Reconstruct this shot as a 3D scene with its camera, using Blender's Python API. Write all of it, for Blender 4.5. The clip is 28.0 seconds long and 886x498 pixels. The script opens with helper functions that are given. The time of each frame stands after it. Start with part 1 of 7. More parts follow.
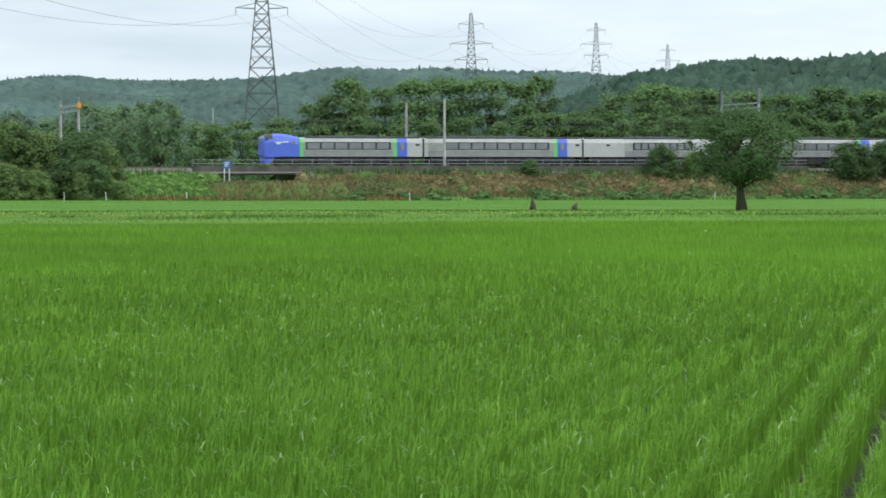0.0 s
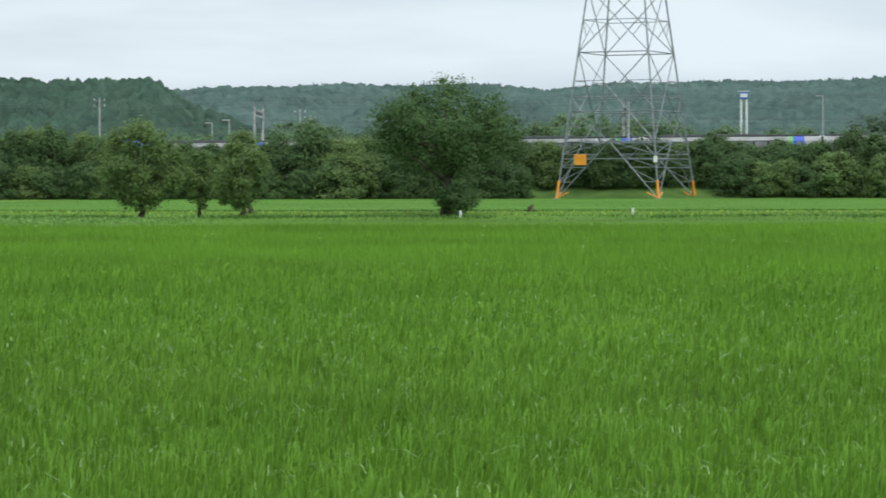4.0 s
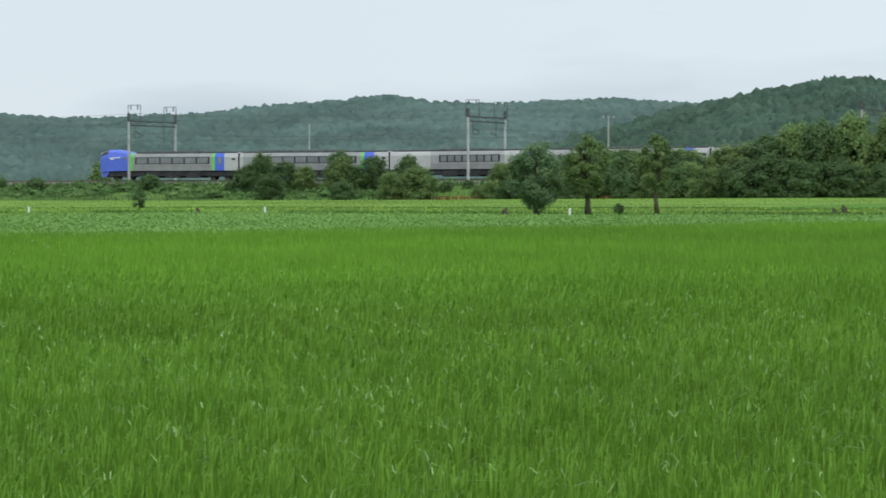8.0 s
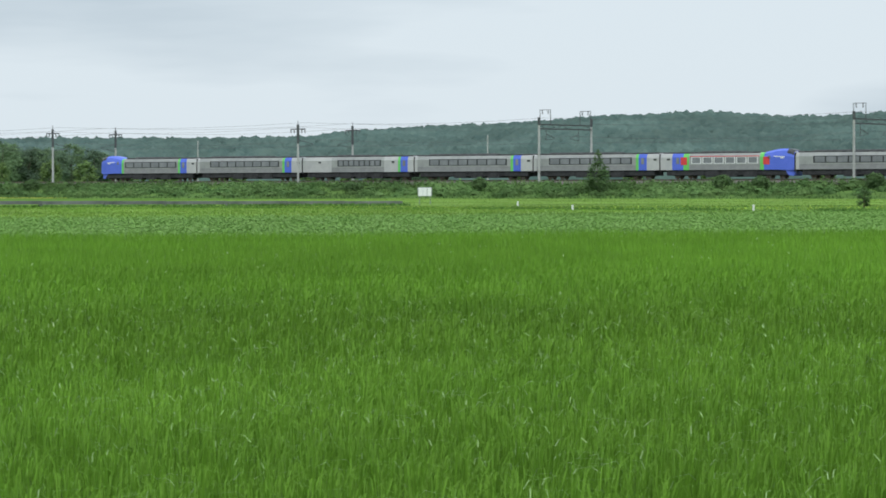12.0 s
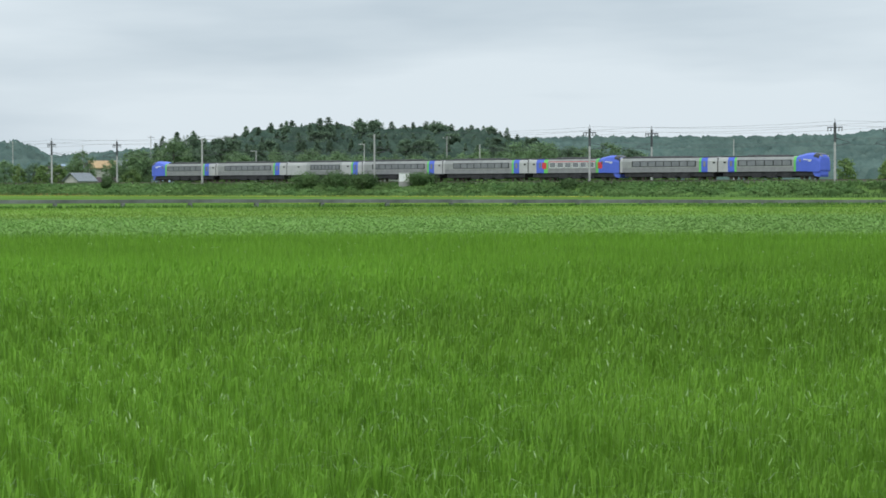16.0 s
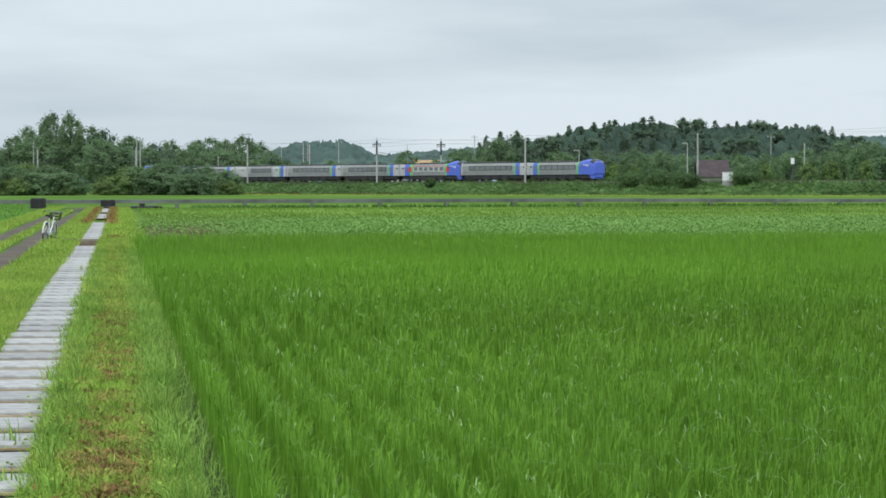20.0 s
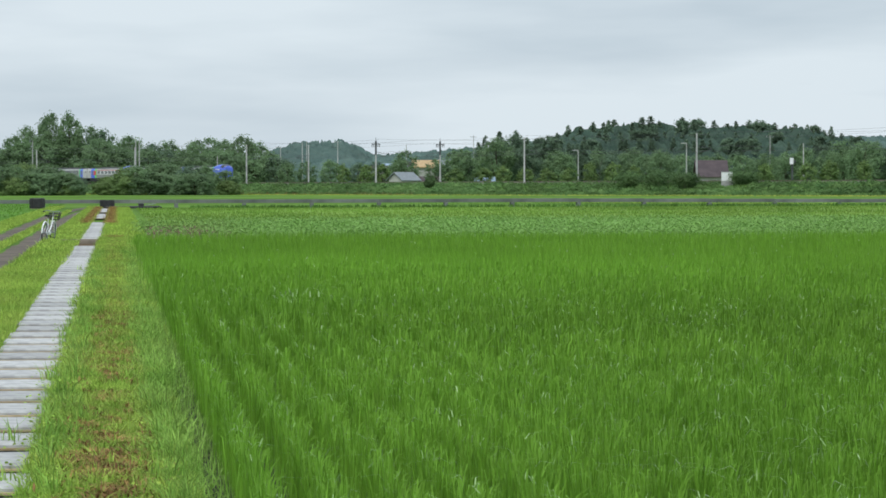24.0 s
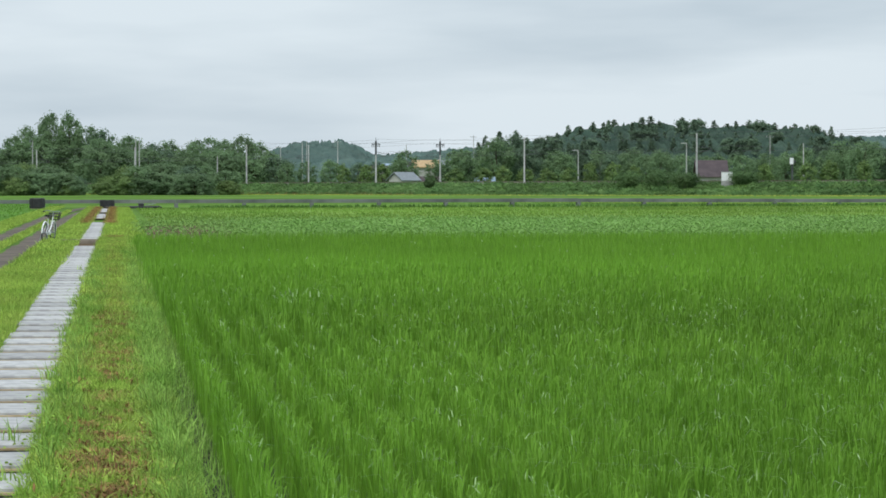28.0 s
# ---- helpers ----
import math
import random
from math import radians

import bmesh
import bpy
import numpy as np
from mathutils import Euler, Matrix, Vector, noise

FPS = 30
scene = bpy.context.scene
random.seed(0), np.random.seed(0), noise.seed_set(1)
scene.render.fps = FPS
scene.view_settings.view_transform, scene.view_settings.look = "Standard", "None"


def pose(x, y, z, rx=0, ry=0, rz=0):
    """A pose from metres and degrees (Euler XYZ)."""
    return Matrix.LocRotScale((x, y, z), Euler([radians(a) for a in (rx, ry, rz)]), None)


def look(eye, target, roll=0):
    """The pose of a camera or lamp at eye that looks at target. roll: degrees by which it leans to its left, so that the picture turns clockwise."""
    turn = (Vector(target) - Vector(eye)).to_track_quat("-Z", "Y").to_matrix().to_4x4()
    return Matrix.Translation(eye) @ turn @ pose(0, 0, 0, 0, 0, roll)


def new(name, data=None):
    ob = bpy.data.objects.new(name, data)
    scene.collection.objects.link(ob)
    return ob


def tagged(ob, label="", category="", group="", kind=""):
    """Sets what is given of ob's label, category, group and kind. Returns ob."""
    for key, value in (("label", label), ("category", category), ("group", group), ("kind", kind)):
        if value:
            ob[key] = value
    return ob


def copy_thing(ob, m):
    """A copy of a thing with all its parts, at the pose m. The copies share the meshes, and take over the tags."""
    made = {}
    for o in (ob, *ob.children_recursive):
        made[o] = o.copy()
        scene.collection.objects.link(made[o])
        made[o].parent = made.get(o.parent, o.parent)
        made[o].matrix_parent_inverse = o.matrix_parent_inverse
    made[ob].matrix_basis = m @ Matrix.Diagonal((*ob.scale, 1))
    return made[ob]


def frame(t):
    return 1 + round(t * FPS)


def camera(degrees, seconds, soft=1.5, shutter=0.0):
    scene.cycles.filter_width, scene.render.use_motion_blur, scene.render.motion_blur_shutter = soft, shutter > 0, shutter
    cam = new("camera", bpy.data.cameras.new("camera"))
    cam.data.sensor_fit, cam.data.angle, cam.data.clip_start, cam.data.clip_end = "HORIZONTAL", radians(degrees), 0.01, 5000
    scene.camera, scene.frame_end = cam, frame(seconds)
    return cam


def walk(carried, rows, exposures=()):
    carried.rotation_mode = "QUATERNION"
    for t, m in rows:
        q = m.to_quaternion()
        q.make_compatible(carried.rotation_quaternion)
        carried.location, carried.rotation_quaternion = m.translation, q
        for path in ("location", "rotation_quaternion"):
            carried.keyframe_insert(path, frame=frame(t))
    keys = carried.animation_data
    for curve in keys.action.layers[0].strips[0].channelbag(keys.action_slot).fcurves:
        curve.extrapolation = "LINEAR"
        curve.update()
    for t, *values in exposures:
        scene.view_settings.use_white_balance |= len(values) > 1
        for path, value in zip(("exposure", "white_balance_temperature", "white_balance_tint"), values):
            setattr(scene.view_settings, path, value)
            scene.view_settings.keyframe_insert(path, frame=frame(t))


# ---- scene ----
# ---- camera: a fixed stand on the grass beside the ditch, panning to the left ----
EYE_Z = 1.8
cam = camera(18.18, 28.0, soft=1.65, shutter=0.2)
PAN = [(0.0, -18.388), (0.5, -16.931), (1.0, -14.896), (1.5, -12.308), (2.0, -9.796), (2.5, -7.222), (3.0, -4.493), (3.5, -1.703),
       (4.0, 1.023), (4.5, 3.758), (6.5, 14.108), (7.0, 16.72), (7.5, 19.079), (8.0, 21.243), (8.5, 23.186), (9.0, 25.133),
       (9.5, 27.107), (10.0, 29.135), (10.5, 31.021), (11.0, 32.72), (11.5, 34.466), (12.0, 36.149), (12.5, 37.864), (13.0, 39.562),
       (13.5, 41.152), (15.5, 46.057), (16.0, 47.196), (16.5, 48.381), (17.0, 49.603), (17.5, 51.018), (18.0, 52.449), (18.5, 53.526),
       (19.0, 53.883), (20.0, 53.867), (23.5, 53.848), (28.0, 53.848)]
walk(cam, [(t, pose(0, 0, EYE_Z, 88.69, 0, a) @ pose(0, 0, 0, 0, 0, -0.14)) for t, a in PAN],
     exposures=[(0.0, 0.18), (1.5, 0.15), (3.0, 0.07), (4.5, 0.03), (7.0, -0.01), (12.0, 0.0), (28.0, 0.0)])

# ---- world: bright overcast ----
SUN_EL, SUN_ROT = radians(52), radians(150)
world = bpy.data.worlds.new("overcast_sky")
scene.world = world
world.use_nodes = True
wn, wl = world.node_tree.nodes, world.node_tree.links
wn.clear()
w_out = wn.new("ShaderNodeOutputWorld")
w_bg = wn.new("ShaderNodeBackground")
w_sky = wn.new("ShaderNodeTexSky")
w_sky.sky_type, w_sky.sun_disc, w_sky.sun_elevation, w_sky.sun_rotation = "NISHITA", False, SUN_EL, SUN_ROT
w_dim = wn.new("ShaderNodeMix")
w_dim.data_type, w_dim.blend_type = "RGBA", "MULTIPLY"
w_dim.inputs[0].default_value = 1.0
w_dim.inputs[7].default_value = (0.1, 0.1, 0.1, 1)
w_tc = wn.new("ShaderNodeTexCoord")
w_map = wn.new("ShaderNodeMapping")
w_map.inputs["Scale"].default_value = (2.2, 2.2, 14.0)
w_map.inputs["Location"].default_value = (3.1, 0.4, 0.2)
w_noise = wn.new("ShaderNodeTexNoise")
w_noise.inputs["Scale"].default_value = 1.6
w_noise.inputs["Detail"].default_value = 5.0
w_noise.inputs["Roughness"].default_value = 0.5
w_ramp = wn.new("ShaderNodeValToRGB")
w_ramp.color_ramp.elements[0].position, w_ramp.color_ramp.elements[0].color = 0.34, (0.505, 0.605, 0.69, 1)
w_ramp.color_ramp.elements[1].position, w_ramp.color_ramp.elements[1].color = 0.59, (0.745, 0.838, 0.905, 1)
w_mix = wn.new("ShaderNodeMix")
w_mix.data_type = "RGBA"
w_mix.inputs[0].default_value = 0.95
wl.new(w_tc.outputs["Generated"], w_map.inputs["Vector"])
wl.new(w_map.outputs["Vector"], w_noise.inputs["Vector"])
wl.new(w_noise.outputs["Fac"], w_ramp.inputs["Fac"])
wl.new(w_sky.outputs["Color"], w_dim.inputs[6])
wl.new(w_dim.outputs[2], w_mix.inputs[6])
wl.new(w_ramp.outputs["Color"], w_mix.inputs[7])
# an overcast dome is about twice as bright overhead as at the horizon
w_sep = wn.new("ShaderNodeSeparateXYZ")
w_lift = wn.new("ShaderNodeMapRange")
w_lift.inputs["From Min"].default_value, w_lift.inputs["From Max"].default_value = 0.12, 1.0
w_lift.inputs["To Min"].default_value, w_lift.inputs["To Max"].default_value = 1.0, 1.8
w_mul = wn.new("ShaderNodeMix")
w_mul.data_type, w_mul.blend_type = "RGBA", "MULTIPLY"
w_mul.inputs[0].default_value = 1.0
wl.new(w_tc.outputs["Generated"], w_sep.inputs["Vector"])
wl.new(w_sep.outputs["Z"], w_lift.inputs["Value"])
wl.new(w_mix.outputs[2], w_mul.inputs[6])
wl.new(w_lift.outputs["Result"], w_mul.inputs[7])
# the cloud is thinner and brighter towards the east
w_east = wn.new("ShaderNodeMapRange")
w_east.inputs["From Min"].default_value, w_east.inputs["From Max"].default_value = -0.4, 0.4
w_east.inputs["To Min"].default_value, w_east.inputs["To Max"].default_value = 0.97, 1.11
w_mul2 = wn.new("ShaderNodeMix")
w_mul2.data_type, w_mul2.blend_type = "RGBA", "MULTIPLY"
w_mul2.inputs[0].default_value = 1.0
wl.new(w_sep.outputs["X"], w_east.inputs["Value"])
wl.new(w_mul.outputs[2], w_mul2.inputs[6])
wl.new(w_east.outputs["Result"], w_mul2.inputs[7])
wl.new(w_mul2.outputs[2], w_bg.inputs["Color"])
wl.new(w_bg.outputs["Background"], w_out.inputs["Surface"])
w_bg.inputs["Strength"].default_value = 1.0

sun = new("sun", bpy.data.lights.new("sun", "SUN"))
sun.data.energy, sun.data.angle, sun.data.color = 1.5, radians(25), (1.0, 0.97, 0.92)
sun.matrix_world = look((math.sin(SUN_ROT) * 100, math.cos(SUN_ROT) * 100, math.tan(SUN_EL) * 100), (0, 0, 0))


# ---- materials ----
def material(name, colours, rough=0.8, scale=4.0, island=0.0, each=0.0, bump=0.0, bump_scale=40.0, metal=0.0, big=0.0, big_scale=0.05,
             see_through=0.0, spec=0.4, bump_depth=0.02):
    """A procedural material. colours: two base colours mixed by noise; island and each: brightness spread per loose piece and per object;
    big: spread at a second, larger scale; see_through: how much light leaves let through."""
    m = bpy.data.materials.new(name)
    m.use_nodes = True
    n, l = m.node_tree.nodes, m.node_tree.links
    b = n["Principled BSDF"]
    b.inputs["Roughness"].default_value, b.inputs["Metallic"].default_value = rough, metal
    b.inputs["Specular IOR Level"].default_value = spec
    tc = n.new("ShaderNodeTexCoord")
    geo = n.new("ShaderNodeNewGeometry")
    tex = n.new("ShaderNodeTexNoise")
    tex.inputs["Scale"].default_value, tex.inputs["Detail"].default_value = scale, 4.0
    l.new(geo.outputs["Position"] if big else tc.outputs["Object"], tex.inputs["Vector"])
    ramp = n.new("ShaderNodeValToRGB")
    ramp.color_ramp.elements[0].position, ramp.color_ramp.elements[1].position = 0.33, 0.67
    ramp.color_ramp.elements[0].color, ramp.color_ramp.elements[1].color = (*colours[0], 1), (*colours[1], 1)
    l.new(tex.outputs["Fac"], ramp.inputs["Fac"])
    out = ramp.outputs["Color"]

    def scaled(value, spread):
        nonlocal out
        mr = n.new("ShaderNodeMapRange")
        mr.inputs["To Min"].default_value, mr.inputs["To Max"].default_value = 1 - spread, 1 + spread
        l.new(value, mr.inputs["Value"])
        mul = n.new("ShaderNodeMix")
        mul.data_type, mul.blend_type = "RGBA", "MULTIPLY"
        mul.inputs[0].default_value = 1.0
        l.new(out, mul.inputs[6])
        l.new(mr.outputs["Result"], mul.inputs[7])
        out = mul.outputs[2]

    if island:
        scaled(geo.outputs["Random Per Island"], island)
    if each:
        info = n.new("ShaderNodeObjectInfo")
        scaled(info.outputs["Random"], each)
    if big:
        tex2 = n.new("ShaderNodeTexNoise")
        tex2.inputs["Scale"].default_value, tex2.inputs["Detail"].default_value = big_scale, 3.0
        l.new(geo.outputs["Position"], tex2.inputs["Vector"])
        sharp = n.new("ShaderNodeMapRange")
        sharp.inputs["From Min"].default_value, sharp.inputs["From Max"].default_value = 0.35, 0.65
        l.new(tex2.outputs["Fac"], sharp.inputs["Value"])
        scaled(sharp.outputs["Result"], big)
    l.new(out, b.inputs["Base Color"])
    if bump:
        bn = n.new("ShaderNodeTexNoise")
        bn.inputs["Scale"].default_value, bn.inputs["Detail"].default_value = bump_scale, 3.0
        l.new(tc.outputs["Object"], bn.inputs["Vector"])
        bp = n.new("ShaderNodeBump")
        bp.inputs["Strength"].default_value, bp.inputs["Distance"].default_value = bump, bump_depth
        l.new(bn.outputs["Fac"], bp.inputs["Height"])
        l.new(bp.outputs["Normal"], b.inputs["Normal"])
    if see_through:
        tr = n.new("ShaderNodeBsdfTranslucent")
        l.new(out, tr.inputs["Color"])
        mx = n.new("ShaderNodeMixShader")
        mx.inputs["Fac"].default_value = see_through
        l.new(b.outputs["BSDF"], mx.inputs[1])
        l.new(tr.outputs["BSDF"], mx.inputs[2])
        l.new(mx.outputs["Shader"], n["Material Output"].inputs["Surface"])
    return m


M_RICE = material("rice_leaf", ((0.13, 0.275, 0.027), (0.175, 0.345, 0.038)), 0.6, 0.5, island=0.2, big=0.14, big_scale=0.06, see_through=0.4, spec=0.15)
# Pale colour carries the shine of bent rice tips; the pale weeds share it.
M_RICE_TIP = material("rice_glint_and_pale_weed", ((0.22, 0.37, 0.11), (0.36, 0.5, 0.22)), 0.4, 1.0, island=0.3, see_through=0.2)
M_MUD = material("wet_paddy_mud", ((0.022, 0.024, 0.014), (0.04, 0.042, 0.024)), 0.8, 1.5, big=0.2, big_scale=0.3, spec=0.08)
M_MEADOW = material("meadow_ground", ((0.075, 0.16, 0.025), (0.115, 0.2, 0.035)), 0.95, 0.6, big=0.25, big_scale=0.03, spec=0.03)
M_GRASS = material("verge_grass", ((0.19, 0.33, 0.047), (0.37, 0.475, 0.092)), 0.7, 1.5, island=0.45, big=0.12, big_scale=0.2, see_through=0.3, spec=0.15)
M_EDGE_GRASS = material("pale_edge_grass", ((0.16, 0.315, 0.048), (0.31, 0.47, 0.112)), 0.65, 1.5, island=0.5, big=0.12, big_scale=0.3, see_through=0.35, spec=0.08)
M_YELLOWGRASS = material("yellow_mown_grass", ((0.28, 0.33, 0.06), (0.38, 0.4, 0.09)), 0.85, 0.3, island=0.2, spec=0.05)
M_DRYGRASS = material("dry_grass", ((0.115, 0.058, 0.026), (0.37, 0.22, 0.09)), 0.9, 3.0, island=0.5, spec=0.1)
M_POTATO = material("potato_leaf", ((0.14, 0.275, 0.06), (0.215, 0.355, 0.1)), 0.7, 0.8, island=0.25, big=0.1, see_through=0.25, spec=0.15)
M_UPPER = material("upper_paddy_green", ((0.09, 0.205, 0.03), (0.125, 0.255, 0.042)), 0.8, 0.15, island=0.16, big=0.1, big_scale=0.05, see_through=0.2, spec=0.03)
M_HAY = material("mown_hay_grass", ((0.13, 0.25, 0.04), (0.21, 0.32, 0.07)), 0.85, 0.2, island=0.2, big=0.2, big_scale=0.04, see_through=0.2, spec=0.03)
M_ROAD = material("farm_track_earth", ((0.088, 0.072, 0.06), (0.145, 0.122, 0.1)), 0.95, 1.5, bump=0.4, bump_scale=6, big=0.2, big_scale=0.4, spec=0.1)
M_WOOD = material("grey_wood", ((0.16, 0.13, 0.10), (0.25, 0.21, 0.17)), 0.9, 4.0, bump=0.4, bump_scale=10)
M_RUBBER = material("black_rubber", ((0.015, 0.015, 0.016), (0.03, 0.03, 0.03)), 0.8, 8.0)
M_WALL = material("cream_wall", ((0.38, 0.375, 0.355), (0.46, 0.455, 0.43)), 0.9, 0.8)
M_ROOF_BROWN = material("brown_roof_sheet", ((0.07, 0.056, 0.06), (0.1, 0.078, 0.082)), 0.8, 0.8, spec=0.1)
M_TAN = material("tan_roof_sheet", ((0.38, 0.26, 0.14), (0.46, 0.33, 0.19)), 0.7, 0.8, spec=0.2)
M_ROOF_BLUE = material("pale_blue_roof_sheet", ((0.2, 0.28, 0.37), (0.27, 0.35, 0.43)), 0.5, 0.8)
M_WEED = material("bank_weeds", ((0.085, 0.165, 0.055), (0.135, 0.22, 0.075)), 0.85, 0.3, island=0.25, big=0.25, big_scale=0.07, see_through=0.25, spec=0.05)
M_LEVEE = material("levee_weed_leaf", ((0.075, 0.165, 0.035), (0.12, 0.225, 0.055)), 0.85, 0.4, island=0.3, big=0.2, big_scale=0.1, see_through=0.25, spec=0.05)
M_BROWNWEED = material("brown_seed_weeds", ((0.15, 0.175, 0.075), (0.27, 0.2, 0.105)), 0.85, 0.22, island=0.18, big=0.2, big_scale=0.1, see_through=0.25, spec=0.05)
M_BANK = material("bank_turf", ((0.07, 0.135, 0.035), (0.115, 0.19, 0.05)), 0.95, 0.4, big=0.25, big_scale=0.06, spec=0.03)
M_LEAF = material("dark_leaf", ((0.078, 0.145, 0.052), (0.118, 0.192, 0.07)), 0.65, 0.4, island=0.2, each=0.16, see_through=0.4, spec=0.2)
# Leaf colour lightened towards blue to carry the haze over distant trees.
M_BROAD = material("broad_leaf_haze_tint", ((0.14, 0.23, 0.112), (0.2, 0.295, 0.145)), 0.65, 0.4, island=0.2, each=0.16, see_through=0.5, spec=0.2)
M_FIR = material("fir_needles", ((0.105, 0.165, 0.105), (0.155, 0.225, 0.14)), 0.8, 0.3, island=0.2, each=0.2, see_through=0.4, spec=0.1)
M_LEAF_DEEP = material("deep_green_leaf", ((0.066, 0.13, 0.044), (0.108, 0.182, 0.064)), 0.65, 0.4, island=0.25, see_through=0.4, spec=0.2)
M_LEAF_LIGHT = material("light_leaf", ((0.132, 0.215, 0.068), (0.2, 0.285, 0.098)), 0.65, 0.4, island=0.2, each=0.12, see_through=0.4, spec=0.2)
M_PINE = material("pine_needles", ((0.11, 0.19, 0.075), (0.165, 0.255, 0.1)), 0.8, 0.3, island=0.2, each=0.2, see_through=0.4, spec=0.1)
M_FOREST = material("hill_forest", ((0.042, 0.076, 0.057), (0.066, 0.108, 0.075)), 0.95, 0.16, island=0.1, big=0.22, big_scale=0.03, bump=0.9, bump_scale=0.9, bump_depth=0.7, spec=0.02)
M_WOODS = material("conifer_wood", ((0.04, 0.068, 0.052), (0.062, 0.095, 0.07)), 0.95, 0.2, island=0.1, big=0.22, big_scale=0.04, bump=0.9, bump_scale=1.2, bump_depth=0.5, spec=0.02)
# Distance haze over the far hills is put into this paler, bluer colour.
M_FARFOREST = material("far_forest_haze_tint", ((0.068, 0.11, 0.099), (0.098, 0.144, 0.124)), 0.95, 0.09, island=0.1, big=0.16, big_scale=0.012, bump=0.8, bump_scale=0.5, bump_depth=1.0, spec=0.02)
M_BARK = material("bark", ((0.05, 0.043, 0.027), (0.095, 0.082, 0.052)), 0.95, 6.0, bump=0.6, bump_scale=15)
M_SOIL = material("wet_soil", ((0.08, 0.05, 0.03), (0.13, 0.09, 0.055)), 0.95, 1.2, bump=0.5, bump_scale=8, big=0.2, big_scale=0.3, spec=0.05)
M_OLDCONCRETE = material("stained_dark_concrete", ((0.075, 0.07, 0.062), (0.15, 0.14, 0.125)), 0.9, 0.7, bump=0.2, bump_scale=5, spec=0.1)
M_FLUME = material("mossy_grey_concrete", ((0.13, 0.14, 0.135), (0.21, 0.22, 0.215)), 0.9, 0.8, each=0.12, spec=0.1)
M_CONCRETE = material("weathered_concrete", ((0.24, 0.24, 0.23), (0.36, 0.36, 0.35)), 0.85, 1.5, each=0.1, bump=0.2, bump_scale=12)
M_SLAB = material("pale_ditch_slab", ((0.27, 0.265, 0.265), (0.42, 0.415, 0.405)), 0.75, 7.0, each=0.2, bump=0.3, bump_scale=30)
# Lower slabs: darker and bluer than the upper ones.
M_SLAB_LOW = material("bluish_ditch_slab", ((0.17, 0.175, 0.19), (0.29, 0.295, 0.31)), 0.6, 7.0, each=0.2, bump=0.3, bump_scale=30)
M_SLAB_EDGE = material("ochre_slab_edge", ((0.26, 0.19, 0.1), (0.4, 0.32, 0.2)), 0.9, 3.0, each=0.2)
M_STEEL = material("galvanised_steel", ((0.165, 0.185, 0.2), (0.245, 0.265, 0.28)), 0.5, 2.0, metal=0.35)
M_POLE = material("concrete_pole", ((0.34, 0.34, 0.33), (0.46, 0.46, 0.45)), 0.85, 1.0, each=0.1)
M_DARKSTEEL = material("dark_steel", ((0.06, 0.065, 0.07), (0.10, 0.105, 0.11)), 0.6, 2.0, metal=0.3)
M_WIRE = material("cable", ((0.06, 0.063, 0.066), (0.09, 0.093, 0.096)), 0.6, 1.0)
M_ORANGE = material("orange_paint", ((0.75, 0.26, 0.02), (0.82, 0.33, 0.04)), 0.5, 1.0)
M_WHITE = material("white_paint", ((0.7, 0.71, 0.72), (0.8, 0.8, 0.8)), 0.5, 2.0)
M_BLUE_SIGN = material("blue_sign_paint", ((0.05, 0.12, 0.42), (0.07, 0.16, 0.5)), 0.5, 2.0)
M_BLACK = material("black_sheeting", ((0.012, 0.013, 0.014), (0.03, 0.03, 0.032)), 0.6, 5.0, bump=0.4, bump_scale=6)
M_BALLAST = material("ballast", ((0.11, 0.10, 0.09), (0.2, 0.18, 0.165)), 0.95, 6.0, bump=0.6, bump_scale=9)
M_RAIL = material("rail_steel", ((0.14, 0.10, 0.08), (0.2, 0.16, 0.14)), 0.5, 2.0, metal=0.7)
# train
M_SILVER = material("brushed_stainless", ((0.3, 0.305, 0.3), (0.37, 0.375, 0.365)), 0.48, 1.0, metal=0.25, each=0.05)
# Darker reflection on the lower car sides, put into a second colour.
M_SILVER_LOW = material("stainless_lower_reflection", ((0.24, 0.24, 0.245), (0.3, 0.3, 0.3)), 0.5, 1.0, metal=0.2)
M_PALE_BODY = material("pale_grey_panel", ((0.42, 0.42, 0.42), (0.49, 0.49, 0.48)), 0.45, 1.0)
M_TBLUE = material("bright_blue_paint", ((0.085, 0.145, 0.6), (0.105, 0.165, 0.66)), 0.4, 1.0)
M_TGREEN = material("lime_green_paint", ((0.14, 0.52, 0.12), (0.17, 0.58, 0.14)), 0.4, 1.0)
M_TRED = material("red_paint", ((0.62, 0.05, 0.06), (0.7, 0.07, 0.07)), 0.4, 1.0)
M_ROOF = material("dark_roof_gear", ((0.05, 0.053, 0.055), (0.09, 0.092, 0.095)), 0.8, 1.5)
M_UNDER = material("black_underframe", ((0.018, 0.018, 0.02), (0.045, 0.045, 0.047)), 0.8, 2.0)
# Grey base colour stands in for sky reflected in the panes.
M_GLASS = material("window_glass_sky_grey", ((0.16, 0.168, 0.18), (0.23, 0.24, 0.25)), 0.12, 0.6, spec=0.7)
M_WINDOWBAND = material("dark_window_surround", ((0.028, 0.03, 0.033), (0.045, 0.047, 0.05)), 0.35, 1.0)


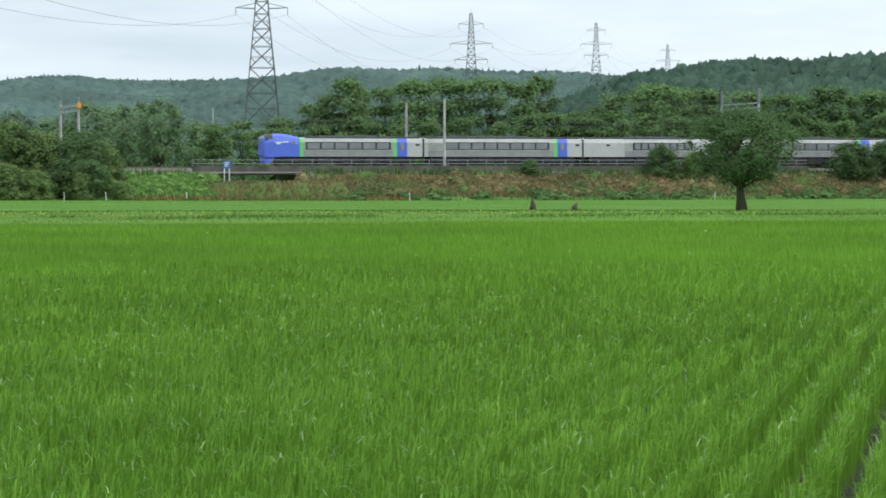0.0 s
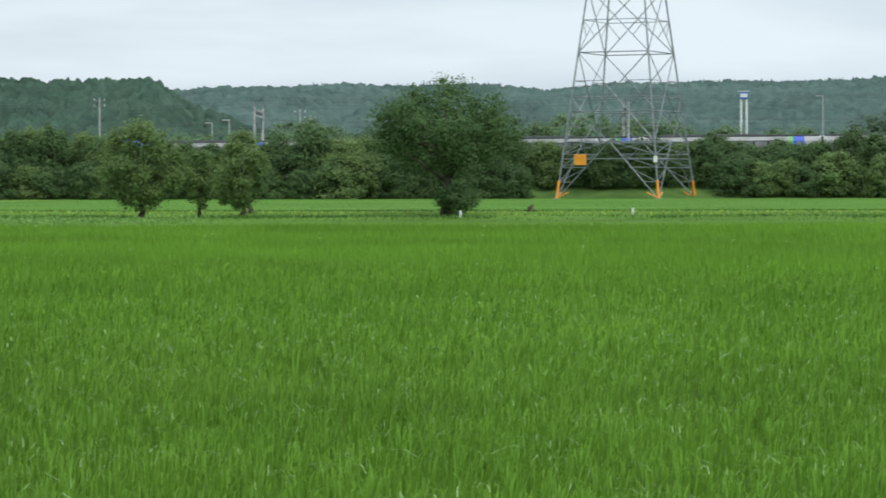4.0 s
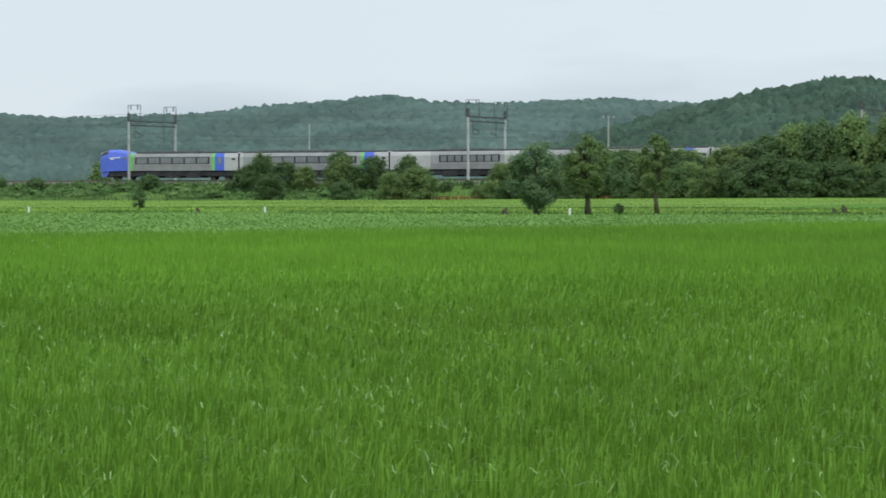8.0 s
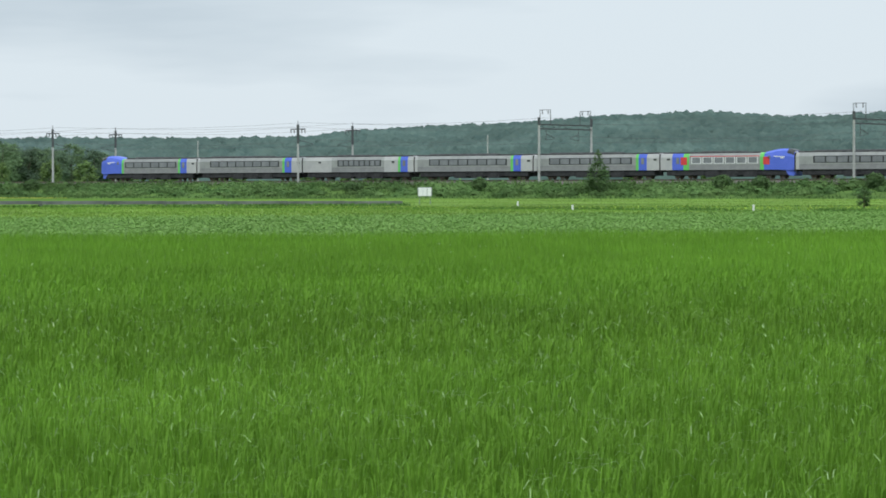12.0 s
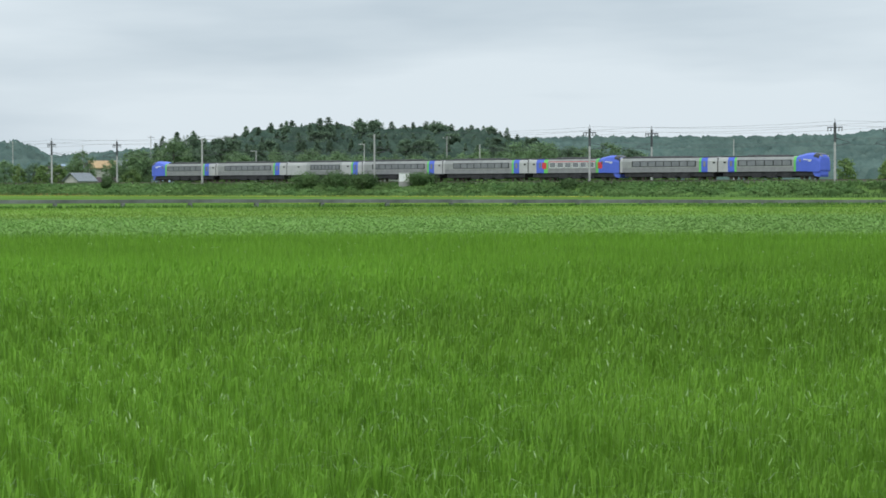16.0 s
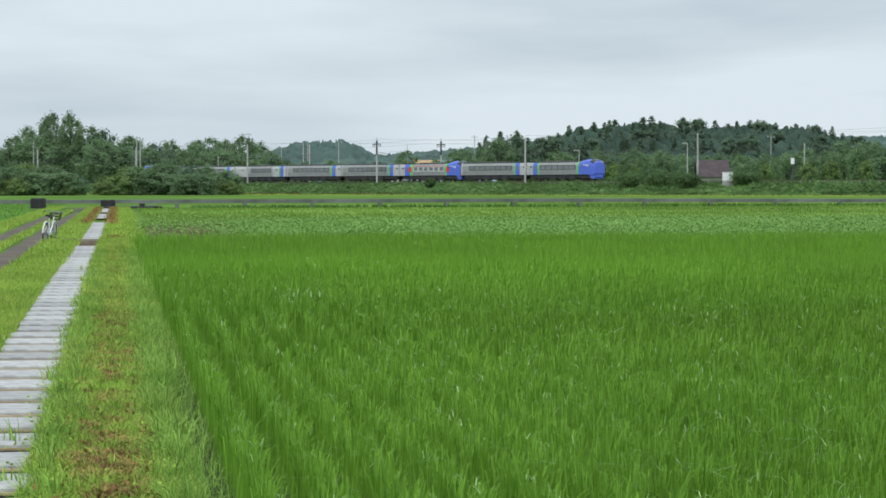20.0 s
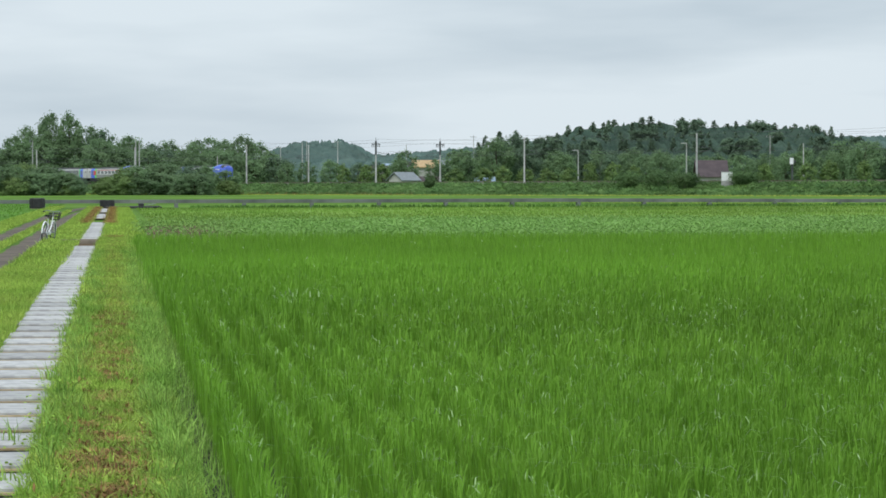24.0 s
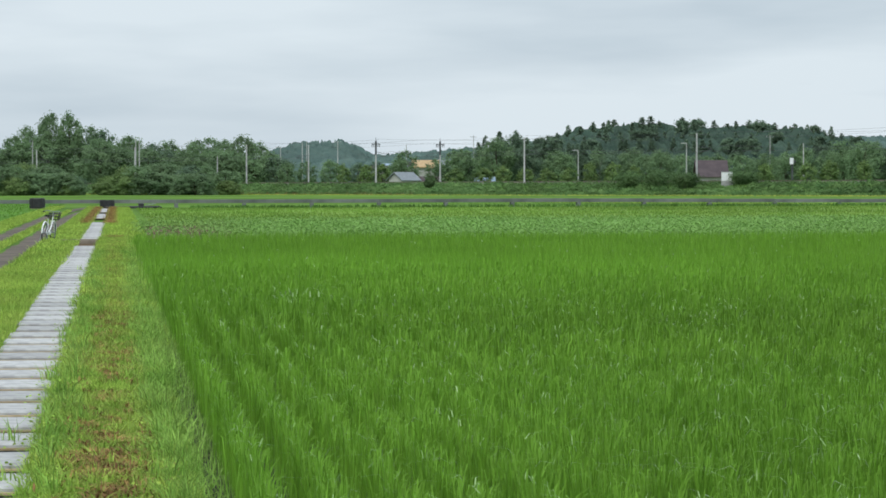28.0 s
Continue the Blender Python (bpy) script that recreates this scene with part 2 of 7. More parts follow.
# ---- mesh tools ----
class Shape:
    """Collects the faces of one mesh."""

    def __init__(self):
        self.v, self.f = [], []

    def add(self, verts, faces):
        k = len(self.v)
        self.v += [tuple(p) for p in verts]
        self.f += [tuple(i + k for i in f) for f in faces]
        return self

    def box(self, x0, x1, y0, y1, z0, z1, m=None):
        p = [(x, y, z) for z in (z0, z1) for x, y in ((x0, y0), (x1, y0), (x1, y1), (x0, y1))]
        if m is not None:
            p = [m @ Vector(a) for a in p]
        return self.add(p, [(3, 2, 1, 0), (4, 5, 6, 7), (0, 1, 5, 4), (1, 2, 6, 5), (2, 3, 7, 6), (3, 0, 4, 7)])

    def block(self, x0, x1, y0, y1, z0, z1, c=0.02):
        """A box with chamfered edges."""
        ring = lambda i: [(x0 + i, y0 + c), (x0 + c, y0 + i), (x1 - c, y0 + i), (x1 - i, y0 + c), (x1 - i, y1 - c), (x1 - c, y1 - i), (x0 + c, y1 - i), (x0 + i, y1 - c)]
        rows = [(z0, c), (z0 + c, 0), (z1 - c, 0), (z1, c)]
        p = [(x, y, z) for z, i in rows for x, y in ring(i)]
        f = [tuple(range(7, -1, -1)), tuple(range(24, 32))]
        f += [(r * 8 + i, r * 8 + (i + 1) % 8, r * 8 + 8 + (i + 1) % 8, r * 8 + 8 + i) for r in range(3) for i in range(8)]
        return self.add(p, f)

    def tube(self, pts, radii, n=6):
        pts = [Vector(p) for p in pts]
        if not isinstance(radii, (list, tuple)):
            radii = [radii] * len(pts)
        rings = []
        for i, p in enumerate(pts):
            d = (pts[min(i + 1, len(pts) - 1)] - pts[max(i - 1, 0)]).normalized()
            a = d.cross(Vector((0.31, 0.95, 0.05)) if abs(d.z) > 0.9 else Vector((0, 0, 1))).normalized()
            b = d.cross(a)
            rings.append([p + (a * math.cos(2 * math.pi * k / n) + b * math.sin(2 * math.pi * k / n)) * radii[i] for k in range(n)])
        f = [(i * n + k, i * n + (k + 1) % n, (i + 1) * n + (k + 1) % n, (i + 1) * n + k) for i in range(len(pts) - 1) for k in range(n)]
        f += [tuple(range(n - 1, -1, -1)), tuple((len(pts) - 1) * n + k for k in range(n))]
        return self.add([q for r in rings for q in r], f)

    def loft(self, sections):
        """A skin over closed sections with the same number of points, capped at both ends."""
        n = len(sections[0])
        f = [(i * n + k, i * n + (k + 1) % n, (i + 1) * n + (k + 1) % n, (i + 1) * n + k) for i in range(len(sections) - 1) for k in range(n)]
        f += [tuple(range(n - 1, -1, -1)), tuple((len(sections) - 1) * n + k for k in range(n))]
        return self.add([q for s in sections for q in s], f)

    def ring(self, centre, axis, radius, thick, n=20, k=6):
        """A torus: a tyre or a rim."""
        c, ax = Vector(centre), Vector(axis).normalized()
        a = ax.cross(Vector((0.2, 0.1, 1))).normalized()
        b = ax.cross(a)
        p = []
        for i in range(n):
            d = a * math.cos(2 * math.pi * i / n) + b * math.sin(2 * math.pi * i / n)
            p += [c + d * (radius + thick * math.cos(2 * math.pi * j / k)) + ax * (thick * math.sin(2 * math.pi * j / k)) for j in range(k)]
        f = [(i * k + j, ((i + 1) % n) * k + j, ((i + 1) % n) * k + (j + 1) % k, i * k + (j + 1) % k) for i in range(n) for j in range(k)]
        return self.add(p, f)

    def mesh(self, name, mat, smooth=False):
        me = bpy.data.meshes.new(name)
        me.from_pydata(self.v, [], self.f)
        me.materials.append(mat)
        if smooth:
            me.shade_smooth()
        return me


def part(name, shape, mat, parent, label="", smooth=False):
    ob = new(name, shape.mesh(name, mat, smooth) if isinstance(shape, Shape) else shape)
    ob.parent = parent
    return tagged(ob, label)


def thing(name, label, category, at=None, group="", kind=""):
    ob = new(name)
    ob.empty_display_size = 0.2
    if at is not None:
        ob.matrix_basis = at
    return tagged(ob, label, category, group, kind)


def fast_mesh(name, verts, faces, mat, smooth=False):
    """A mesh from arrays: verts (n, 3) and faces (m, 3 or 4)."""
    me = bpy.data.meshes.new(name)
    k = faces.shape[1]
    me.vertices.add(len(verts))
    me.vertices.foreach_set("co", np.ascontiguousarray(verts, dtype=np.float32).ravel())
    me.loops.add(faces.size)
    me.loops.foreach_set("vertex_index", np.ascontiguousarray(faces, dtype=np.int32).ravel())
    me.polygons.add(len(faces))
    me.polygons.foreach_set("loop_start", np.arange(0, faces.size, k, dtype=np.int32))
    me.polygons.foreach_set("loop_total", np.full(len(faces), k, dtype=np.int32))
    me.materials.append(mat)
    me.update(calc_edges=True)
    if smooth:
        me.shade_smooth()
    return me


def polar(a, r):
    """Plan place at a degrees to the left of the track's normal and r metres from the stand."""
    return -r * math.sin(radians(a)), r * math.cos(radians(a))


def smooth(a, b, v):
    u = np.clip((v - a) / (b - a), 0, 1)
    return u * u * (3 - 2 * u)


# the fields' grid: E1 runs along the ditch, E2 across it
GRID = 60.57
E1 = np.array((-math.sin(radians(GRID)), math.cos(radians(GRID))))
E2 = np.array((math.cos(radians(GRID)), math.sin(radians(GRID))))


def levee_y(x):
    """Line of the old levee at the foot of the terrace."""
    return np.interp(x, (-240, -100, -38, -10, 25, 60, 150), (174, 168, 161, 153, 152, 150, 148))


def land(x, y):
    """Height of the ground: a low terrace in front of the railway."""
    lv = levee_y(x)
    return 0.28 * smooth(lv + 4, lv + 13, y) * smooth(-155, -70, x) * (1 - smooth(30, 115, x)) * (1 - smooth(360, 420, y))


def rail_z(x):
    """Height of the rails along the line."""
    return 2.62 + 1.55 * smooth(-150, 80, x)


TRACK_Y = 330.0
# ---- ground ----
def lines(*spans):
    out = []
    for a, b, step in spans:
        out += list(np.arange(a, b, step))
    return np.array(out + [spans[-1][1]])


gx = lines((-4200, -400, 200), (-400, -240, 20), (-240, 180, 6), (180, 400, 20), (400, 4200, 200))
gy = lines((-1500, -60, 120), (-60, 160, 10), (160, 200, 2), (200, 440, 12), (440, 4200, 180))
gX, gY = np.meshgrid(gx, gy, indexing="ij")
gV = np.stack([gX, gY, land(gX, gY) - 0.02], -1).reshape(-1, 3)
idx = np.arange(len(gx) * len(gy)).reshape(len(gx), len(gy))
gF = np.stack([idx[:-1, :-1], idx[1:, :-1], idx[1:, 1:], idx[:-1, 1:]], -1).reshape(-1, 4)
tagged(new("ground", fast_mesh("ground", gV, gF, M_MEADOW, True)), "flat green farmland between the paddies and the railway", "ground", kind="structure")


# ---- blades and leaves as geometry ----
def blades(roots, height, lean, width, rng, droop=0.25):
    """Grass-like blades from root points (n, 3): two quads tapering to a tip."""
    n = len(roots)
    a = rng.uniform(0, 2 * np.pi, n)
    d = np.stack([np.cos(a), np.sin(a), np.zeros(n)], 1)
    w = np.stack([-np.sin(a + rng.normal(0, 0.7, n)), np.cos(a), np.zeros(n)], 1) * (width * 0.5)
    h = height * rng.uniform(0.7, 1.15, n)[:, None]
    ln = lean * np.abs(rng.normal(0.6, 0.5, n))[:, None] * h
    up = np.array((0, 0, 1.0))
    mid = roots + d * ln * 0.35 + up * h * 0.6
    tip = roots + d * ln * (1 + droop) + up * h * (1 - droop * np.minimum(ln / h, 1.2) * 0.5)
    v = np.stack([roots - w, roots + w, mid - w * 0.8, mid + w * 0.8, tip], 1).reshape(-1, 3)
    k = np.arange(n)[:, None] * 5
    tri = np.concatenate([k + np.array([[0, 1, 3]]), k + np.array([[0, 3, 2]]), k + np.array([[2, 3, 4]])], 1).reshape(-1, 3)
    return v, tri


def merge(parts):
    vs, fs, k = [], [], 0
    for v, f in parts:
        vs.append(v)
        fs.append(f + k)
        k += len(v)
    return np.concatenate(vs), np.concatenate(fs)


def to_plan(a, b):
    return np.stack([a * E1[0] + b * E2[0], a * E1[1] + b * E2[1]], 1)


def bearing(p):
    return np.degrees(np.arctan2(-p[:, 0], p[:, 1]))


def in_rice(p):
    """The paddy's far outline: the end by the potato strip, and the two cut corners towards the levee."""
    a, b = p @ E1, p @ E2
    return (b > 0.5) & (a < np.interp(b, (0, 10, 50, 70), (80.5, 81.5, 72.5, 71.5))) & (p[:, 1] < 103.5 - 0.02 * np.abs(p[:, 0] - 10)) & (a > -30)


def spikes(roots, height, lean, width, rng):
    """Far blades: one thin triangle each."""
    n = len(roots)
    a = rng.uniform(0, 2 * np.pi, n)
    d = np.stack([np.cos(a), np.sin(a), np.zeros(n)], 1)
    w = np.stack([-np.sin(a), np.cos(a), np.zeros(n)], 1) * (width * 0.5)
    h = height * rng.uniform(0.72, 1.12, n)
    tip = roots + d * (lean * h * np.abs(rng.normal(0.6, 0.5, n)))[:, None]
    tip[:, 2] += h
    v = np.stack([roots - w, roots + w, tip], 1).reshape(-1, 3)
    return v, np.arange(len(v)).reshape(-1, 3)


def leaves(roots, height, reach, width, rng, wind=(0.35, 0.1)):
    """Rice leaves: upright for two thirds of their height, the last stretch bending over to a drooping tip."""
    n = len(roots)
    a = rng.uniform(0, 2 * np.pi, n)
    d = np.stack([np.cos(a) + wind[0], np.sin(a) + wind[1], np.zeros(n)], 1)
    side = a + np.pi / 2 + rng.normal(0, 0.5, n)
    w = np.stack([np.cos(side), np.sin(side), np.zeros(n)], 1) * (width * 0.5)
    h = height[:, None]
    out = (reach * rng.uniform(0.3, 1.4, n))[:, None]
    drop = rng.uniform(-0.06, 0.05, n)[:, None]
    up = np.array((0, 0, 1.0))
    p1 = roots + d * out * 0.22 + up * h * 0.7
    p2 = roots + d * out * 0.55 + up * h * 0.93
    tip = roots + d * out * 1.25 + up * (h * 0.97 + drop)
    v = np.stack([roots - w * 0.8, p1 - w, p1 + w, p2 - w * 0.8, p2 + w * 0.8, tip], 1).reshape(-1, 3)
    k = np.arange(n)[:, None] * 6
    tri = np.concatenate([k + np.array([q]) for q in ((0, 2, 1), (1, 2, 4), (1, 4, 3), (3, 4, 5))], 1).reshape(-1, 3)
    return v, tri


def rice():
    rng = np.random.default_rng(3)
    out, pale = [], []
    # hills stand in planted rows; over the eastern headland the rows run across the others
    for r0, r1, row, hill, per, wid in ((10.5, 22, 0.30, 0.14, 22, 0.0076), (22, 33, 0.30, 0.17, 12, 0.012), (33, 46, 0.30, 0.24, 9, 0.017), (46, 64, 0.30, 0.28, 8, 0.021), (64, 120, 0.30, 0.45, 6, 0.031)):
        ga, gb = np.meshgrid(np.arange(-40, 86, hill), np.arange(0.66, 118, row), indexing="ij")
        ga2, gb2 = np.meshgrid(np.arange(-40, 86, row), np.arange(0.66, 118, hill), indexing="ij")
        ga, gb, ga2, gb2 = ga.ravel(), gb.ravel(), ga2.ravel(), gb2.ravel()
        west, east = to_plan(ga, gb)[:, 0] < 2.5, to_plan(ga2, gb2)[:, 0] >= 2.5
        p = to_plan(np.concatenate([ga[west], ga2[east]]), np.concatenate([gb[west], gb2[east]]))
        r, be = np.hypot(p[:, 0], p[:, 1]), bearing(p)
        blend = r + rng.normal(0, 0.06, len(r)) * r
        keep = (blend >= r0) & (blend < r1) & (r > 10.4) & (be > -29.5) & (be < 65) & in_rice(p)
        p = p[keep] + rng.normal(0, 0.016, (keep.sum(), 2))
        vigour = np.repeat(rng.normal(1.0, 0.07, len(p)), per)
        roots = np.repeat(p, per, 0)
        roots = roots + rng.normal(0, 0.021 if r0 < 32 else (0.03 if r0 < 40 else hill * 0.3), roots.shape)
        far = r0 >= 32
        lift = 0.22 * smooth(30, 60, np.hypot(roots[:, 0], roots[:, 1]))
        roots = np.concatenate([roots, lift[:, None]], 1)
        swell = (0.5 + 0.03 * np.sin(roots[:, 0] * 0.31) * np.sin(roots[:, 1] * 0.23 + 1)) * np.clip(vigour, 0.72, 1.2)
        if r0 == 33:
            bend = rng.random(len(roots)) < 0.55
            out.append(leaves(roots[bend], ((swell - lift) * rng.uniform(0.84, 1.06, len(roots)))[bend], 0.085, wid, rng))
            out.append(spikes(roots[~bend], ((swell - lift) * rng.uniform(0.8, 1.03, len(roots)))[~bend], 0.35, wid, rng))
        elif far:
            out.append(spikes(roots, (swell - lift) * rng.uniform(0.8, 1.06, len(roots)), 0.4, wid, rng))
        else:
            out.append(leaves(roots, (swell - lift) * rng.uniform(0.8, 1.06, len(roots)), 0.085, wid, rng))
        # Glints on bent leaf tips: paler blades, the shine put into their colour.
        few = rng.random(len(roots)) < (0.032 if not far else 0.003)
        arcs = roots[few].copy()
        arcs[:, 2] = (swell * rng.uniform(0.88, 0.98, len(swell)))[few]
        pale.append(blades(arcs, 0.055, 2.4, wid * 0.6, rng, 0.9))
    # the paddy round the stand, out of the lens's reach
    ga, gb = np.meshgrid(np.arange(-14, 14, 0.16), np.arange(0.66, 14, 0.30), indexing="ij")
    p = to_plan(ga.ravel(), gb.ravel())
    r, be = np.hypot(p[:, 0], p[:, 1]), bearing(p)
    p = p[(r < 14) & ((r < 10.2) | (be <= -29.5) | (be >= 65))]
    roots = np.repeat(p, 9, 0) + rng.normal(0, 0.025, (len(p) * 9, 2))
    out.append(leaves(np.concatenate([roots, np.zeros((len(roots), 1))], 1), 0.5 * rng.uniform(0.8, 1.06, len(roots)), 0.085, 0.012, rng))
    # weeds with pale leaves in one spot of the paddy
    spot = np.array(polar(57.0, 33.5)) + rng.normal(0, 0.17, (40, 2)) * np.array((1.3, 0.8))
    pale.append(blades(np.concatenate([spot, rng.uniform(0.38, 0.52, (40, 1))], 1), 0.09, 1.2, 0.015, rng, 0.7))
    v, f = merge(out)
    tagged(new("rice_plants", fast_mesh("rice_plants", v, f, M_RICE)), "dense young rice in bright green planted rows", "rice", kind="stuff")
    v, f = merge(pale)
    tagged(new("pale_rice_blades", fast_mesh("pale_rice_blades", v, f, M_RICE_TIP)), "pale blades standing in for glints on bent rice tips, with a patch of pale weeds", "rice", kind="stuff")
    # the closed canopy of the further paddy, below the blade tips
    ga, gb = np.meshgrid(np.arange(-30, 84, 0.75), np.arange(0.51, 116, 0.75), indexing="ij")
    q = to_plan(ga.ravel(), gb.ravel())
    ok = in_rice(q).reshape(ga.shape)
    ix = np.arange(len(q)).reshape(ga.shape)
    cell = ok[:-1, :-1] & ok[1:, :-1] & ok[1:, 1:] & ok[:-1, 1:]
    f = np.stack([ix[:-1, :-1], ix[:-1, 1:], ix[1:, 1:], ix[1:, :-1]], -1)[cell]
    tagged(new("paddy_mud", fast_mesh("paddy_mud", np.concatenate([q, np.full((len(q), 1), 0.0)], 1), f, M_MUD, True)), "dark wet mud between the rice rows", "mud", kind="structure")
    ok = ok & (np.hypot(q[:, 0], q[:, 1]) > 29.5).reshape(ga.shape)
    z = 0.02 + 0.14 * smooth(30, 64, np.hypot(q[:, 0], q[:, 1])) + rng.normal(0, 0.012, len(q))
    cell = ok[:-1, :-1] & ok[1:, :-1] & ok[1:, 1:] & ok[:-1, 1:]
    f = np.stack([ix[:-1, :-1], ix[:-1, 1:], ix[1:, 1:], ix[1:, :-1]], -1)[cell]
    tagged(new("rice_canopy", fast_mesh("rice_canopy", np.concatenate([q, z[:, None]], 1), f, M_RICE, True)), "closed green canopy of the further rice", "rice", kind="stuff")


rice()


# ---- hills ----
def blob_template(rng, fine, pointed=0.0):
    """A lumpy crown: a roughened ball, open below. Vertices and triangles."""
    bm = bmesh.new()
    bmesh.ops.create_icosphere(bm, subdivisions=fine, radius=1.0)
    v = np.array([p.co[:] for p in bm.verts])
    f = np.array([[q.index for q in t.verts] for t in bm.faces])
    bm.free()
    off = rng.uniform(0, 50, 3)
    lump = np.array([noise.noise(Vector(p * 1.6 + off)) * 0.42 + noise.noise(Vector(p * 3.7 + off)) * 0.26 for p in v])
    v = v * (1 + lump)[:, None]
    if pointed:
        v[:, :2] *= (1 - pointed * np.clip(v[:, 2:3], 0, 1))
    f = f[(v[f][:, :, 2] > -0.45).all(1)]
    return v, f


def card_template(rng, n, pointed=0.0, size=0.26):
    """Leafy cards over a crown, as triangles."""
    d = rng.normal(0, 1, (n, 3))
    d[:, 2] = np.abs(d[:, 2]) * 0.9 - 0.2
    d /= np.linalg.norm(d, axis=1)[:, None]
    c = d * rng.uniform(0.85, 1.15, n)[:, None]
    if pointed:
        c[:, :2] *= (1 - pointed * np.clip(c[:, 2:3], 0, 1))
    nrm = d + rng.normal(0, 0.4, (n, 3))
    nrm /= np.linalg.norm(nrm, axis=1)[:, None]
    u = np.cross(nrm, rng.normal(0, 1, (n, 3)))
    u /= np.linalg.norm(u, axis=1)[:, None]
    w = np.cross(nrm, u)
    s = rng.uniform(0.5, 1.2, n)[:, None] * size
    v = np.stack([c - u * s, c + w * s, c + u * s], 1).reshape(-1, 3)
    return v, np.arange(len(v)).reshape(-1, 3)


def crown(rng, fine, cards, pointed=0.0, size=0.26):
    return merge([(lambda b: (b[0] * 0.82, b[1]))(blob_template(rng, fine, pointed)), card_template(rng, cards, pointed, size)]) if cards else blob_template(rng, fine, pointed)


def fir_template(rng):
    """A ragged conifer: three stacked skirts with uneven hems."""
    v, f = [], []
    for z0, z1, r in ((0.0, 0.55, 0.34), (0.28, 0.8, 0.25), (0.55, 1.0, 0.16)):
        k = len(v)
        v += [(r * rng.uniform(0.7, 1.2) * math.cos(i * math.pi / 4), r * rng.uniform(0.7, 1.2) * math.sin(i * math.pi / 4), z0 + rng.uniform(-0.05, 0.06)) for i in range(8)] + [(rng.normal(0, 0.02), rng.normal(0, 0.02), z1)]
        f += [(k + i, k + (i + 1) % 8, k + 8) for i in range(8)]
    return np.array(v), np.array(f)


def scatter(rng, templates, at, radius, height):
    """Crowns at points (n, 3), merged."""
    parts = []
    pick = rng.integers(0, len(templates), len(at))
    rot = rng.uniform(0, 2 * np.pi, len(at))
    for k, (t, f) in enumerate(templates):
        s = pick == k
        if not s.any():
            continue
        c, sn = np.cos(rot[s])[:, None], np.sin(rot[s])[:, None]
        x = t[None, :, 0] * c - t[None, :, 1] * sn
        y = t[None, :, 0] * sn + t[None, :, 1] * c
        z = np.broadcast_to(t[None, :, 2], x.shape)
        q = np.stack([x * radius[s][:, None], y * radius[s][:, None], z * height[s][:, None]], -1) + at[s][:, None, :]
        ff = f[None, :, :] + (np.arange(s.sum()) * len(t))[:, None, None]
        parts.append((q.reshape(-1, 3), ff.reshape(-1, 3)))
    return merge(parts)


def canopy(X, Y, cell, rng, tall, pointed=False):
    """Height of a closed tree canopy at plan points: the upper envelope of many round crowns."""
    n = 257
    jx, jy, hh, rr = rng.uniform(0.1, 0.9, (n, n)), rng.uniform(0.1, 0.9, (n, n)), rng.uniform(0.45, 1.0, (n, n)), rng.uniform(0.62, 0.95, (n, n))
    cx, cy = np.floor(X / cell).astype(int), np.floor(Y / cell).astype(int)
    best = np.zeros_like(X)
    for dx in (-1, 0, 1):
        for dy in (-1, 0, 1):
            kx, ky = (cx + dx) % n, (cy + dy) % n
            px, py = (cx + dx + jx[kx, ky]) * cell, (cy + dy + jy[kx, ky]) * cell
            d2 = ((X - px) ** 2 + (Y - py) ** 2) / (rr[kx, ky] * cell) ** 2
            rise = np.maximum(0, 1 - np.sqrt(d2)) if pointed else np.sqrt(np.maximum(0, 1 - d2))
            best = np.maximum(best, hh[kx, ky] * tall * rise)
    return best


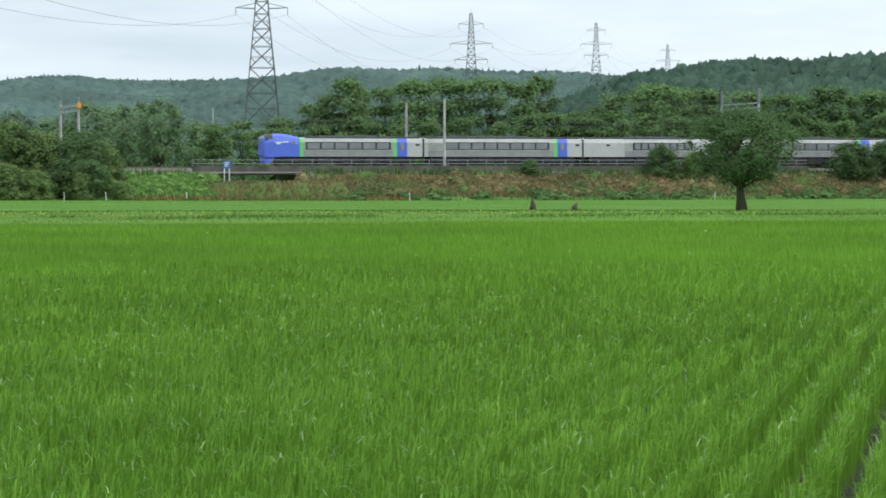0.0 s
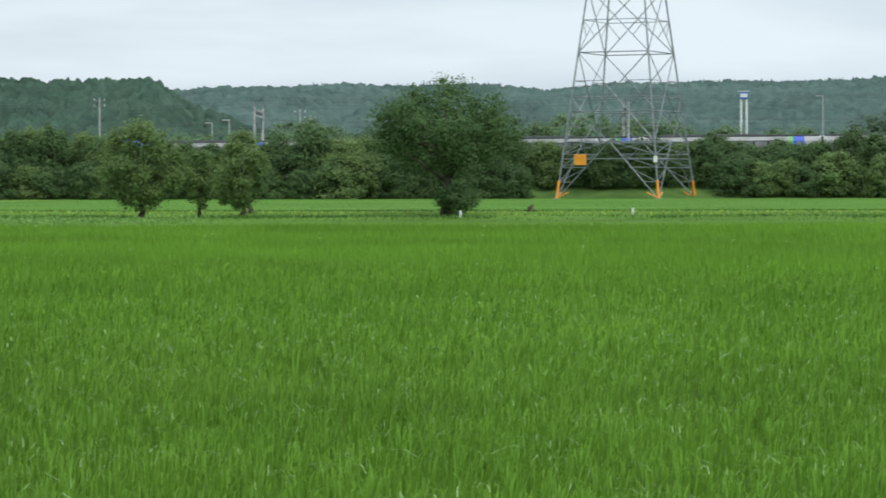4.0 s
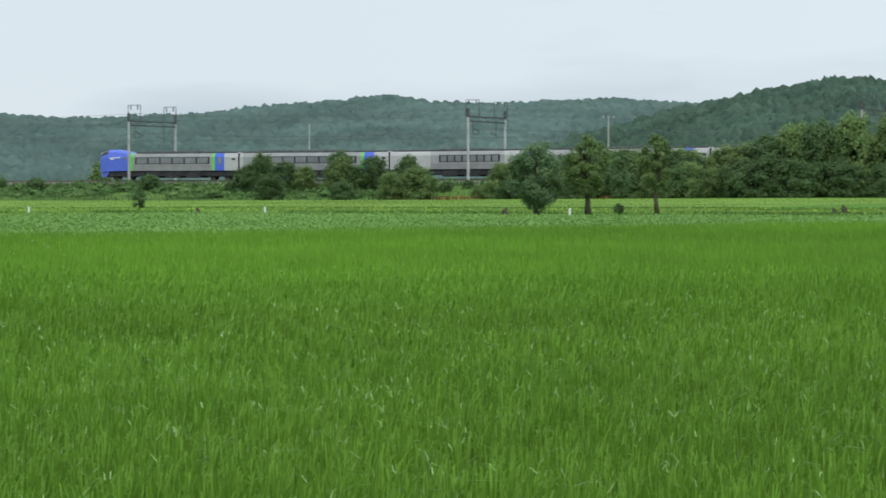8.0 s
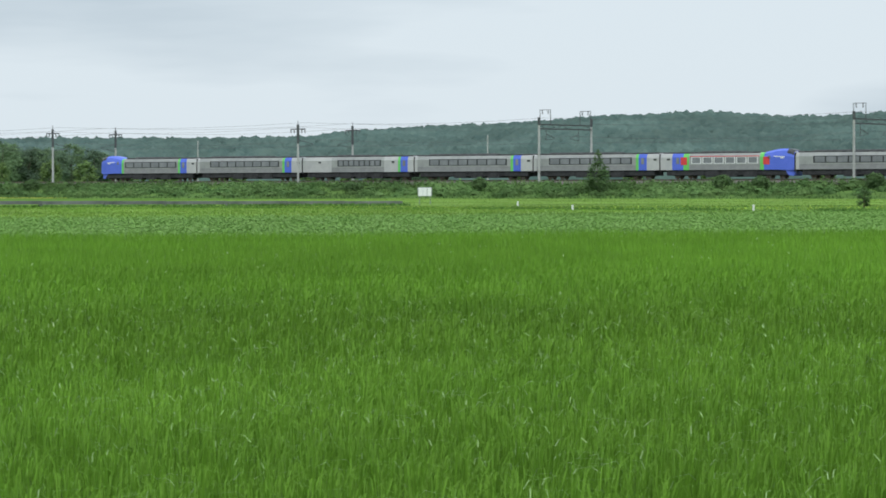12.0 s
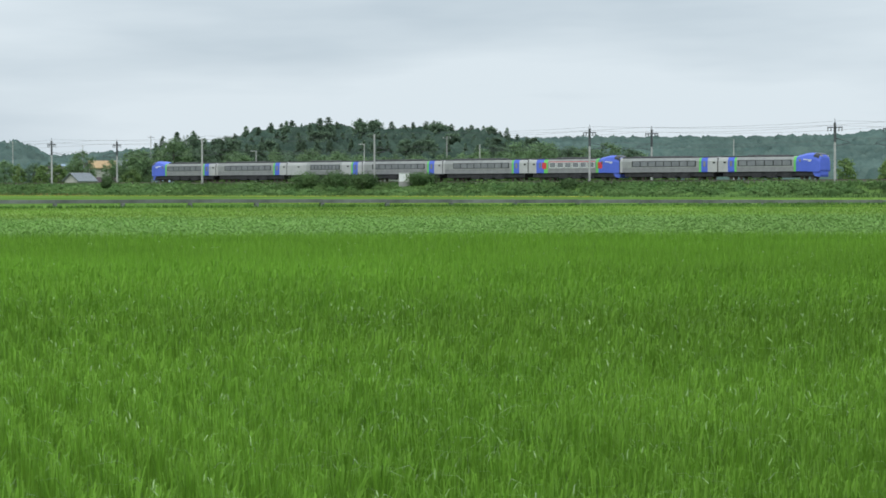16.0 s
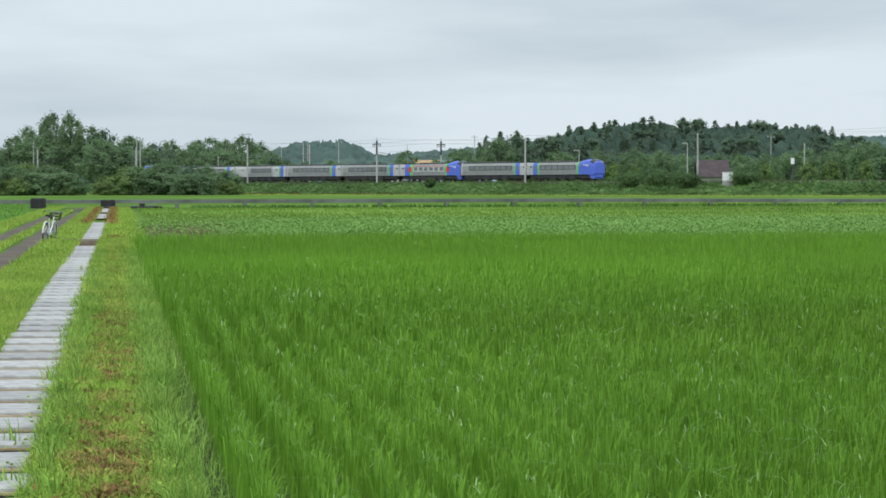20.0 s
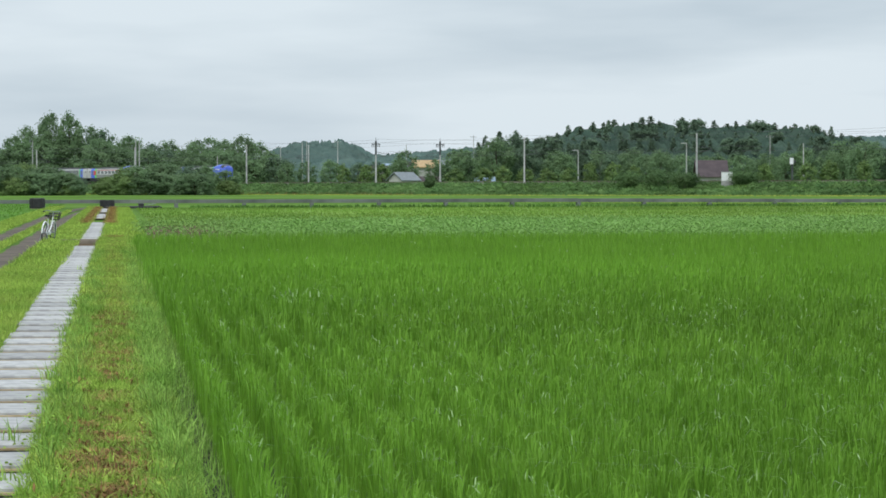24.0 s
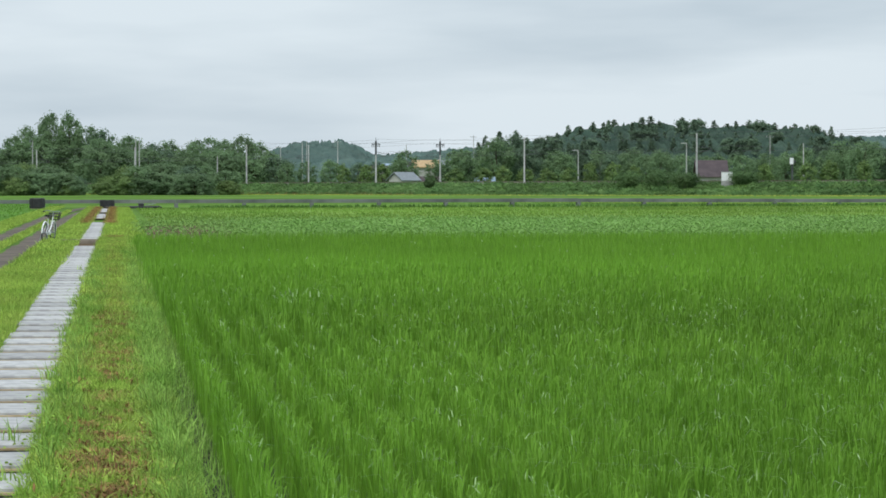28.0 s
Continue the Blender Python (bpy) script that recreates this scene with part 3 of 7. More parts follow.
def hill(name, label, crest, foot_r, crest_r, mat, fine, cell, tree_h, seed, conifer=0, deep=1.25, pointed=False, fir_span=None, fir_from=0.88):
    """A wooded hill: crest gives (bearing, elevation in degrees) of its tree line as seen from the stand."""
    rng = np.random.default_rng(seed)
    ca, ce = np.array([c[0] for c in crest]), np.array([c[1] for c in crest])
    width = radians(ca[-1] - ca[0]) * crest_r
    A = np.linspace(ca[0], ca[-1], int(width / fine))
    U = np.linspace(0, 1.1, int((crest_r - foot_r) * 1.1 / (fine * deep)))

    def height(a, u):
        top = np.maximum(EYE_Z + crest_r * np.tan(np.radians(np.interp(a, ca, ce))) - tree_h * (0.8 if crest_r > 1400 else 1.0), 0.4)
        shape = np.where(u < 1, np.sin(np.clip(u, 0, 1) * np.pi / 2) ** 1.2, 1 - (u - 1) ** 2 * 3)
        k = 1 - np.clip(u, 0, 1)
        wave = 1 + 0.14 * k * (np.sin(a * 0.9 + u * 5) + 0.6 * np.sin(a * 2.3 + 2 - u * 9))
        return top * shape * wave

    gA, gU = np.meshgrid(A, U, indexing="ij")
    r = foot_r + (crest_r - foot_r) * gU
    X, Y = np.radians(gA) * crest_r, r + 40 * np.sin(gA * 0.7)
    z = height(gA, gU) + canopy(X, Y, cell, rng, tree_h, pointed) * (0.85 if pointed else 0.7) + canopy(X + 31, Y + 17, cell * 0.5, rng, tree_h * 0.42) + rng.normal(0, tree_h * 0.03, X.shape)
    z[:, 0] = -0.5
    v = np.stack([-r * np.sin(np.radians(gA)), r * np.cos(np.radians(gA)), z], -1).reshape(-1, 3)
    ix = np.arange(v.shape[0]).reshape(gA.shape)
    f = np.stack([ix[:-1, :-1], ix[:-1, 1:], ix[1:, 1:], ix[1:, :-1]], -1).reshape(-1, 4)
    tagged(new(name, fast_mesh(name, v, f, mat, True)), label, "hill", kind="structure")
    parts = []
    if conifer:
        a = rng.uniform(*(fir_span or (ca[0], ca[-1])), conifer)
        u = rng.uniform(fir_from, 1.0, conifer)
        rr = foot_r + (crest_r - foot_r) * u
        zz = height(a, u)
        at = np.stack([-rr * np.sin(np.radians(a)), rr * np.cos(np.radians(a)), zz + tree_h * 0.35], 1)
        tall = tree_h * rng.uniform(0.42, 0.68, conifer) * np.where(rng.random(conifer) < 0.1, 1.2, 1.0)
        parts.append(scatter(rng, [fir_template(rng) for _ in range(6)], at, tall * rng.uniform(0.7, 1.1, conifer), tall))
    if parts:
        v, f = merge(parts)
        tagged(new(name.replace("hill", "woods"), fast_mesh(name + "_woods", v, f, mat)), label.replace("hillside", "trees"), "woods", kind="stuff")


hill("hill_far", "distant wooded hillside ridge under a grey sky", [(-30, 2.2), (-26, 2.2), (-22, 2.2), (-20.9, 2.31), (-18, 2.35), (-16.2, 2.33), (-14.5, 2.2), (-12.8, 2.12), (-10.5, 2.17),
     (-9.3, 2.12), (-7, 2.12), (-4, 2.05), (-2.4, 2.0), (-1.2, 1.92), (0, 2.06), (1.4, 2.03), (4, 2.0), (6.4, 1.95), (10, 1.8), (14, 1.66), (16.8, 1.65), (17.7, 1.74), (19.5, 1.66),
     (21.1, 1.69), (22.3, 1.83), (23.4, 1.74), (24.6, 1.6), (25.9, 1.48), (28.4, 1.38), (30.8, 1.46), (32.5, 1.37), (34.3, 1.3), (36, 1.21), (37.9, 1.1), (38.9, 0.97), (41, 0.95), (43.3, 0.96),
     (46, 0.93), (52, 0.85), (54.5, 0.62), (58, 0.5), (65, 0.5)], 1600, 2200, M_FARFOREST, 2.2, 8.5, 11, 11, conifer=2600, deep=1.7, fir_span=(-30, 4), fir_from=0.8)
hill("hill_near", "dark green wooded hillside close behind the railway", [(2, 0.5), (5, 1.2), (6.3, 1.7), (6.9, 2.2), (7.2, 2.23), (8.8, 2.12), (10, 2.15), (11.1, 2.09), (11.7, 1.97), (12.7, 2.19), (14.1, 2.04),
     (15.2, 1.85), (15.7, 1.74), (17, 1.4), (18.5, 1.0), (20, 0.4)], 560, 950, M_FOREST, 0.88, 5.2, 7.5, 12, conifer=40)
hill("hill_east", "dark conifer-clad hillside behind the viaduct", [(-36, 2.8), (-30, 2.75), (-27.5, 2.66), (-25.6, 2.54), (-23.8, 2.44), (-22.7, 2.3), (-21.6, 2.05), (-20, 1.5), (-18, 1.0), (-15, 0.5)],
     620, 1050, M_FOREST, 1.3, 6.0, 10, 13, conifer=1300, fir_from=0.3)
hill("hill_wood", "dark conifer wood on a low hillside knoll", [(44.0, 0.4), (44.9, 0.75), (45.5, 0.92), (46.1, 1.1), (47.3, 1.24), (48.4, 1.24), (49.6, 1.31), (50.7, 1.26), (51.3, 1.1), (51.8, 0.92), (52.6, 0.7), (54, 0.3)],
     660, 830, M_WOODS, 0.8, 4.6, 7, 14, conifer=60, fir_from=0.7)
hill("hill_haze", "far wood in a haze-pale tint beyond the level crossing hillside", [(55.3, 0.62), (55.7, 0.84), (56.1, 0.91), (56.8, 0.86), (57.3, 0.72), (58, 0.4)], 1300, 1500, M_FARFOREST, 1.5, 6.0, 9, 15, conifer=130, fir_from=0.5)
# ---- railway: bank, viaduct, tracks ----
UNDERPASS = (79.0, 90.5)


def railway():
    rng = np.random.default_rng(8)
    xs = np.concatenate([np.arange(-1500, -700, 60), np.arange(-700, 240, 3.0), np.arange(240, 1501, 60)])
    for side, (x0, x1) in enumerate(((-1500, UNDERPASS[0]), (UNDERPASS[1], 1500))):
        sx = np.concatenate([[x0], xs[(xs > x0) & (xs < x1)], [x1]])
        rows = []
        for k, (dy, up) in enumerate(((-17, 0.0), (-13.5, 0.28), (-9.5, 0.62), (-5.5, 0.93), (-4.2, 1.0), (9.5, 1.0), (12, 0.85), (22, -0.02))):
            top = rail_z(sx) - 0.75
            base = land(sx, np.full_like(sx, TRACK_Y + dy))
            z = base - 0.05 + (top - base) * up
            if 0 < k < 4:
                z = z + rng.normal(0, 0.14, len(sx))
            rows.append(np.stack([sx, np.full_like(sx, TRACK_Y + dy) + (rng.normal(0, 0.25, len(sx)) if 0 < k < 4 else 0), z], 1))
        v = np.stack(rows, 1).reshape(-1, 3)
        ix = np.arange(len(v)).reshape(len(sx), -1)
        f = np.stack([ix[:-1, :-1], ix[1:, :-1], ix[1:, 1:], ix[:-1, 1:]], -1).reshape(-1, 4)
        name = "railway_bank_west" if side == 0 else "railway_bank_east"
        tagged(new(name, fast_mesh(name, v, f, M_BANK, True)), "grassy railway embankment overgrown with weeds", "embankment", kind="structure")
    # ballast beds, sleepers left to the ballast, rails
    tx = np.arange(-1500, 1501, 12.0)
    for track in (0.0, 4.0):
        bed = []
        for x in tx:
            z = float(rail_z(x))
            y = TRACK_Y + track
            bed.append([(x, y - 2.6, z - 0.8), (x, y - 1.6, z - 0.2), (x, y + 1.6, z - 0.2), (x, y + 2.6 - 0.61 * (track == 0), z - 0.8)])
        tagged(new("ballast_bed", Shape().loft(bed).mesh("ballast_bed", M_BALLAST)), "grey-brown ballast bed of the railway track", "track bed", kind="structure")
        for g in (-0.533, 0.533):
            rail = [[(x, TRACK_Y + track + g - 0.035, float(rail_z(x)) - 0.2), (x, TRACK_Y + track + g + 0.035, float(rail_z(x)) - 0.2),
                     (x, TRACK_Y + track + g + 0.03, float(rail_z(x))), (x, TRACK_Y + track + g - 0.03, float(rail_z(x)))] for x in tx]
            tagged(new("rail", Shape().loft(rail).mesh("rail", M_RAIL)), "rust-sided steel rail on ballast", "rail", kind="structure")


railway()


def viaduct():
    v = thing("viaduct_parapet", "weathered concrete girder and steel handrail carrying the tracks over an underpass", "viaduct")
    x0, x1 = 76.5, 158.0
    g = Shape()
    n = 20
    secs = []
    for i in range(n + 1):
        x = x0 + (x1 - x0) * i / n
        z = float(rail_z(x))
        secs.append([(x, TRACK_Y - 4.6, z - 0.62), (x, TRACK_Y - 4.2, z - 0.62), (x, TRACK_Y - 4.2, z + 0.1), (x, TRACK_Y - 4.6, z + 0.1)])
    part("girder", g.loft(secs), M_OLDCONCRETE, v)
    deck = Shape()
    deck.box(UNDERPASS[0] - 0.4, UNDERPASS[1] + 0.4, TRACK_Y - 4.19, TRACK_Y + 9, 3.2, 3.36)
    part("deck", deck, M_OLDCONCRETE, v)
    for x in (UNDERPASS[0] - 0.6, UNDERPASS[1]):
        part("abutment", Shape().box(x, x + 0.6, TRACK_Y - 7, TRACK_Y + 9, -0.1, 3.19), M_CONCRETE, v)
    for k, h in enumerate((0.25, 0.7)):
        pts = [(x0 + (x1 - x0) * i / n, TRACK_Y - 4.3, float(rail_z(x0 + (x1 - x0) * i / n)) + 0.1 + h) for i in range(n + 1)]
        part("handrail", Shape().tube(pts, 0.035, 5), M_STEEL, v)
    x = x0
    while x <= x1:
        z = float(rail_z(x)) + 0.1
        part("rail_post", Shape().box(x - 0.04, x + 0.04, TRACK_Y - 4.34, TRACK_Y - 4.26, z, z + 0.76), M_STEEL, v)
        x += 2.5


viaduct()
berm = Shape()
berm.loft([[(x, 312.5, -0.1), (x, 315.5, 1.3 + 0.12 * math.sin(x * 2.1)), (x, 318.0, 2.15 + 0.15 * math.sin(x * 1.3)), (x, 320.5, 2.1), (x, 322.5, -0.1)] for x in np.arange(76.5, 94.0, 1.1)])
rng_b = np.random.default_rng(19)
bx, by = rng_b.uniform(76.8, 93.5, 2600), rng_b.uniform(312.6, 321, 2600)
bz = np.interp(by, (312.5, 315.5, 318.0, 320.5, 322.5), (-0.1, 1.3, 2.1, 2.1, -0.1)) - 0.1
bv, bf = spikes(np.stack([bx, by, bz], 1), np.full(2600, 0.55), 0.6, 0.2, rng_b)
tagged(new("berm_weeds", fast_mesh("berm_weeds", bv, bf, M_BROWNWEED)), "brown and green weeds over the berm", "weeds", kind="stuff")
tagged(new("underpass_berm", berm.mesh("underpass_berm", M_BANK, True)), "low grassy berm before the underpass", "berm", kind="structure")


# ---- train ----
def section(w, z0, z1, x, crown=True):
    """Car body section at x, from floor edge z0 to roof top z1."""
    if crown:
        return [(x, -w, z0), (x, -w, z1 - 0.62), (x, -w + 0.14, z1 - 0.2), (x, -w + 0.55, z1 - 0.02), (x, w - 0.55, z1 - 0.02), (x, w - 0.14, z1 - 0.2), (x, w, z1 - 0.62), (x, w, z0)]
    return [(x, -w, z0), (x, -w + 0.02, z1), (x, w - 0.02, z1), (x, w, z0)]


def nose(s, x0, out, length, mats, car):
    """The rounded high cab at an end of a car; out is +1 or -1."""
    prof = ((0.0, 1.42, 1.25, 3.66), (0.12, 1.43, 1.25, 3.78), (0.34, 1.43, 1.25, 3.98), (0.5, 1.43, 1.22, 4.07), (0.64, 1.43, 1.2, 4.08), (0.72, 1.42, 1.2, 4.04),
            (0.86, 1.4, 1.18, 3.94), (0.94, 1.35, 1.2, 3.79), (0.985, 1.26, 1.3, 3.55), (1.0, 1.14, 1.48, 3.3))
    secs = []
    for u, w, z0, z1 in prof:
        x = x0 + out * u * length
        secs.append([(x, -w, z0), (x, -w, z1 - 0.95), (x, -w * 0.86, z1 - 0.3), (x, -w * 0.5, z1), (x, w * 0.5, z1), (x, w * 0.86, z1 - 0.3), (x, w, z1 - 0.95), (x, w, z0)])
    cab = part("cab", Shape().loft(secs), M_TBLUE, car, "bright blue rounded driving cab")
    # windscreen band round the high front, headlights, side window, white mark on the flank
    a, b = x0 + out * length * 0.74, x0 + out * length * 0.945
    c = x0 + out * length * 0.86
    ws = [[(a, y * w, z) for y, w, z in ((-1, 1.33, 3.45), (-1, 1.235, 3.77), (-1, 0.72, 4.06), (1, 0.72, 4.06), (1, 1.235, 3.77), (1, 1.33, 3.45), (1, 0.9, 3.4), (-1, 0.9, 3.4))],
          [(c, y * w, z) for y, w, z in ((-1, 1.33, 3.38), (-1, 1.225, 3.67), (-1, 0.72, 3.97), (1, 0.72, 3.97), (1, 1.225, 3.67), (1, 1.33, 3.38), (1, 0.9, 3.3), (-1, 0.9, 3.3))],
          [(b, y * w, z) for y, w, z in ((-1, 1.3, 3.2), (-1, 1.18, 3.5), (-1, 0.69, 3.81), (1, 0.69, 3.81), (1, 1.18, 3.5), (1, 1.3, 3.2), (1, 0.9, 3.1), (-1, 0.9, 3.1))]]
    part("windscreen", Shape().loft(ws), M_WINDOWBAND, cab, "dark wrap-round windscreen")
    xm = x0 + out * 0.8
    for y in (-1, 1):
        part("cab_window", Shape().block(xm - 0.2, xm + 0.2, y * 1.435 - 0.02, y * 1.435 + 0.02, 2.7, 3.15), M_GLASS, cab)
        xl = x0 + out * length * 0.5
        mark = Shape()
        for i, (dx, w, z) in enumerate(((-0.6, 0.4, 2.97), (-0.15, 0.42, 2.99), (0.3, 0.4, 3.02), (0.68, 0.3, 3.04), (-0.4, 0.5, 2.82))):
            mark.block(xl - out * dx - w / 2, xl - out * dx + w / 2, y * 1.432 - 0.02, y * 1.432 + 0.02, z - 0.07, z + 0.07, 0.015)
        part("side_mark", mark, M_WHITE, cab)
        part("headlight", Shape().block(x0 + out * length * 0.97 - 0.12, x0 + out * length * 0.97 + 0.1, y * 0.72 - 0.2, y * 0.72 + 0.2, 3.5, 3.7), M_PALE_BODY, cab)
    xs = [x0 + out * length * u for u in (0.7, 0.78, 0.93, 0.97)]
    part("snow_plough", Shape().loft([section(1.3, 1.05, 1.3, xs[0], False), section(1.28, 0.5, 1.3, xs[1], False), section(1.1, 0.4, 1.3, xs[2], False), section(0.95, 0.7, 1.35, xs[3], False)]), M_TBLUE, cab)


def bogie(x, car):
    b = part("bogie", Shape().block(x - 1.6, x + 1.6, -1.05, 1.05, 0.45, 0.85, 0.06), M_UNDER, car)
    for dx in (-1.05, 1.05):
        for y in (-0.56, 0.56):
            s = Shape()
            s.tube([(x + dx, y - 0.06, 0.41), (x + dx, y + 0.06, 0.41)], 0.41, 14)
            part("wheel", s, M_RAIL, b)


def train_car(length, bands, windows, label, cab=0, gear=((0.2, 0.8),), patches=(), framed=False):
    """bands: (kind, metres) from the leading end backwards; windows: (from, to, count). Leading end at x = -length / 2."""
    car = thing("train_car", label, "train car", group="cars of the express train")
    kinds = {"silver": M_SILVER, "pale": M_PALE_BODY, "blue": M_TBLUE, "green": M_TGREEN, "red": M_TRED}
    h = length / 2
    x = -h + 0.12
    ends = [x]
    for k, (kind, w) in enumerate(bands):
        if kind == "cab":
            out = -1 if k == 0 else 1
            nose(None, x + w if out < 0 else x, out, w, kinds, car)
        else:
            part("body_panel", Shape().loft([section(1.42, 1.95 if kind in ("silver",) else 1.25, 3.63, x), section(1.42, 1.95 if kind in ("silver",) else 1.25, 3.63, x + w)]), kinds[kind], car, kind + " body panel")
            if kind == "silver":
                part("lower_panel", Shape().loft([section(1.42, 1.25, 1.946, x, False), section(1.42, 1.25, 1.946, x + w, False)]), M_SILVER_LOW, car)
            if kind == "blue":
                for y in (-1, 1):
                    d = part("door", Shape().block(x + w / 2 - 0.42, x + w / 2 + 0.42, y * 1.43 - 0.015, y * 1.43 + 0.015, 1.35, 3.05), M_TBLUE, car)
                    part("door_window", Shape().block(x + w / 2 - 0.24, x + w / 2 + 0.24, y * 1.45 - 0.015, y * 1.45 + 0.015, 2.1, 2.95), M_GLASS, d)
            if kind == "pale" and w > 1.4:
                for y in (-1, 1):
                    part("car_mark", Shape().block(x + w * 0.55, x + w * 0.55 + 0.5, y * 1.43 - 0.01, y * 1.43 + 0.01, 2.6, 2.85), M_WINDOWBAND, car)
        x += w
    w0, w1, n = windows
    w0, w1 = -h + w0, -h + w1
    for y in (-1, 1):
        if framed:
            part("window_stripe", Shape().block(w0 - 0.12, w1 + 0.12, y * 1.423 - 0.012, y * 1.423 + 0.012, 3.06, 3.16, 0.008), M_TRED, car, "thin red stripe above the windows")
        else:
            part("window_band", Shape().block(w0 - 0.14, w1 + 0.14, y * 1.425 - 0.012, y * 1.425 + 0.012, 2.12, 3.06), M_WINDOWBAND, car)
        step = (w1 - w0) / n
        for i in range(n):
            gap = 0.24 if framed else 0.11
            if framed:
                part("window_frame", Shape().block(w0 + step * i + 0.12, w0 + step * (i + 1) - 0.12, y * 1.427 - 0.012, y * 1.427 + 0.012, 2.1, 3.02), M_WHITE, car)
            part("window_pane", Shape().block(w0 + step * i + gap, w0 + step * (i + 1) - gap, y * 1.439 - 0.012, y * 1.439 + 0.012, 2.2, 2.96), M_GLASS, car)
    for u in patches:
        for y in (-1, 1):
            part("red_panel", Shape().block(-h + u - 0.5, -h + u + 0.5, y * 1.44 - 0.015, y * 1.44 + 0.015, 1.95, 3.0), M_TRED, car, "red painted panel")
    for a, b in gear:
        part("roof_unit", Shape().block(-h + a * length, -h + b * length, -0.95, 0.95, 3.58, 3.86, 0.08), M_ROOF, car)
    part("roof_strip", Shape().block(-h + (5.5 if bands[0][0] == "cab" else 0.3), h - (5.5 if bands[-1][0] == "cab" else 0.3), -1.1, 1.1, 3.5, 3.74, 0.05), M_ROOF, car)
    part("underframe", Shape().block(-h + 1.0, h - 1.0, -1.25, 1.25, 0.5, 1.24, 0.05), M_UNDER, car)
    for i, u in enumerate((-3.4, -0.4, 2.6)):
        part("engine_box", Shape().block(u, u + 2.1, -1.34, 1.34, 0.3, 1.1, 0.05), M_UNDER, car)
    bogie(-7.2, car)
    bogie(7.2, car)
    if bands[-1][0] != "cab":
        part("gangway", Shape().block(h - 0.2, h + 0.2, -1.3, 1.3, 1.0, 3.45, 0.03), M_UNDER, car)
    if bands[0][0] != "cab":
        part("gangway", Shape().block(-h - 0.2, -h + 0.2, -1.3, 1.3, 1.0, 3.45, 0.03), M_UNDER, car)
    return car


ZONE = [("green", 0.45), ("blue", 1.35), ("pale", 2.0)]
MID = 21.3
END = 20.7
# the cars from the leading one backwards, and the distance of each centre behind the train's front
cars = []
cars.append((train_car(END, [("cab", 4.6), ("green", 0.45), ("silver", 11.6)] + ZONE, (5.6, 16.3, 6), "leading railcar in stainless steel with a blue cab and green bands", gear=((0.35, 0.72),)), END / 2))
pos = END
mid = train_car(MID, [("pale", 0.5), ("silver", 16.76)] + ZONE, (2.9, 16.6, 8), "intermediate railcar in stainless steel with blue and green door bands", gear=((0.12, 0.48), (0.52, 0.66)))
cars.append((mid, pos + MID / 2))
pos += MID
cars.append((train_car(MID, [("pale", 5.6), ("silver", 10.0), ("pale", 2.6), ("green", 0.45), ("blue", 1.35), ("pale", 1.06)], (7.0, 15.0, 8), "intermediate railcar with a pale galley end and short window band", gear=((0.3, 0.62),)), pos + MID / 2))
pos += MID
for _ in range(2):
    cars.append((copy_thing(mid, Matrix()), pos + MID / 2))
    pos += MID
cars.append((train_car(MID, [("pale", 1.9), ("blue", 1.8), ("green", 0.9), ("silver", 11.2), ("green", 0.6), ("cab", 4.75)], (5.0, 15.7, 6), "railcar with red door panels and a blue rear cab", gear=((0.3, 0.6),), patches=(3.9, 16.9), framed=True), pos + MID / 2))
pos += MID
cars.append((copy_thing(mid, Matrix()), pos + MID / 2))
pos += MID
cars.append((train_car(END, [("pale", 2.0), ("blue", 1.35), ("green", 0.45), ("silver", 11.6), ("green", 0.45), ("cab", 4.6)], (4.3, 15.0, 6), "rear railcar in stainless steel with a blue driving cab", gear=((0.28, 0.62),)), pos + END / 2))
# ---- trees ----
def leafy(rng, lobes, n, size, single=False, core=0.5, flat=0.8):
    """Leaf cards over the shells of lobes (x, y, z, radius), with a dark lumpy core in each lobe."""
    lobes = np.array(lobes)
    wts = lobes[:, 3] ** 2
    k = rng.choice(len(lobes), n, p=wts / wts.sum())
    d = rng.normal(0, 1, (n, 3))
    d /= np.linalg.norm(d, axis=1)[:, None]
    c = lobes[k, :3] + d * lobes[k, 3:4] * (rng.uniform(0.1, 1.35, n) ** 0.8)[:, None] * np.array((1, 1, flat))
    mid = np.average(lobes[:, :3], axis=0, weights=wts)
    whole = c - mid
    whole /= np.linalg.norm(whole, axis=1)[:, None] + 1e-6
    nrm = d * 0.35 + whole * 0.55 + rng.normal(0, 0.42, (n, 3)) + np.array((0, 0, 0.35))
    nrm /= np.linalg.norm(nrm, axis=1)[:, None]
    u = np.cross(nrm, rng.normal(0, 1, (n, 3)))
    u /= np.linalg.norm(u, axis=1)[:, None]
    w = np.cross(nrm, u)
    s = size * rng.uniform(0.55, 1.3, n)[:, None]
    # a leaf spray: two triangles bent along the midline
    v = np.stack([c - u * s, c - w * s * 0.62 + nrm * s * 0.2, c + u * s, c + w * s * 0.62 + nrm * s * 0.2], 1).reshape(-1, 3)
    q = np.arange(len(v)).reshape(-1, 4)
    tri = np.concatenate([q[:, [0, 1, 2]], q[:, [0, 2, 3]]])
    if single:
        v = np.stack([c - u * s, c + w * s, c + u * s], 1).reshape(-1, 3)
        tri = np.arange(len(v)).reshape(-1, 3)
    parts = [(v, tri)]
    for l in lobes:
        bv, bf = blob_template(rng, 1)
        parts.append((bv * l[3] * core * np.array((1, 1, flat)) + l[:3], bf))
    return merge(parts)


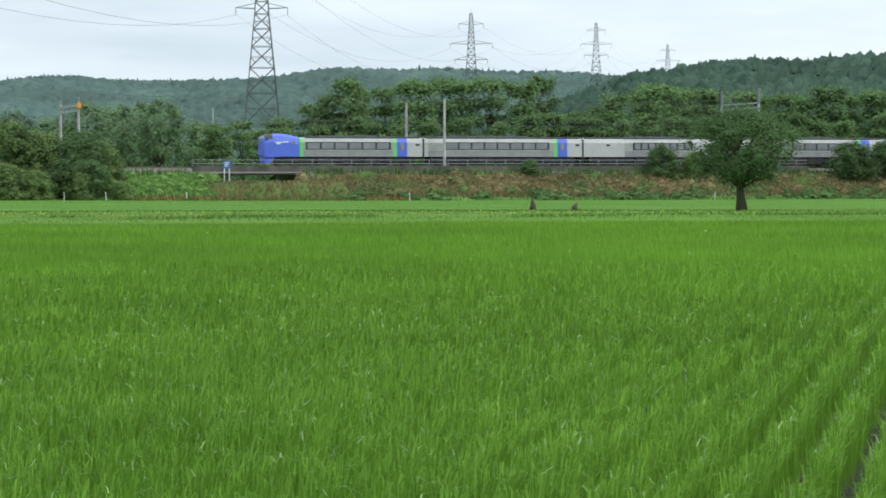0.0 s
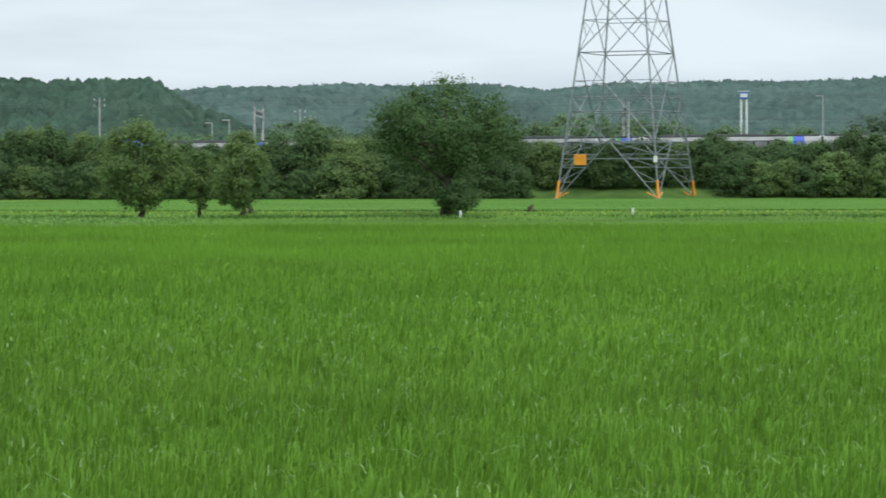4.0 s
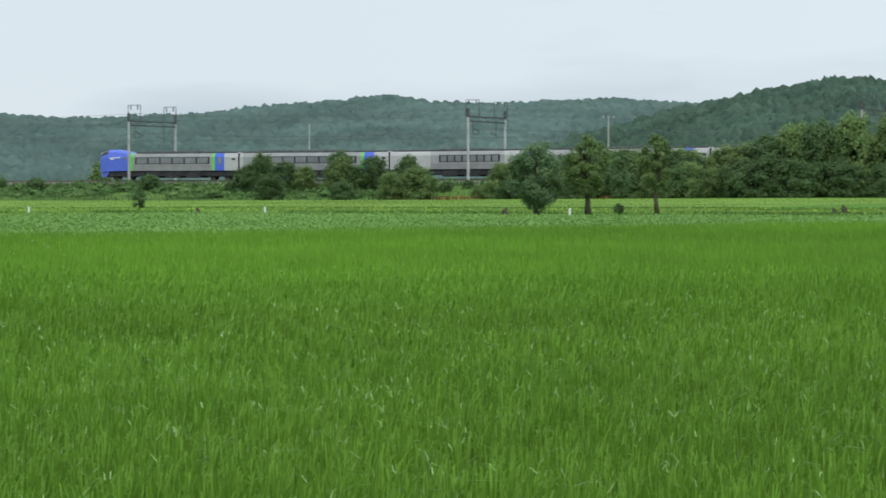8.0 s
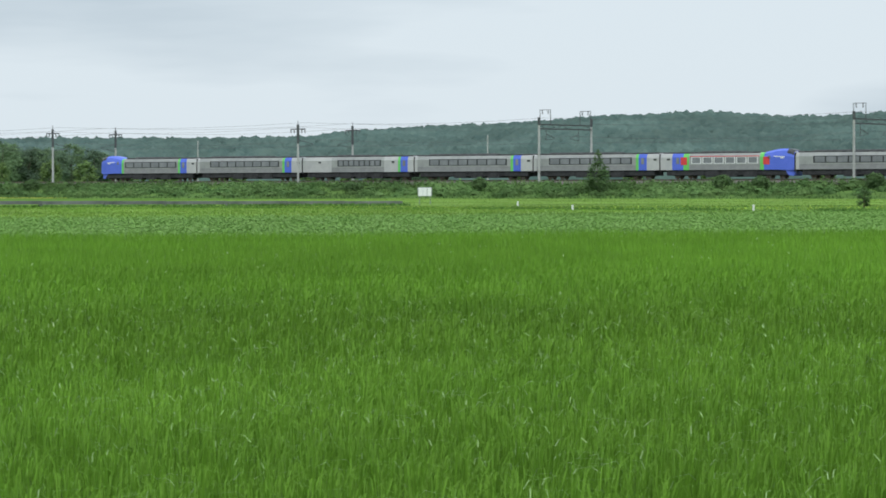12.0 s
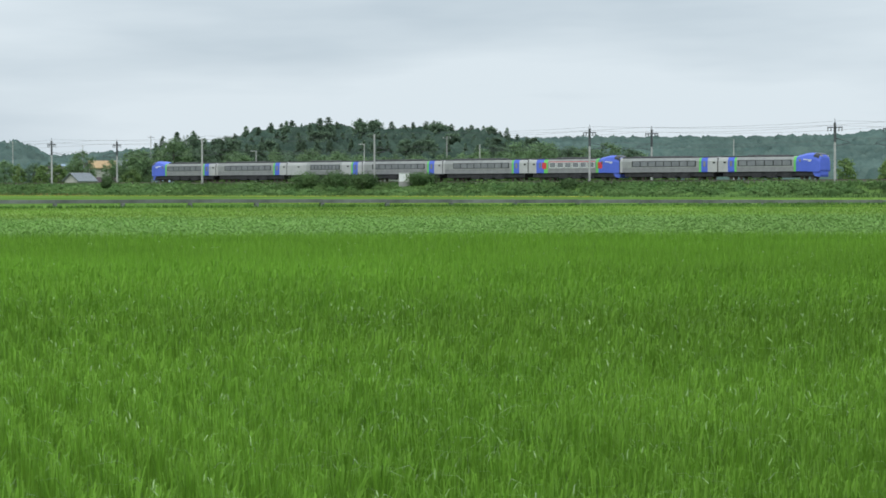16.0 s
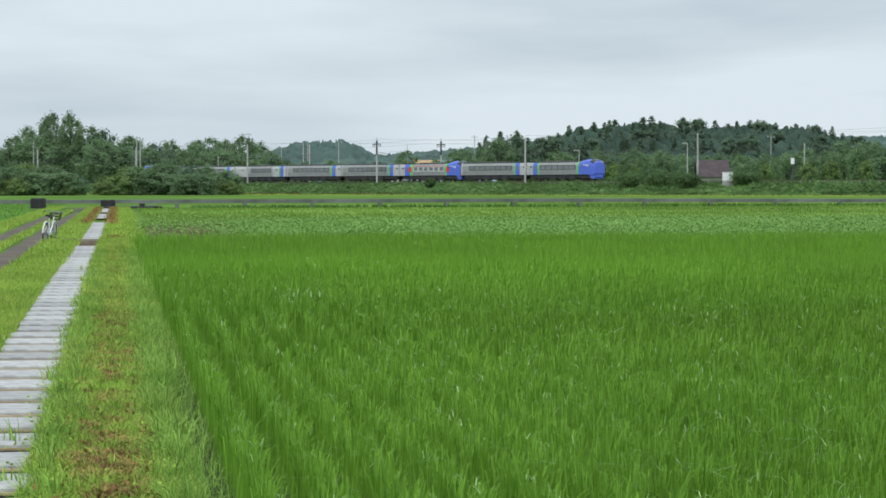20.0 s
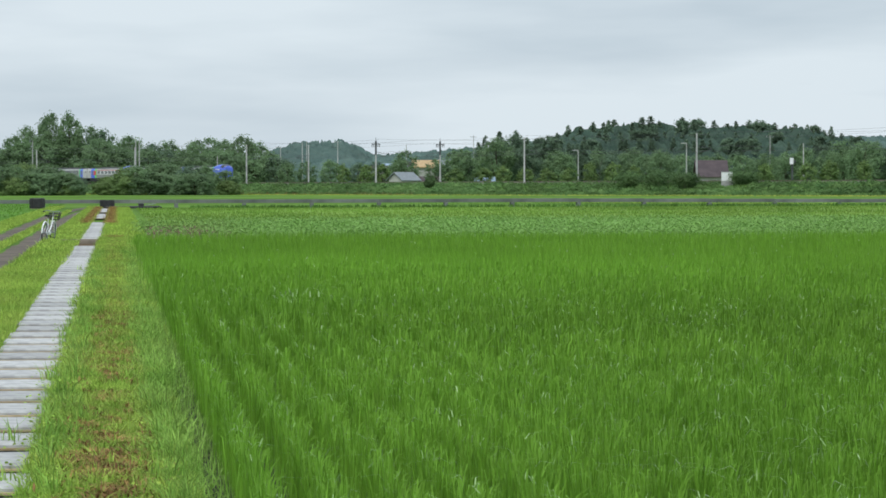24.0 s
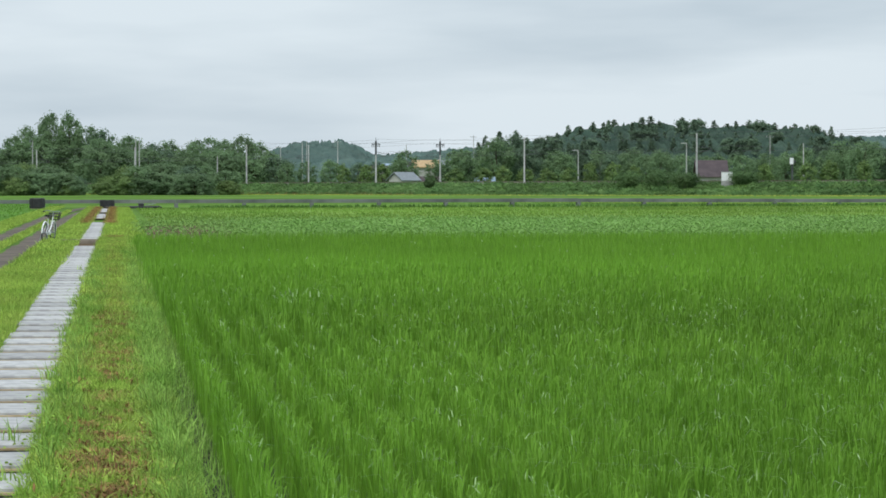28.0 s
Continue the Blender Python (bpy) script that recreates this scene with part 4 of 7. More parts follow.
def tree(label, height, width, seed, mat=None, trunk=0.3, bare=0.22, leaves=2600, leaf=0.17, lobes=22, shape="round", lean=0.0, group="", category="tree", name="tree", lobe=0.17, single=False):
    """A tree at the origin: tapered trunk with limbs, and a crown of leaf sprays in uneven lobes."""
    rng = np.random.default_rng(seed)
    t = thing(name, label, category, group=group)
    wood = Shape()
    cb = height * bare
    bend = [rng.normal(0, 0.03) * height for _ in range(4)]
    pts = [Vector((0, 0, -0.1)), Vector((lean * cb * 0.6 + bend[0] * 0.3, bend[1] * 0.3, cb * 0.6)), Vector((lean * cb + bend[0] * 0.5, bend[1] * 0.5, cb)),
           Vector((lean * height * 0.5 + bend[2], bend[3], height * 0.5)), Vector((lean * height, 0, height * 0.78))]
    wood.tube(pts, [trunk * 1.4, trunk, trunk * 0.85, trunk * 0.5, trunk * 0.15], 8)
    ls = []
    rl = width * lobe
    for i in range(lobes):
        a = 2 * math.pi * (i * 0.618 + rng.uniform(0, 0.2))
        u = (i + 0.5) / lobes
        size = rl * rng.uniform(0.7, 1.35)
        if shape == "cone":
            z = cb + (height - cb) * u * 0.94
            rr = width * 0.5 * (1 - u) ** 0.8 * rng.uniform(0.35, 0.75)
            size = max(width * 0.2 * (1 - u * 0.8), 0.15) * rng.uniform(0.8, 1.2)
        elif shape == "tiers":
            tier = int(u * 6) / 5
            z = cb + (height - cb) * (0.08 + 0.86 * tier) + rng.normal(0, 0.02) * height
            rr = width * 0.5 * (1 - tier * 0.6) * rng.uniform(0.15, 0.9)
            size = rl * rng.uniform(0.75, 1.2)
        elif shape == "curtain":
            # leafy down to the ground, uneven at the top
            cz = u ** 0.85
            rr = width * 0.5 * math.sqrt(max(0.0, 1 - cz ** 3.5)) * math.sqrt(rng.uniform(0.15, 1.0))
            z = cz * (height - size * 0.7) + rng.normal(0, 0.03) * height
        else:
            # points spread through an egg-shaped crown
            h2 = (height - cb) / 2
            cz = 2 * u - 1
            rr = width * 0.5 * math.sqrt(max(0.0, 1 - abs(cz) ** (2.6 if shape == "round" else 3.5))) * math.sqrt(rng.uniform(0.25, 0.8))
            rr = max(rr - size * 0.35, 0)
            z = cb + h2 + cz * (h2 - size * 0.8) + rng.normal(0, 0.02) * height
            if shape == "wide":
                z += 0.1 * height * (rr / (width * 0.5)) * (1 if cz < 0 else -0.6)
        ls.append((math.cos(a) * rr + lean * z, math.sin(a) * rr, max(z, size * 0.6), size))
    for l in ls[::3]:
        p0 = pts[2].lerp(pts[3], rng.uniform(0, 1))
        p1 = Vector(l[:3])
        wood.tube([p0, p0.lerp(p1, 0.5) + Vector((0, 0, 0.15)), p1], [trunk * 0.35, trunk * 0.22, trunk * 0.06], 5)
    part("trunk", wood, M_BARK, t, smooth=True)
    v, f = leafy(rng, ls, leaves, leaf, single, 0.5 if single else 0.36, 0.58 if shape == "tiers" else 0.8)
    part("crown", fast_mesh("crown", v, f, mat or M_LEAF), None, t)
    return t


def place(ob, a, r, turn=0, z=None):
    x, y = polar(a, r)
    ob.matrix_basis = pose(x, y, float(land(x, y)) if z is None else z, 0, 0, turn)
    return ob


# lone trees along the field levee
place(tree("lone broad-crowned dark green tree standing on the levee", 7.0, 8.4, 21, mat=M_LEAF_DEEP, trunk=0.3, bare=0.2, leaves=16800, leaf=0.09, lobes=74, shape="round", lobe=0.092), -24.55, 181, 30)
place(tree("large round dark green tree with bushy undergrowth at its foot", 8.0, 10.4, 22, mat=M_LEAF_DEEP, trunk=0.3, bare=0.24, leaves=21600, leaf=0.09, lobes=90, shape="wide", lobe=0.09), 0.95, 158, 70)
place(tree("dense dark shrub round the foot of the large tree", 2.1, 2.7, 23, trunk=0.08, bare=0.05, leaves=3600, leaf=0.081, lobes=16, category="shrub", name="shrub"), 0.72, 156.6)
place(tree("yellowish light green tree with drooping crown on the levee", 5.7, 5.7, 24, mat=M_LEAF_LIGHT, trunk=0.2, bare=0.06, leaves=12000, leaf=0.093, lobes=64, lobe=0.1), 7.25, 159, 10)
place(tree("young light green tree on the levee", 4.0, 2.2, 25, mat=M_LEAF_LIGHT, trunk=0.12, bare=0.1, leaves=4320, leaf=0.081, lobes=20), 6.05, 160, 50)
place(tree("olive green bushy tree on the levee", 4.9, 3.7, 26, mat=M_LEAF_LIGHT, trunk=0.16, bare=0.08, leaves=8160, leaf=0.087, lobes=46, lobe=0.11), 5.2, 158, 90)
place(tree("half-dead tree with a leaning bare trunk on the levee", 4.3, 2.0, 27, trunk=0.17, bare=0.46, leaves=2400, leaf=0.074, lobes=12, lean=-0.05), 10.42, 170, 20)
place(tree("dense dark green tree with low branches on the levee", 4.6, 3.7, 28, mat=M_BROAD, trunk=0.2, bare=0.06, leaves=10080, leaf=0.093, lobes=52, lobe=0.11), 19.3, 173)
place(tree("dark green tree with a slim forked trunk on the levee", 4.8, 3.3, 29, mat=M_LEAF_LIGHT, trunk=0.17, bare=0.22, leaves=7200, leaf=0.087, lobes=40, lobe=0.11), 18.25, 173, 120)
place(tree("thin-leaved tree with a straight slim trunk on the levee", 5.1, 2.4, 30, trunk=0.13, bare=0.24, leaves=5520, leaf=0.081, lobes=22, mat=M_LEAF_LIGHT, lobe=0.14), 16.82, 172.5, 200)
for a, r, h, w, sd in ((27.5, 190, 1.35, 1.0, 51), (17.6, 170, 0.55, 0.6, 52)):
    place(tree("small leafy bush on the grassy levee", h * 1.3, w * 1.2, sd, trunk=0.05, bare=0.1, leaves=1008, leaf=0.062, lobes=8, category="shrub", name="shrub"), a, r)


# ---- thickets along the bank, in front of the trains ----
def grove(templates, spots, group):
    """Copies of the templates at (x, y, z, height factor, width factor); each template itself takes the first free spot."""
    rng = np.random.default_rng(len(spots))
    used = {}
    for k, (x, y, z, s, w) in enumerate(spots):
        i = int(rng.integers(0, len(templates)))
        m = pose(x, y, z, 0, 0, rng.uniform(0, 360)) @ Matrix.Diagonal((w, w, s, 1))
        if i not in used:
            used[i] = m
        else:
            copy_thing(templates[i], m)
    for i, t in enumerate(templates):
        if i in used:
            t.matrix_basis = used[i]
        else:
            for c in list(t.children):
                bpy.data.objects.remove(c)
            bpy.data.objects.remove(t)


def bank_z(x, dy):
    """Height of the railway bank's front slope dy metres before the track."""
    top = float(rail_z(x)) - 0.75
    base = float(land(x, TRACK_Y - dy))
    return base + (top - base) * float(np.interp(-dy, (-17, -13.5, -9.5, -5.5), (0, 0.28, 0.62, 0.93)))


SHRUBS = [tree("leafy green thicket on the railway bank", 6.0, 5.6, 60 + i, mat=(M_LEAF if i % 3 else M_LEAF_LIGHT), trunk=0.12, bare=0.02, leaves=8200, leaf=0.17, lobes=60, lobe=0.15, single=True, shape="curtain",
               category="shrub", name="thicket_shrub", group="thicket along the railway") for i in range(6)]
WEST_SHRUBS = [tree("rounded leafy green bush at the field's end", 6.0, 5.6, 160 + i, mat=(M_BROAD if i % 2 else M_LEAF_LIGHT), trunk=0.12, bare=0.02, leaves=6000, leaf=0.2, lobes=50, lobe=0.15, single=True, shape="curtain",
                    category="shrub", name="thicket_shrub", group="thicket at the end of the fields") for i in range(4)]
# height of the thicket's top by bearing
TOPS = [(-11.8, 2.5), (-11.6, 5), (-11.28, 7.5), (-10.5, 7.7), (-9.9, 8.6), (-8.9, 8.9), (-8.3, 7.8), (-7.7, 7.1), (-7.4, 6.7), (-7.15, 8.4), (-6.95, 6.7), (-6.3, 6.5), (-5, 6.5), (-4.8, 7.2), (-4.4, 7.2),
        (-4.15, 6.6), (-3, 6.8), (-1.5, 6.6), (-0.8, 6.8), (0, 7.2), (1.5, 7), (2.3, 6.7), (3, 7), (3.55, 7.1), (3.85, 8.3), (4.15, 6.9), (4.6, 6.6), (6, 6.4), (7, 6.6), (8.3, 7.2), (8.6, 8), (9.1, 8.3),
        (9.7, 8), (10, 5.4), (11.1, 5.3), (11.4, 7.8), (12, 9.2), (12.7, 9.6), (13.6, 9), (14.3, 7.8), (14.9, 6.3), (15.6, 5.7), (16.7, 5.8), (18, 5.7), (19.4, 5), (20.2, 4.2), (20.6, 2.4), (21.3, 2.4),
        (21.5, 5.4), (22.3, 5.4), (23.2, 5.8), (23.6, 4.9), (24.2, 5.7), (24.7, 5), (25.2, 5.7), (25.6, 4.2), (25.8, 2), (26.1, 0)]


def thicket():
    rng = np.random.default_rng(77)
    spots = []
    a = -11.75
    while a < 26.0:
        h = float(np.interp(a, [q[0] for q in TOPS], [q[1] for q in TOPS]))
        for row, (dy, k) in enumerate(((9.0, 1.0), (15.8, 0.8))):
            r = (TRACK_Y - dy + rng.uniform(-1.5, 1.5))
            aa = a + rng.uniform(-0.22, 0.22)
            x = -r * math.tan(radians(aa))
            z = bank_z(x, TRACK_Y - r)
            top = h * 1.1 if row == 0 else min(h, 6.4) * rng.uniform(0.55, 0.95)
            hh = max(top - z, 1.2) * rng.uniform(0.94, 1.04)
            w = min(max(hh / 5.2, 0.4), 1.0) * rng.uniform(0.85, 1.15)
            if row and a > 20 and rng.random() < 0.5:
                continue
            if row and 5 < x < 27:
                r = TRACK_Y - 10.4
                z, hh, w = bank_z(x, 10.4), hh * 0.85, w * 0.7
            if a > 20:
                hh, w = hh * rng.uniform(0.66, 1.06), w * rng.uniform(0.6, 0.9)
            spots.append((x, r, z - 0.2, hh / 6.0, w))
        a += rng.uniform(0.3, 0.44)
    # bushes before the viaduct, and the western thicket
    for a, dy, h, w in ((-22.9, 7, 4.4, 0.8), (-23.6, 8, 3.8, 0.7), (-26.8, 8, 5.2, 1.1), (-27.5, 8, 5.4, 1.1), (-28.3, 8, 5.0, 1.1), (-20.2, 6, 2.2, 0.45)):
        x = -(TRACK_Y - dy) * math.tan(radians(a))
        z = bank_z(x, dy)
        spots.append((x, TRACK_Y - dy, z - 0.2, h / 6.0, w))
    west = []
    a = 58.3
    while a < 66:
        for r, h in ((588, 6.6), (572, 4.6)):
            x, y = polar(a + rng.uniform(-0.2, 0.2), r + rng.uniform(-5, 5))
            k = rng.uniform(0.8, 1.15) * (0.6 if a < 58.7 or 60.5 < a < 61.6 else 1.0)
            west.append((x, y, -0.1, h * k / 6.0, 1.5 * k))
        a += rng.uniform(0.42, 0.6)
    grove(SHRUBS, spots, "")
    grove(WEST_SHRUBS, west, "")


thicket()


# ---- trees behind the line ----
PINES = [tree("dark spreading pine behind the railway", 13.0, 9.5, 80 + i, mat=M_PINE, trunk=0.3, bare=0.12, leaves=4600, leaf=0.26, lobes=46, lobe=0.13, shape="tiers", single=True, group="pines behind the railway", name="pine_tree") for i in range(4)]
BROADS = [tree("dark broadleaf tree behind the railway", 11.0, 9.0, 90 + i, mat=(M_BROAD if i != 2 else M_FIR), trunk=0.28, bare=0.06, leaves=4400, leaf=0.25, lobes=40, lobe=0.125, single=True, group="broadleaf trees behind the railway") for i in range(4)]


def behind(templates, tops, spread, depth, base, seed, native, reach=(0.85, 1.12), front=False):
    """Trees behind the line whose tops follow (bearing, elevation) pairs."""
    rng = np.random.default_rng(seed)
    spots = []
    a = tops[0][0]
    while a < tops[-1][0]:
        el = float(np.interp(a, [q[0] for q in tops], [q[1] for q in tops]))
        r = rng.uniform(*depth)
        if not front:
            r = max(r, rng.uniform(350, 366) / math.cos(radians(a)))
        top = EYE_Z + r * math.tan(radians(el))
        h = max(top - base, 2.5) * rng.uniform(0.9, 1.03)
        if el > 0.25:
            x, y = polar(a + rng.uniform(-0.15, 0.15), r)
            spots.append((x, y, base - 0.2, h / native, min(max(h / native, 0.55), 1.15) * rng.uniform(*reach)))
        a += spread * rng.uniform(0.7, 1.3)
    return spots


pine_spots = behind(PINES, [(-29, 2.05), (-27, 2.0), (-24.5, 1.95), (-23, 2.1), (-21.8, 2.0), (-21.4, 1.5), (-20.5, 1.45), (-20.3, 2.25), (-19.8, 2.4), (-18.8, 2.35), (-17.8, 2.2), (-17, 2.1), (-16.2, 2.2), (-15.9, 1.7),
                            (-14.8, 1.5), (-14.0, 1.35), (-13.2, 1.35)], 0.42, (395, 440), 0.0, 5, 13.0)
pine_spots += behind(PINES, [(-29, 1.5), (-24, 1.4), (-20, 1.45), (-16.4, 1.4), (-13.2, 1.2)], 0.55, (380, 396), 0.0, 6, 13.0)
FIRS = [tree("dense dark conifer in the wood on the knoll", 13.0, w, 85 + i, mat=M_FIR, trunk=0.25, bare=0.05, leaves=6000, leaf=0.3, lobes=60, lobe=0.15, shape=sh, single=True, group="wood on the knoll", name="conifer_tree")
        for i, (sh, w) in enumerate((("cone", 8.0), ("curtain", 6.4), ("cone", 7.0), ("cone", 7.6), ("cone", 9.0)))]
KNOLL = [(44.4, 0.55), (44.9, 0.85), (45.5, 1.0), (46.1, 1.2), (47.3, 1.33), (48.4, 1.32), (49.6, 1.4), (50.7, 1.34), (51.3, 1.18), (51.8, 1.02), (52.6, 0.8), (53.2, 0.5)]
fir_spots = behind(FIRS, [(51.0, 1.1), (51.5, 1.0), (51.9, 1.05), (52.3, 1.2), (52.9, 1.22), (53.1, 1.0), (53.4, 0.8)], 0.22, (640, 665), 0.0, 16, 13.0)
for depth, low, seed in (((775, 800), 1.06, 21), ((735, 755), 0.9, 22), ((700, 718), 0.74, 23)):
    fir_spots += behind(FIRS, [(q, e * low) for q, e in KNOLL], 0.2, depth, 7.0 * low, seed, 13.0, (1.0, 1.4))
grove(FIRS, fir_spots, "")
grove(PINES, pine_spots, "")
broad_spots = behind(BROADS, [(-13.2, 1.45), (-12.9, 1.92), (-11.2, 1.92), (-10.9, 1.5), (-10.2, 1.5), (-9.8, 1.72), (-8.0, 1.7), (-7.6, 1.38), (-6.2, 1.3), (-4.2, 1.3), (-3.4, 1.45), (-1.5, 1.58), (-0.5, 1.55), (1.2, 1.5), (2.4, 1.3), (3.4, 1.5), (4.2, 1.4), (6, 1.2), (8, 1.15),
                              (12, 1.1), (15, 1.05), (16, 0.9)], 0.5, (385, 430), 0.0, 7, 11.0)
# the western trees: in front of the line and behind it
broad_spots += behind(BROADS, [(58.4, 0.35), (58.8, 0.5), (59.4, 0.56), (60.2, 0.5), (60.6, 0.2), (61.5, 0.2), (61.8, 0.44), (63.0, 0.48), (66, 0.46)], 0.34, (570, 600), 0.0, 8, 11.0, (1.2, 1.7), front=True)
broad_spots += behind(BROADS, [(57.3, 0.75), (57.5, 1.08), (58.3, 1.08), (59.2, 1.05), (59.7, 0.85), (60.2, 1.08), (60.8, 1.28), (61.2, 1.35), (61.4, 1.62), (62.2, 1.58), (62.5, 1.2), (63, 1.0), (64, 1.1), (67, 1.0)], 0.3, (700, 760), 0.0, 9, 11.0)
broad_spots += behind(BROADS, [(44.2, 0.7), (45.3, 0.85), (46.3, 0.8), (48.0, 0.7), (50, 0.75), (51.6, 0.8), (52.4, 1.1), (52.7, 1.15), (53.0, 0.75), (53.8, 0.85), (54.2, 0.6), (54.5, 0.9), (54.8, 0.65), (55.4, 0.5), (56.6, 0.62), (57.2, 0.55)], 0.42, (620, 660), 0.0, 10, 11.0)
broad_spots += behind(BROADS, [(57.4, 0.7), (58.3, 0.85), (59.4, 0.8), (60.2, 0.85), (61.2, 1.1), (62.4, 1.05), (63, 0.8), (66, 0.85)], 0.26, (660, 695), 0.0, 15, 11.0, (1.1, 1.5))
broad_spots += behind(BROADS, [(42.8, 0.5), (43.2, 0.85), (43.7, 1.0), (44.2, 0.8), (44.8, 0.9), (45.2, 0.95), (45.8, 0.9)], 0.3, (600, 640), 0.0, 14, 11.0)
broad_spots += behind(BROADS, [(36.3, 0.5), (36.6, 0.7), (37.1, 0.72), (37.5, 0.45)], 0.28, (452, 470), 0.0, 31, 11.0)
broad_spots += behind(BROADS, [(44.6, 0.5), (46, 0.7), (47.5, 0.62), (49.2, 0.75), (50.4, 0.85), (51.6, 0.7), (52.8, 0.5)], 0.36, (662, 684), 0.0, 24, 11.0)
grove(BROADS, broad_spots, "")
YOUNG = [tree("young light green roadside tree beyond the railway", 5.5, 3.8, 100 + i, mat=M_LEAF_LIGHT, trunk=0.1, bare=0.1, leaves=1300, leaf=0.2, lobes=32, group="young roadside trees", lobe=0.13) for i in range(3)]
rng_y = np.random.default_rng(12)
young_spots = []
for a, r in [(q, 470 + 25 * k % 60) for k, q in enumerate((32.2, 34.6, 37.6, 38.1, 38.9, 40.4, 40.75, 41.8, 42.15, 42.6, 43.5, 44.2, 30.6, 28.3))] + [(q, 555) for q in (49.9, 50.35, 50.8, 51.25, 51.7, 52.15, 52.6, 53.0, 45.9, 46.35, 47.2, 45.2)] + [(q, 610) for q in (53.6, 55.1, 55.45, 55.9)]:
    x, y = polar(a, r)
    young_spots.append((x, y, 0.0, rng_y.uniform(0.95, 1.25), rng_y.uniform(0.9, 1.3)))
grove(YOUNG, young_spots, "")
# dark shrubs and a slim conifer on the open western bank
for a, dy, h, w, sd, shp in ((32.95, 11, 6.3, 5.4, 110, "cone"), (47.62, 5.2, 2.7, 6.2, 111, "round"), (49.4, 8, 3.4, 7.2, 112, "round"), (48.85, 9, 3.2, 7.0, 113, "round"), (50.0, 8, 3.2, 7.2, 114, "round"), (54.13, 9, 2.3, 2.4, 115, "round"),
                             (35.4, 10, 2.0, 2.6, 116, "round"), (30.4, 10, 2.2, 3.0, 117, "round"), (29.6, 9, 1.9, 2.4, 118, "round"), (44.6, 10, 2.0, 3.0, 119, "round"), (38.0, 11, 1.6, 3.0, 120, "round"), (27.3, 9, 2.2, 2.6, 121, "round")):
    rr = TRACK_Y - dy
    x = -rr * math.tan(radians(a))
    t = tree("dark shrub growing on the railway bank", h, w, sd, trunk=0.08, bare=0.03, leaves=3200, leaf=0.14, lobes=26, shape=shp, category="shrub", name="bank_shrub", lobe=0.16)
    t.matrix_basis = pose(x, rr, bank_z(x, dy) - 0.1, 0, 0, sd * 37)
# ---- fields beyond the paddy ----
def sheet(name, label, corners, lift, mat, cells=(40, 16), category="field"):
    """A field surface over four plan corners, following the ground."""
    c = [np.array(q, float) for q in corners]
    u, v = np.meshgrid(np.linspace(0, 1, cells[0]), np.linspace(0, 1, cells[1]), indexing="ij")
    p = ((1 - u) * (1 - v))[..., None] * c[0] + (u * (1 - v))[..., None] * c[1] + (u * v)[..., None] * c[2] + ((1 - u) * v)[..., None] * c[3]
    z = land(p[..., 0], p[..., 1]) + lift
    ix = np.arange(cells[0] * cells[1]).reshape(cells)
    f = np.stack([ix[:-1, :-1], ix[1:, :-1], ix[1:, 1:], ix[:-1, 1:]], -1).reshape(-1, 4)
    tagged(new(name, fast_mesh(name, np.concatenate([p, z[..., None]], -1).reshape(-1, 3), f, mat, True)), label, category, kind="structure")


def within(rng, corners, n):
    """n plan points in the parallelogram-like field with these corners."""
    c = [np.array(q, float) for q in corners]
    u, v = rng.random(n)[:, None], rng.random(n)[:, None]
    return (1 - u) * (1 - v) * c[0] + u * (1 - v) * c[1] + u * v * c[2] + (1 - u) * v * c[3]


def grow(name, label, category, points, height, width, lean, mat, rng, lift=None, near=False):
    """Blades of a kind over plan points, as one object of stuff."""
    z = land(points[:, 0], points[:, 1]) if lift is None else lift
    roots = np.concatenate([points, np.asarray(z).reshape(-1, 1) * np.ones((len(points), 1))], 1)
    v, f = blades(roots, height, lean, width, rng) if near else spikes(roots, np.ones(len(roots)) * height, lean, width, rng)
    return tagged(new(name, fast_mesh(name, v, f, mat)), label, category, kind="stuff")


def grid(a, b):
    p = a * E1 + b * E2
    return float(p[0]), float(p[1])


rng_f = np.random.default_rng(31)
UPPER = [(-48, 173), (200, 162), (200, 311), (-48, 311)]
HAY = [(-236, 186), (-48, 184), (-48, 312), (-236, 312)]
FLAT = [grid(127, 1.6), grid(127, 92), grid(226, 92), grid(226, 1.6)]
WESTF = [grid(70, -60), grid(70, -5.6), grid(330, -5.6), grid(330, -60)]
sheet("upper_paddy", "bright green paddy on the terrace below the railway", UPPER, 0.02, M_UPPER)
sheet("hay_meadow", "pale mown meadow on the terrace", HAY, 0.02, M_HAY)
sheet("flat_paddy", "light green paddy between the potatoes and the flume", FLAT, 0.02, M_HAY)
sheet("west_paddy", "green paddy west of the farm track", WESTF, 0.02, M_UPPER)
grow("upper_rice", "young rice of the terrace paddy", "rice", within(rng_f, UPPER, 50000), 0.06, 0.07, 0.6, M_UPPER, rng_f)
grow("hay_stubble", "short pale grass of the mown meadow", "grass", within(rng_f, HAY, 40000), 0.08, 0.1, 0.6, M_HAY, rng_f)
grow("flat_rice", "young light green rice", "rice", within(rng_f, FLAT, 40000), 0.14, 0.1, 0.4, M_HAY, rng_f)
grow("west_rice", "young rice west of the farm track", "rice", within(rng_f, WESTF, 30000), 0.12, 0.09, 0.4, M_UPPER, rng_f)


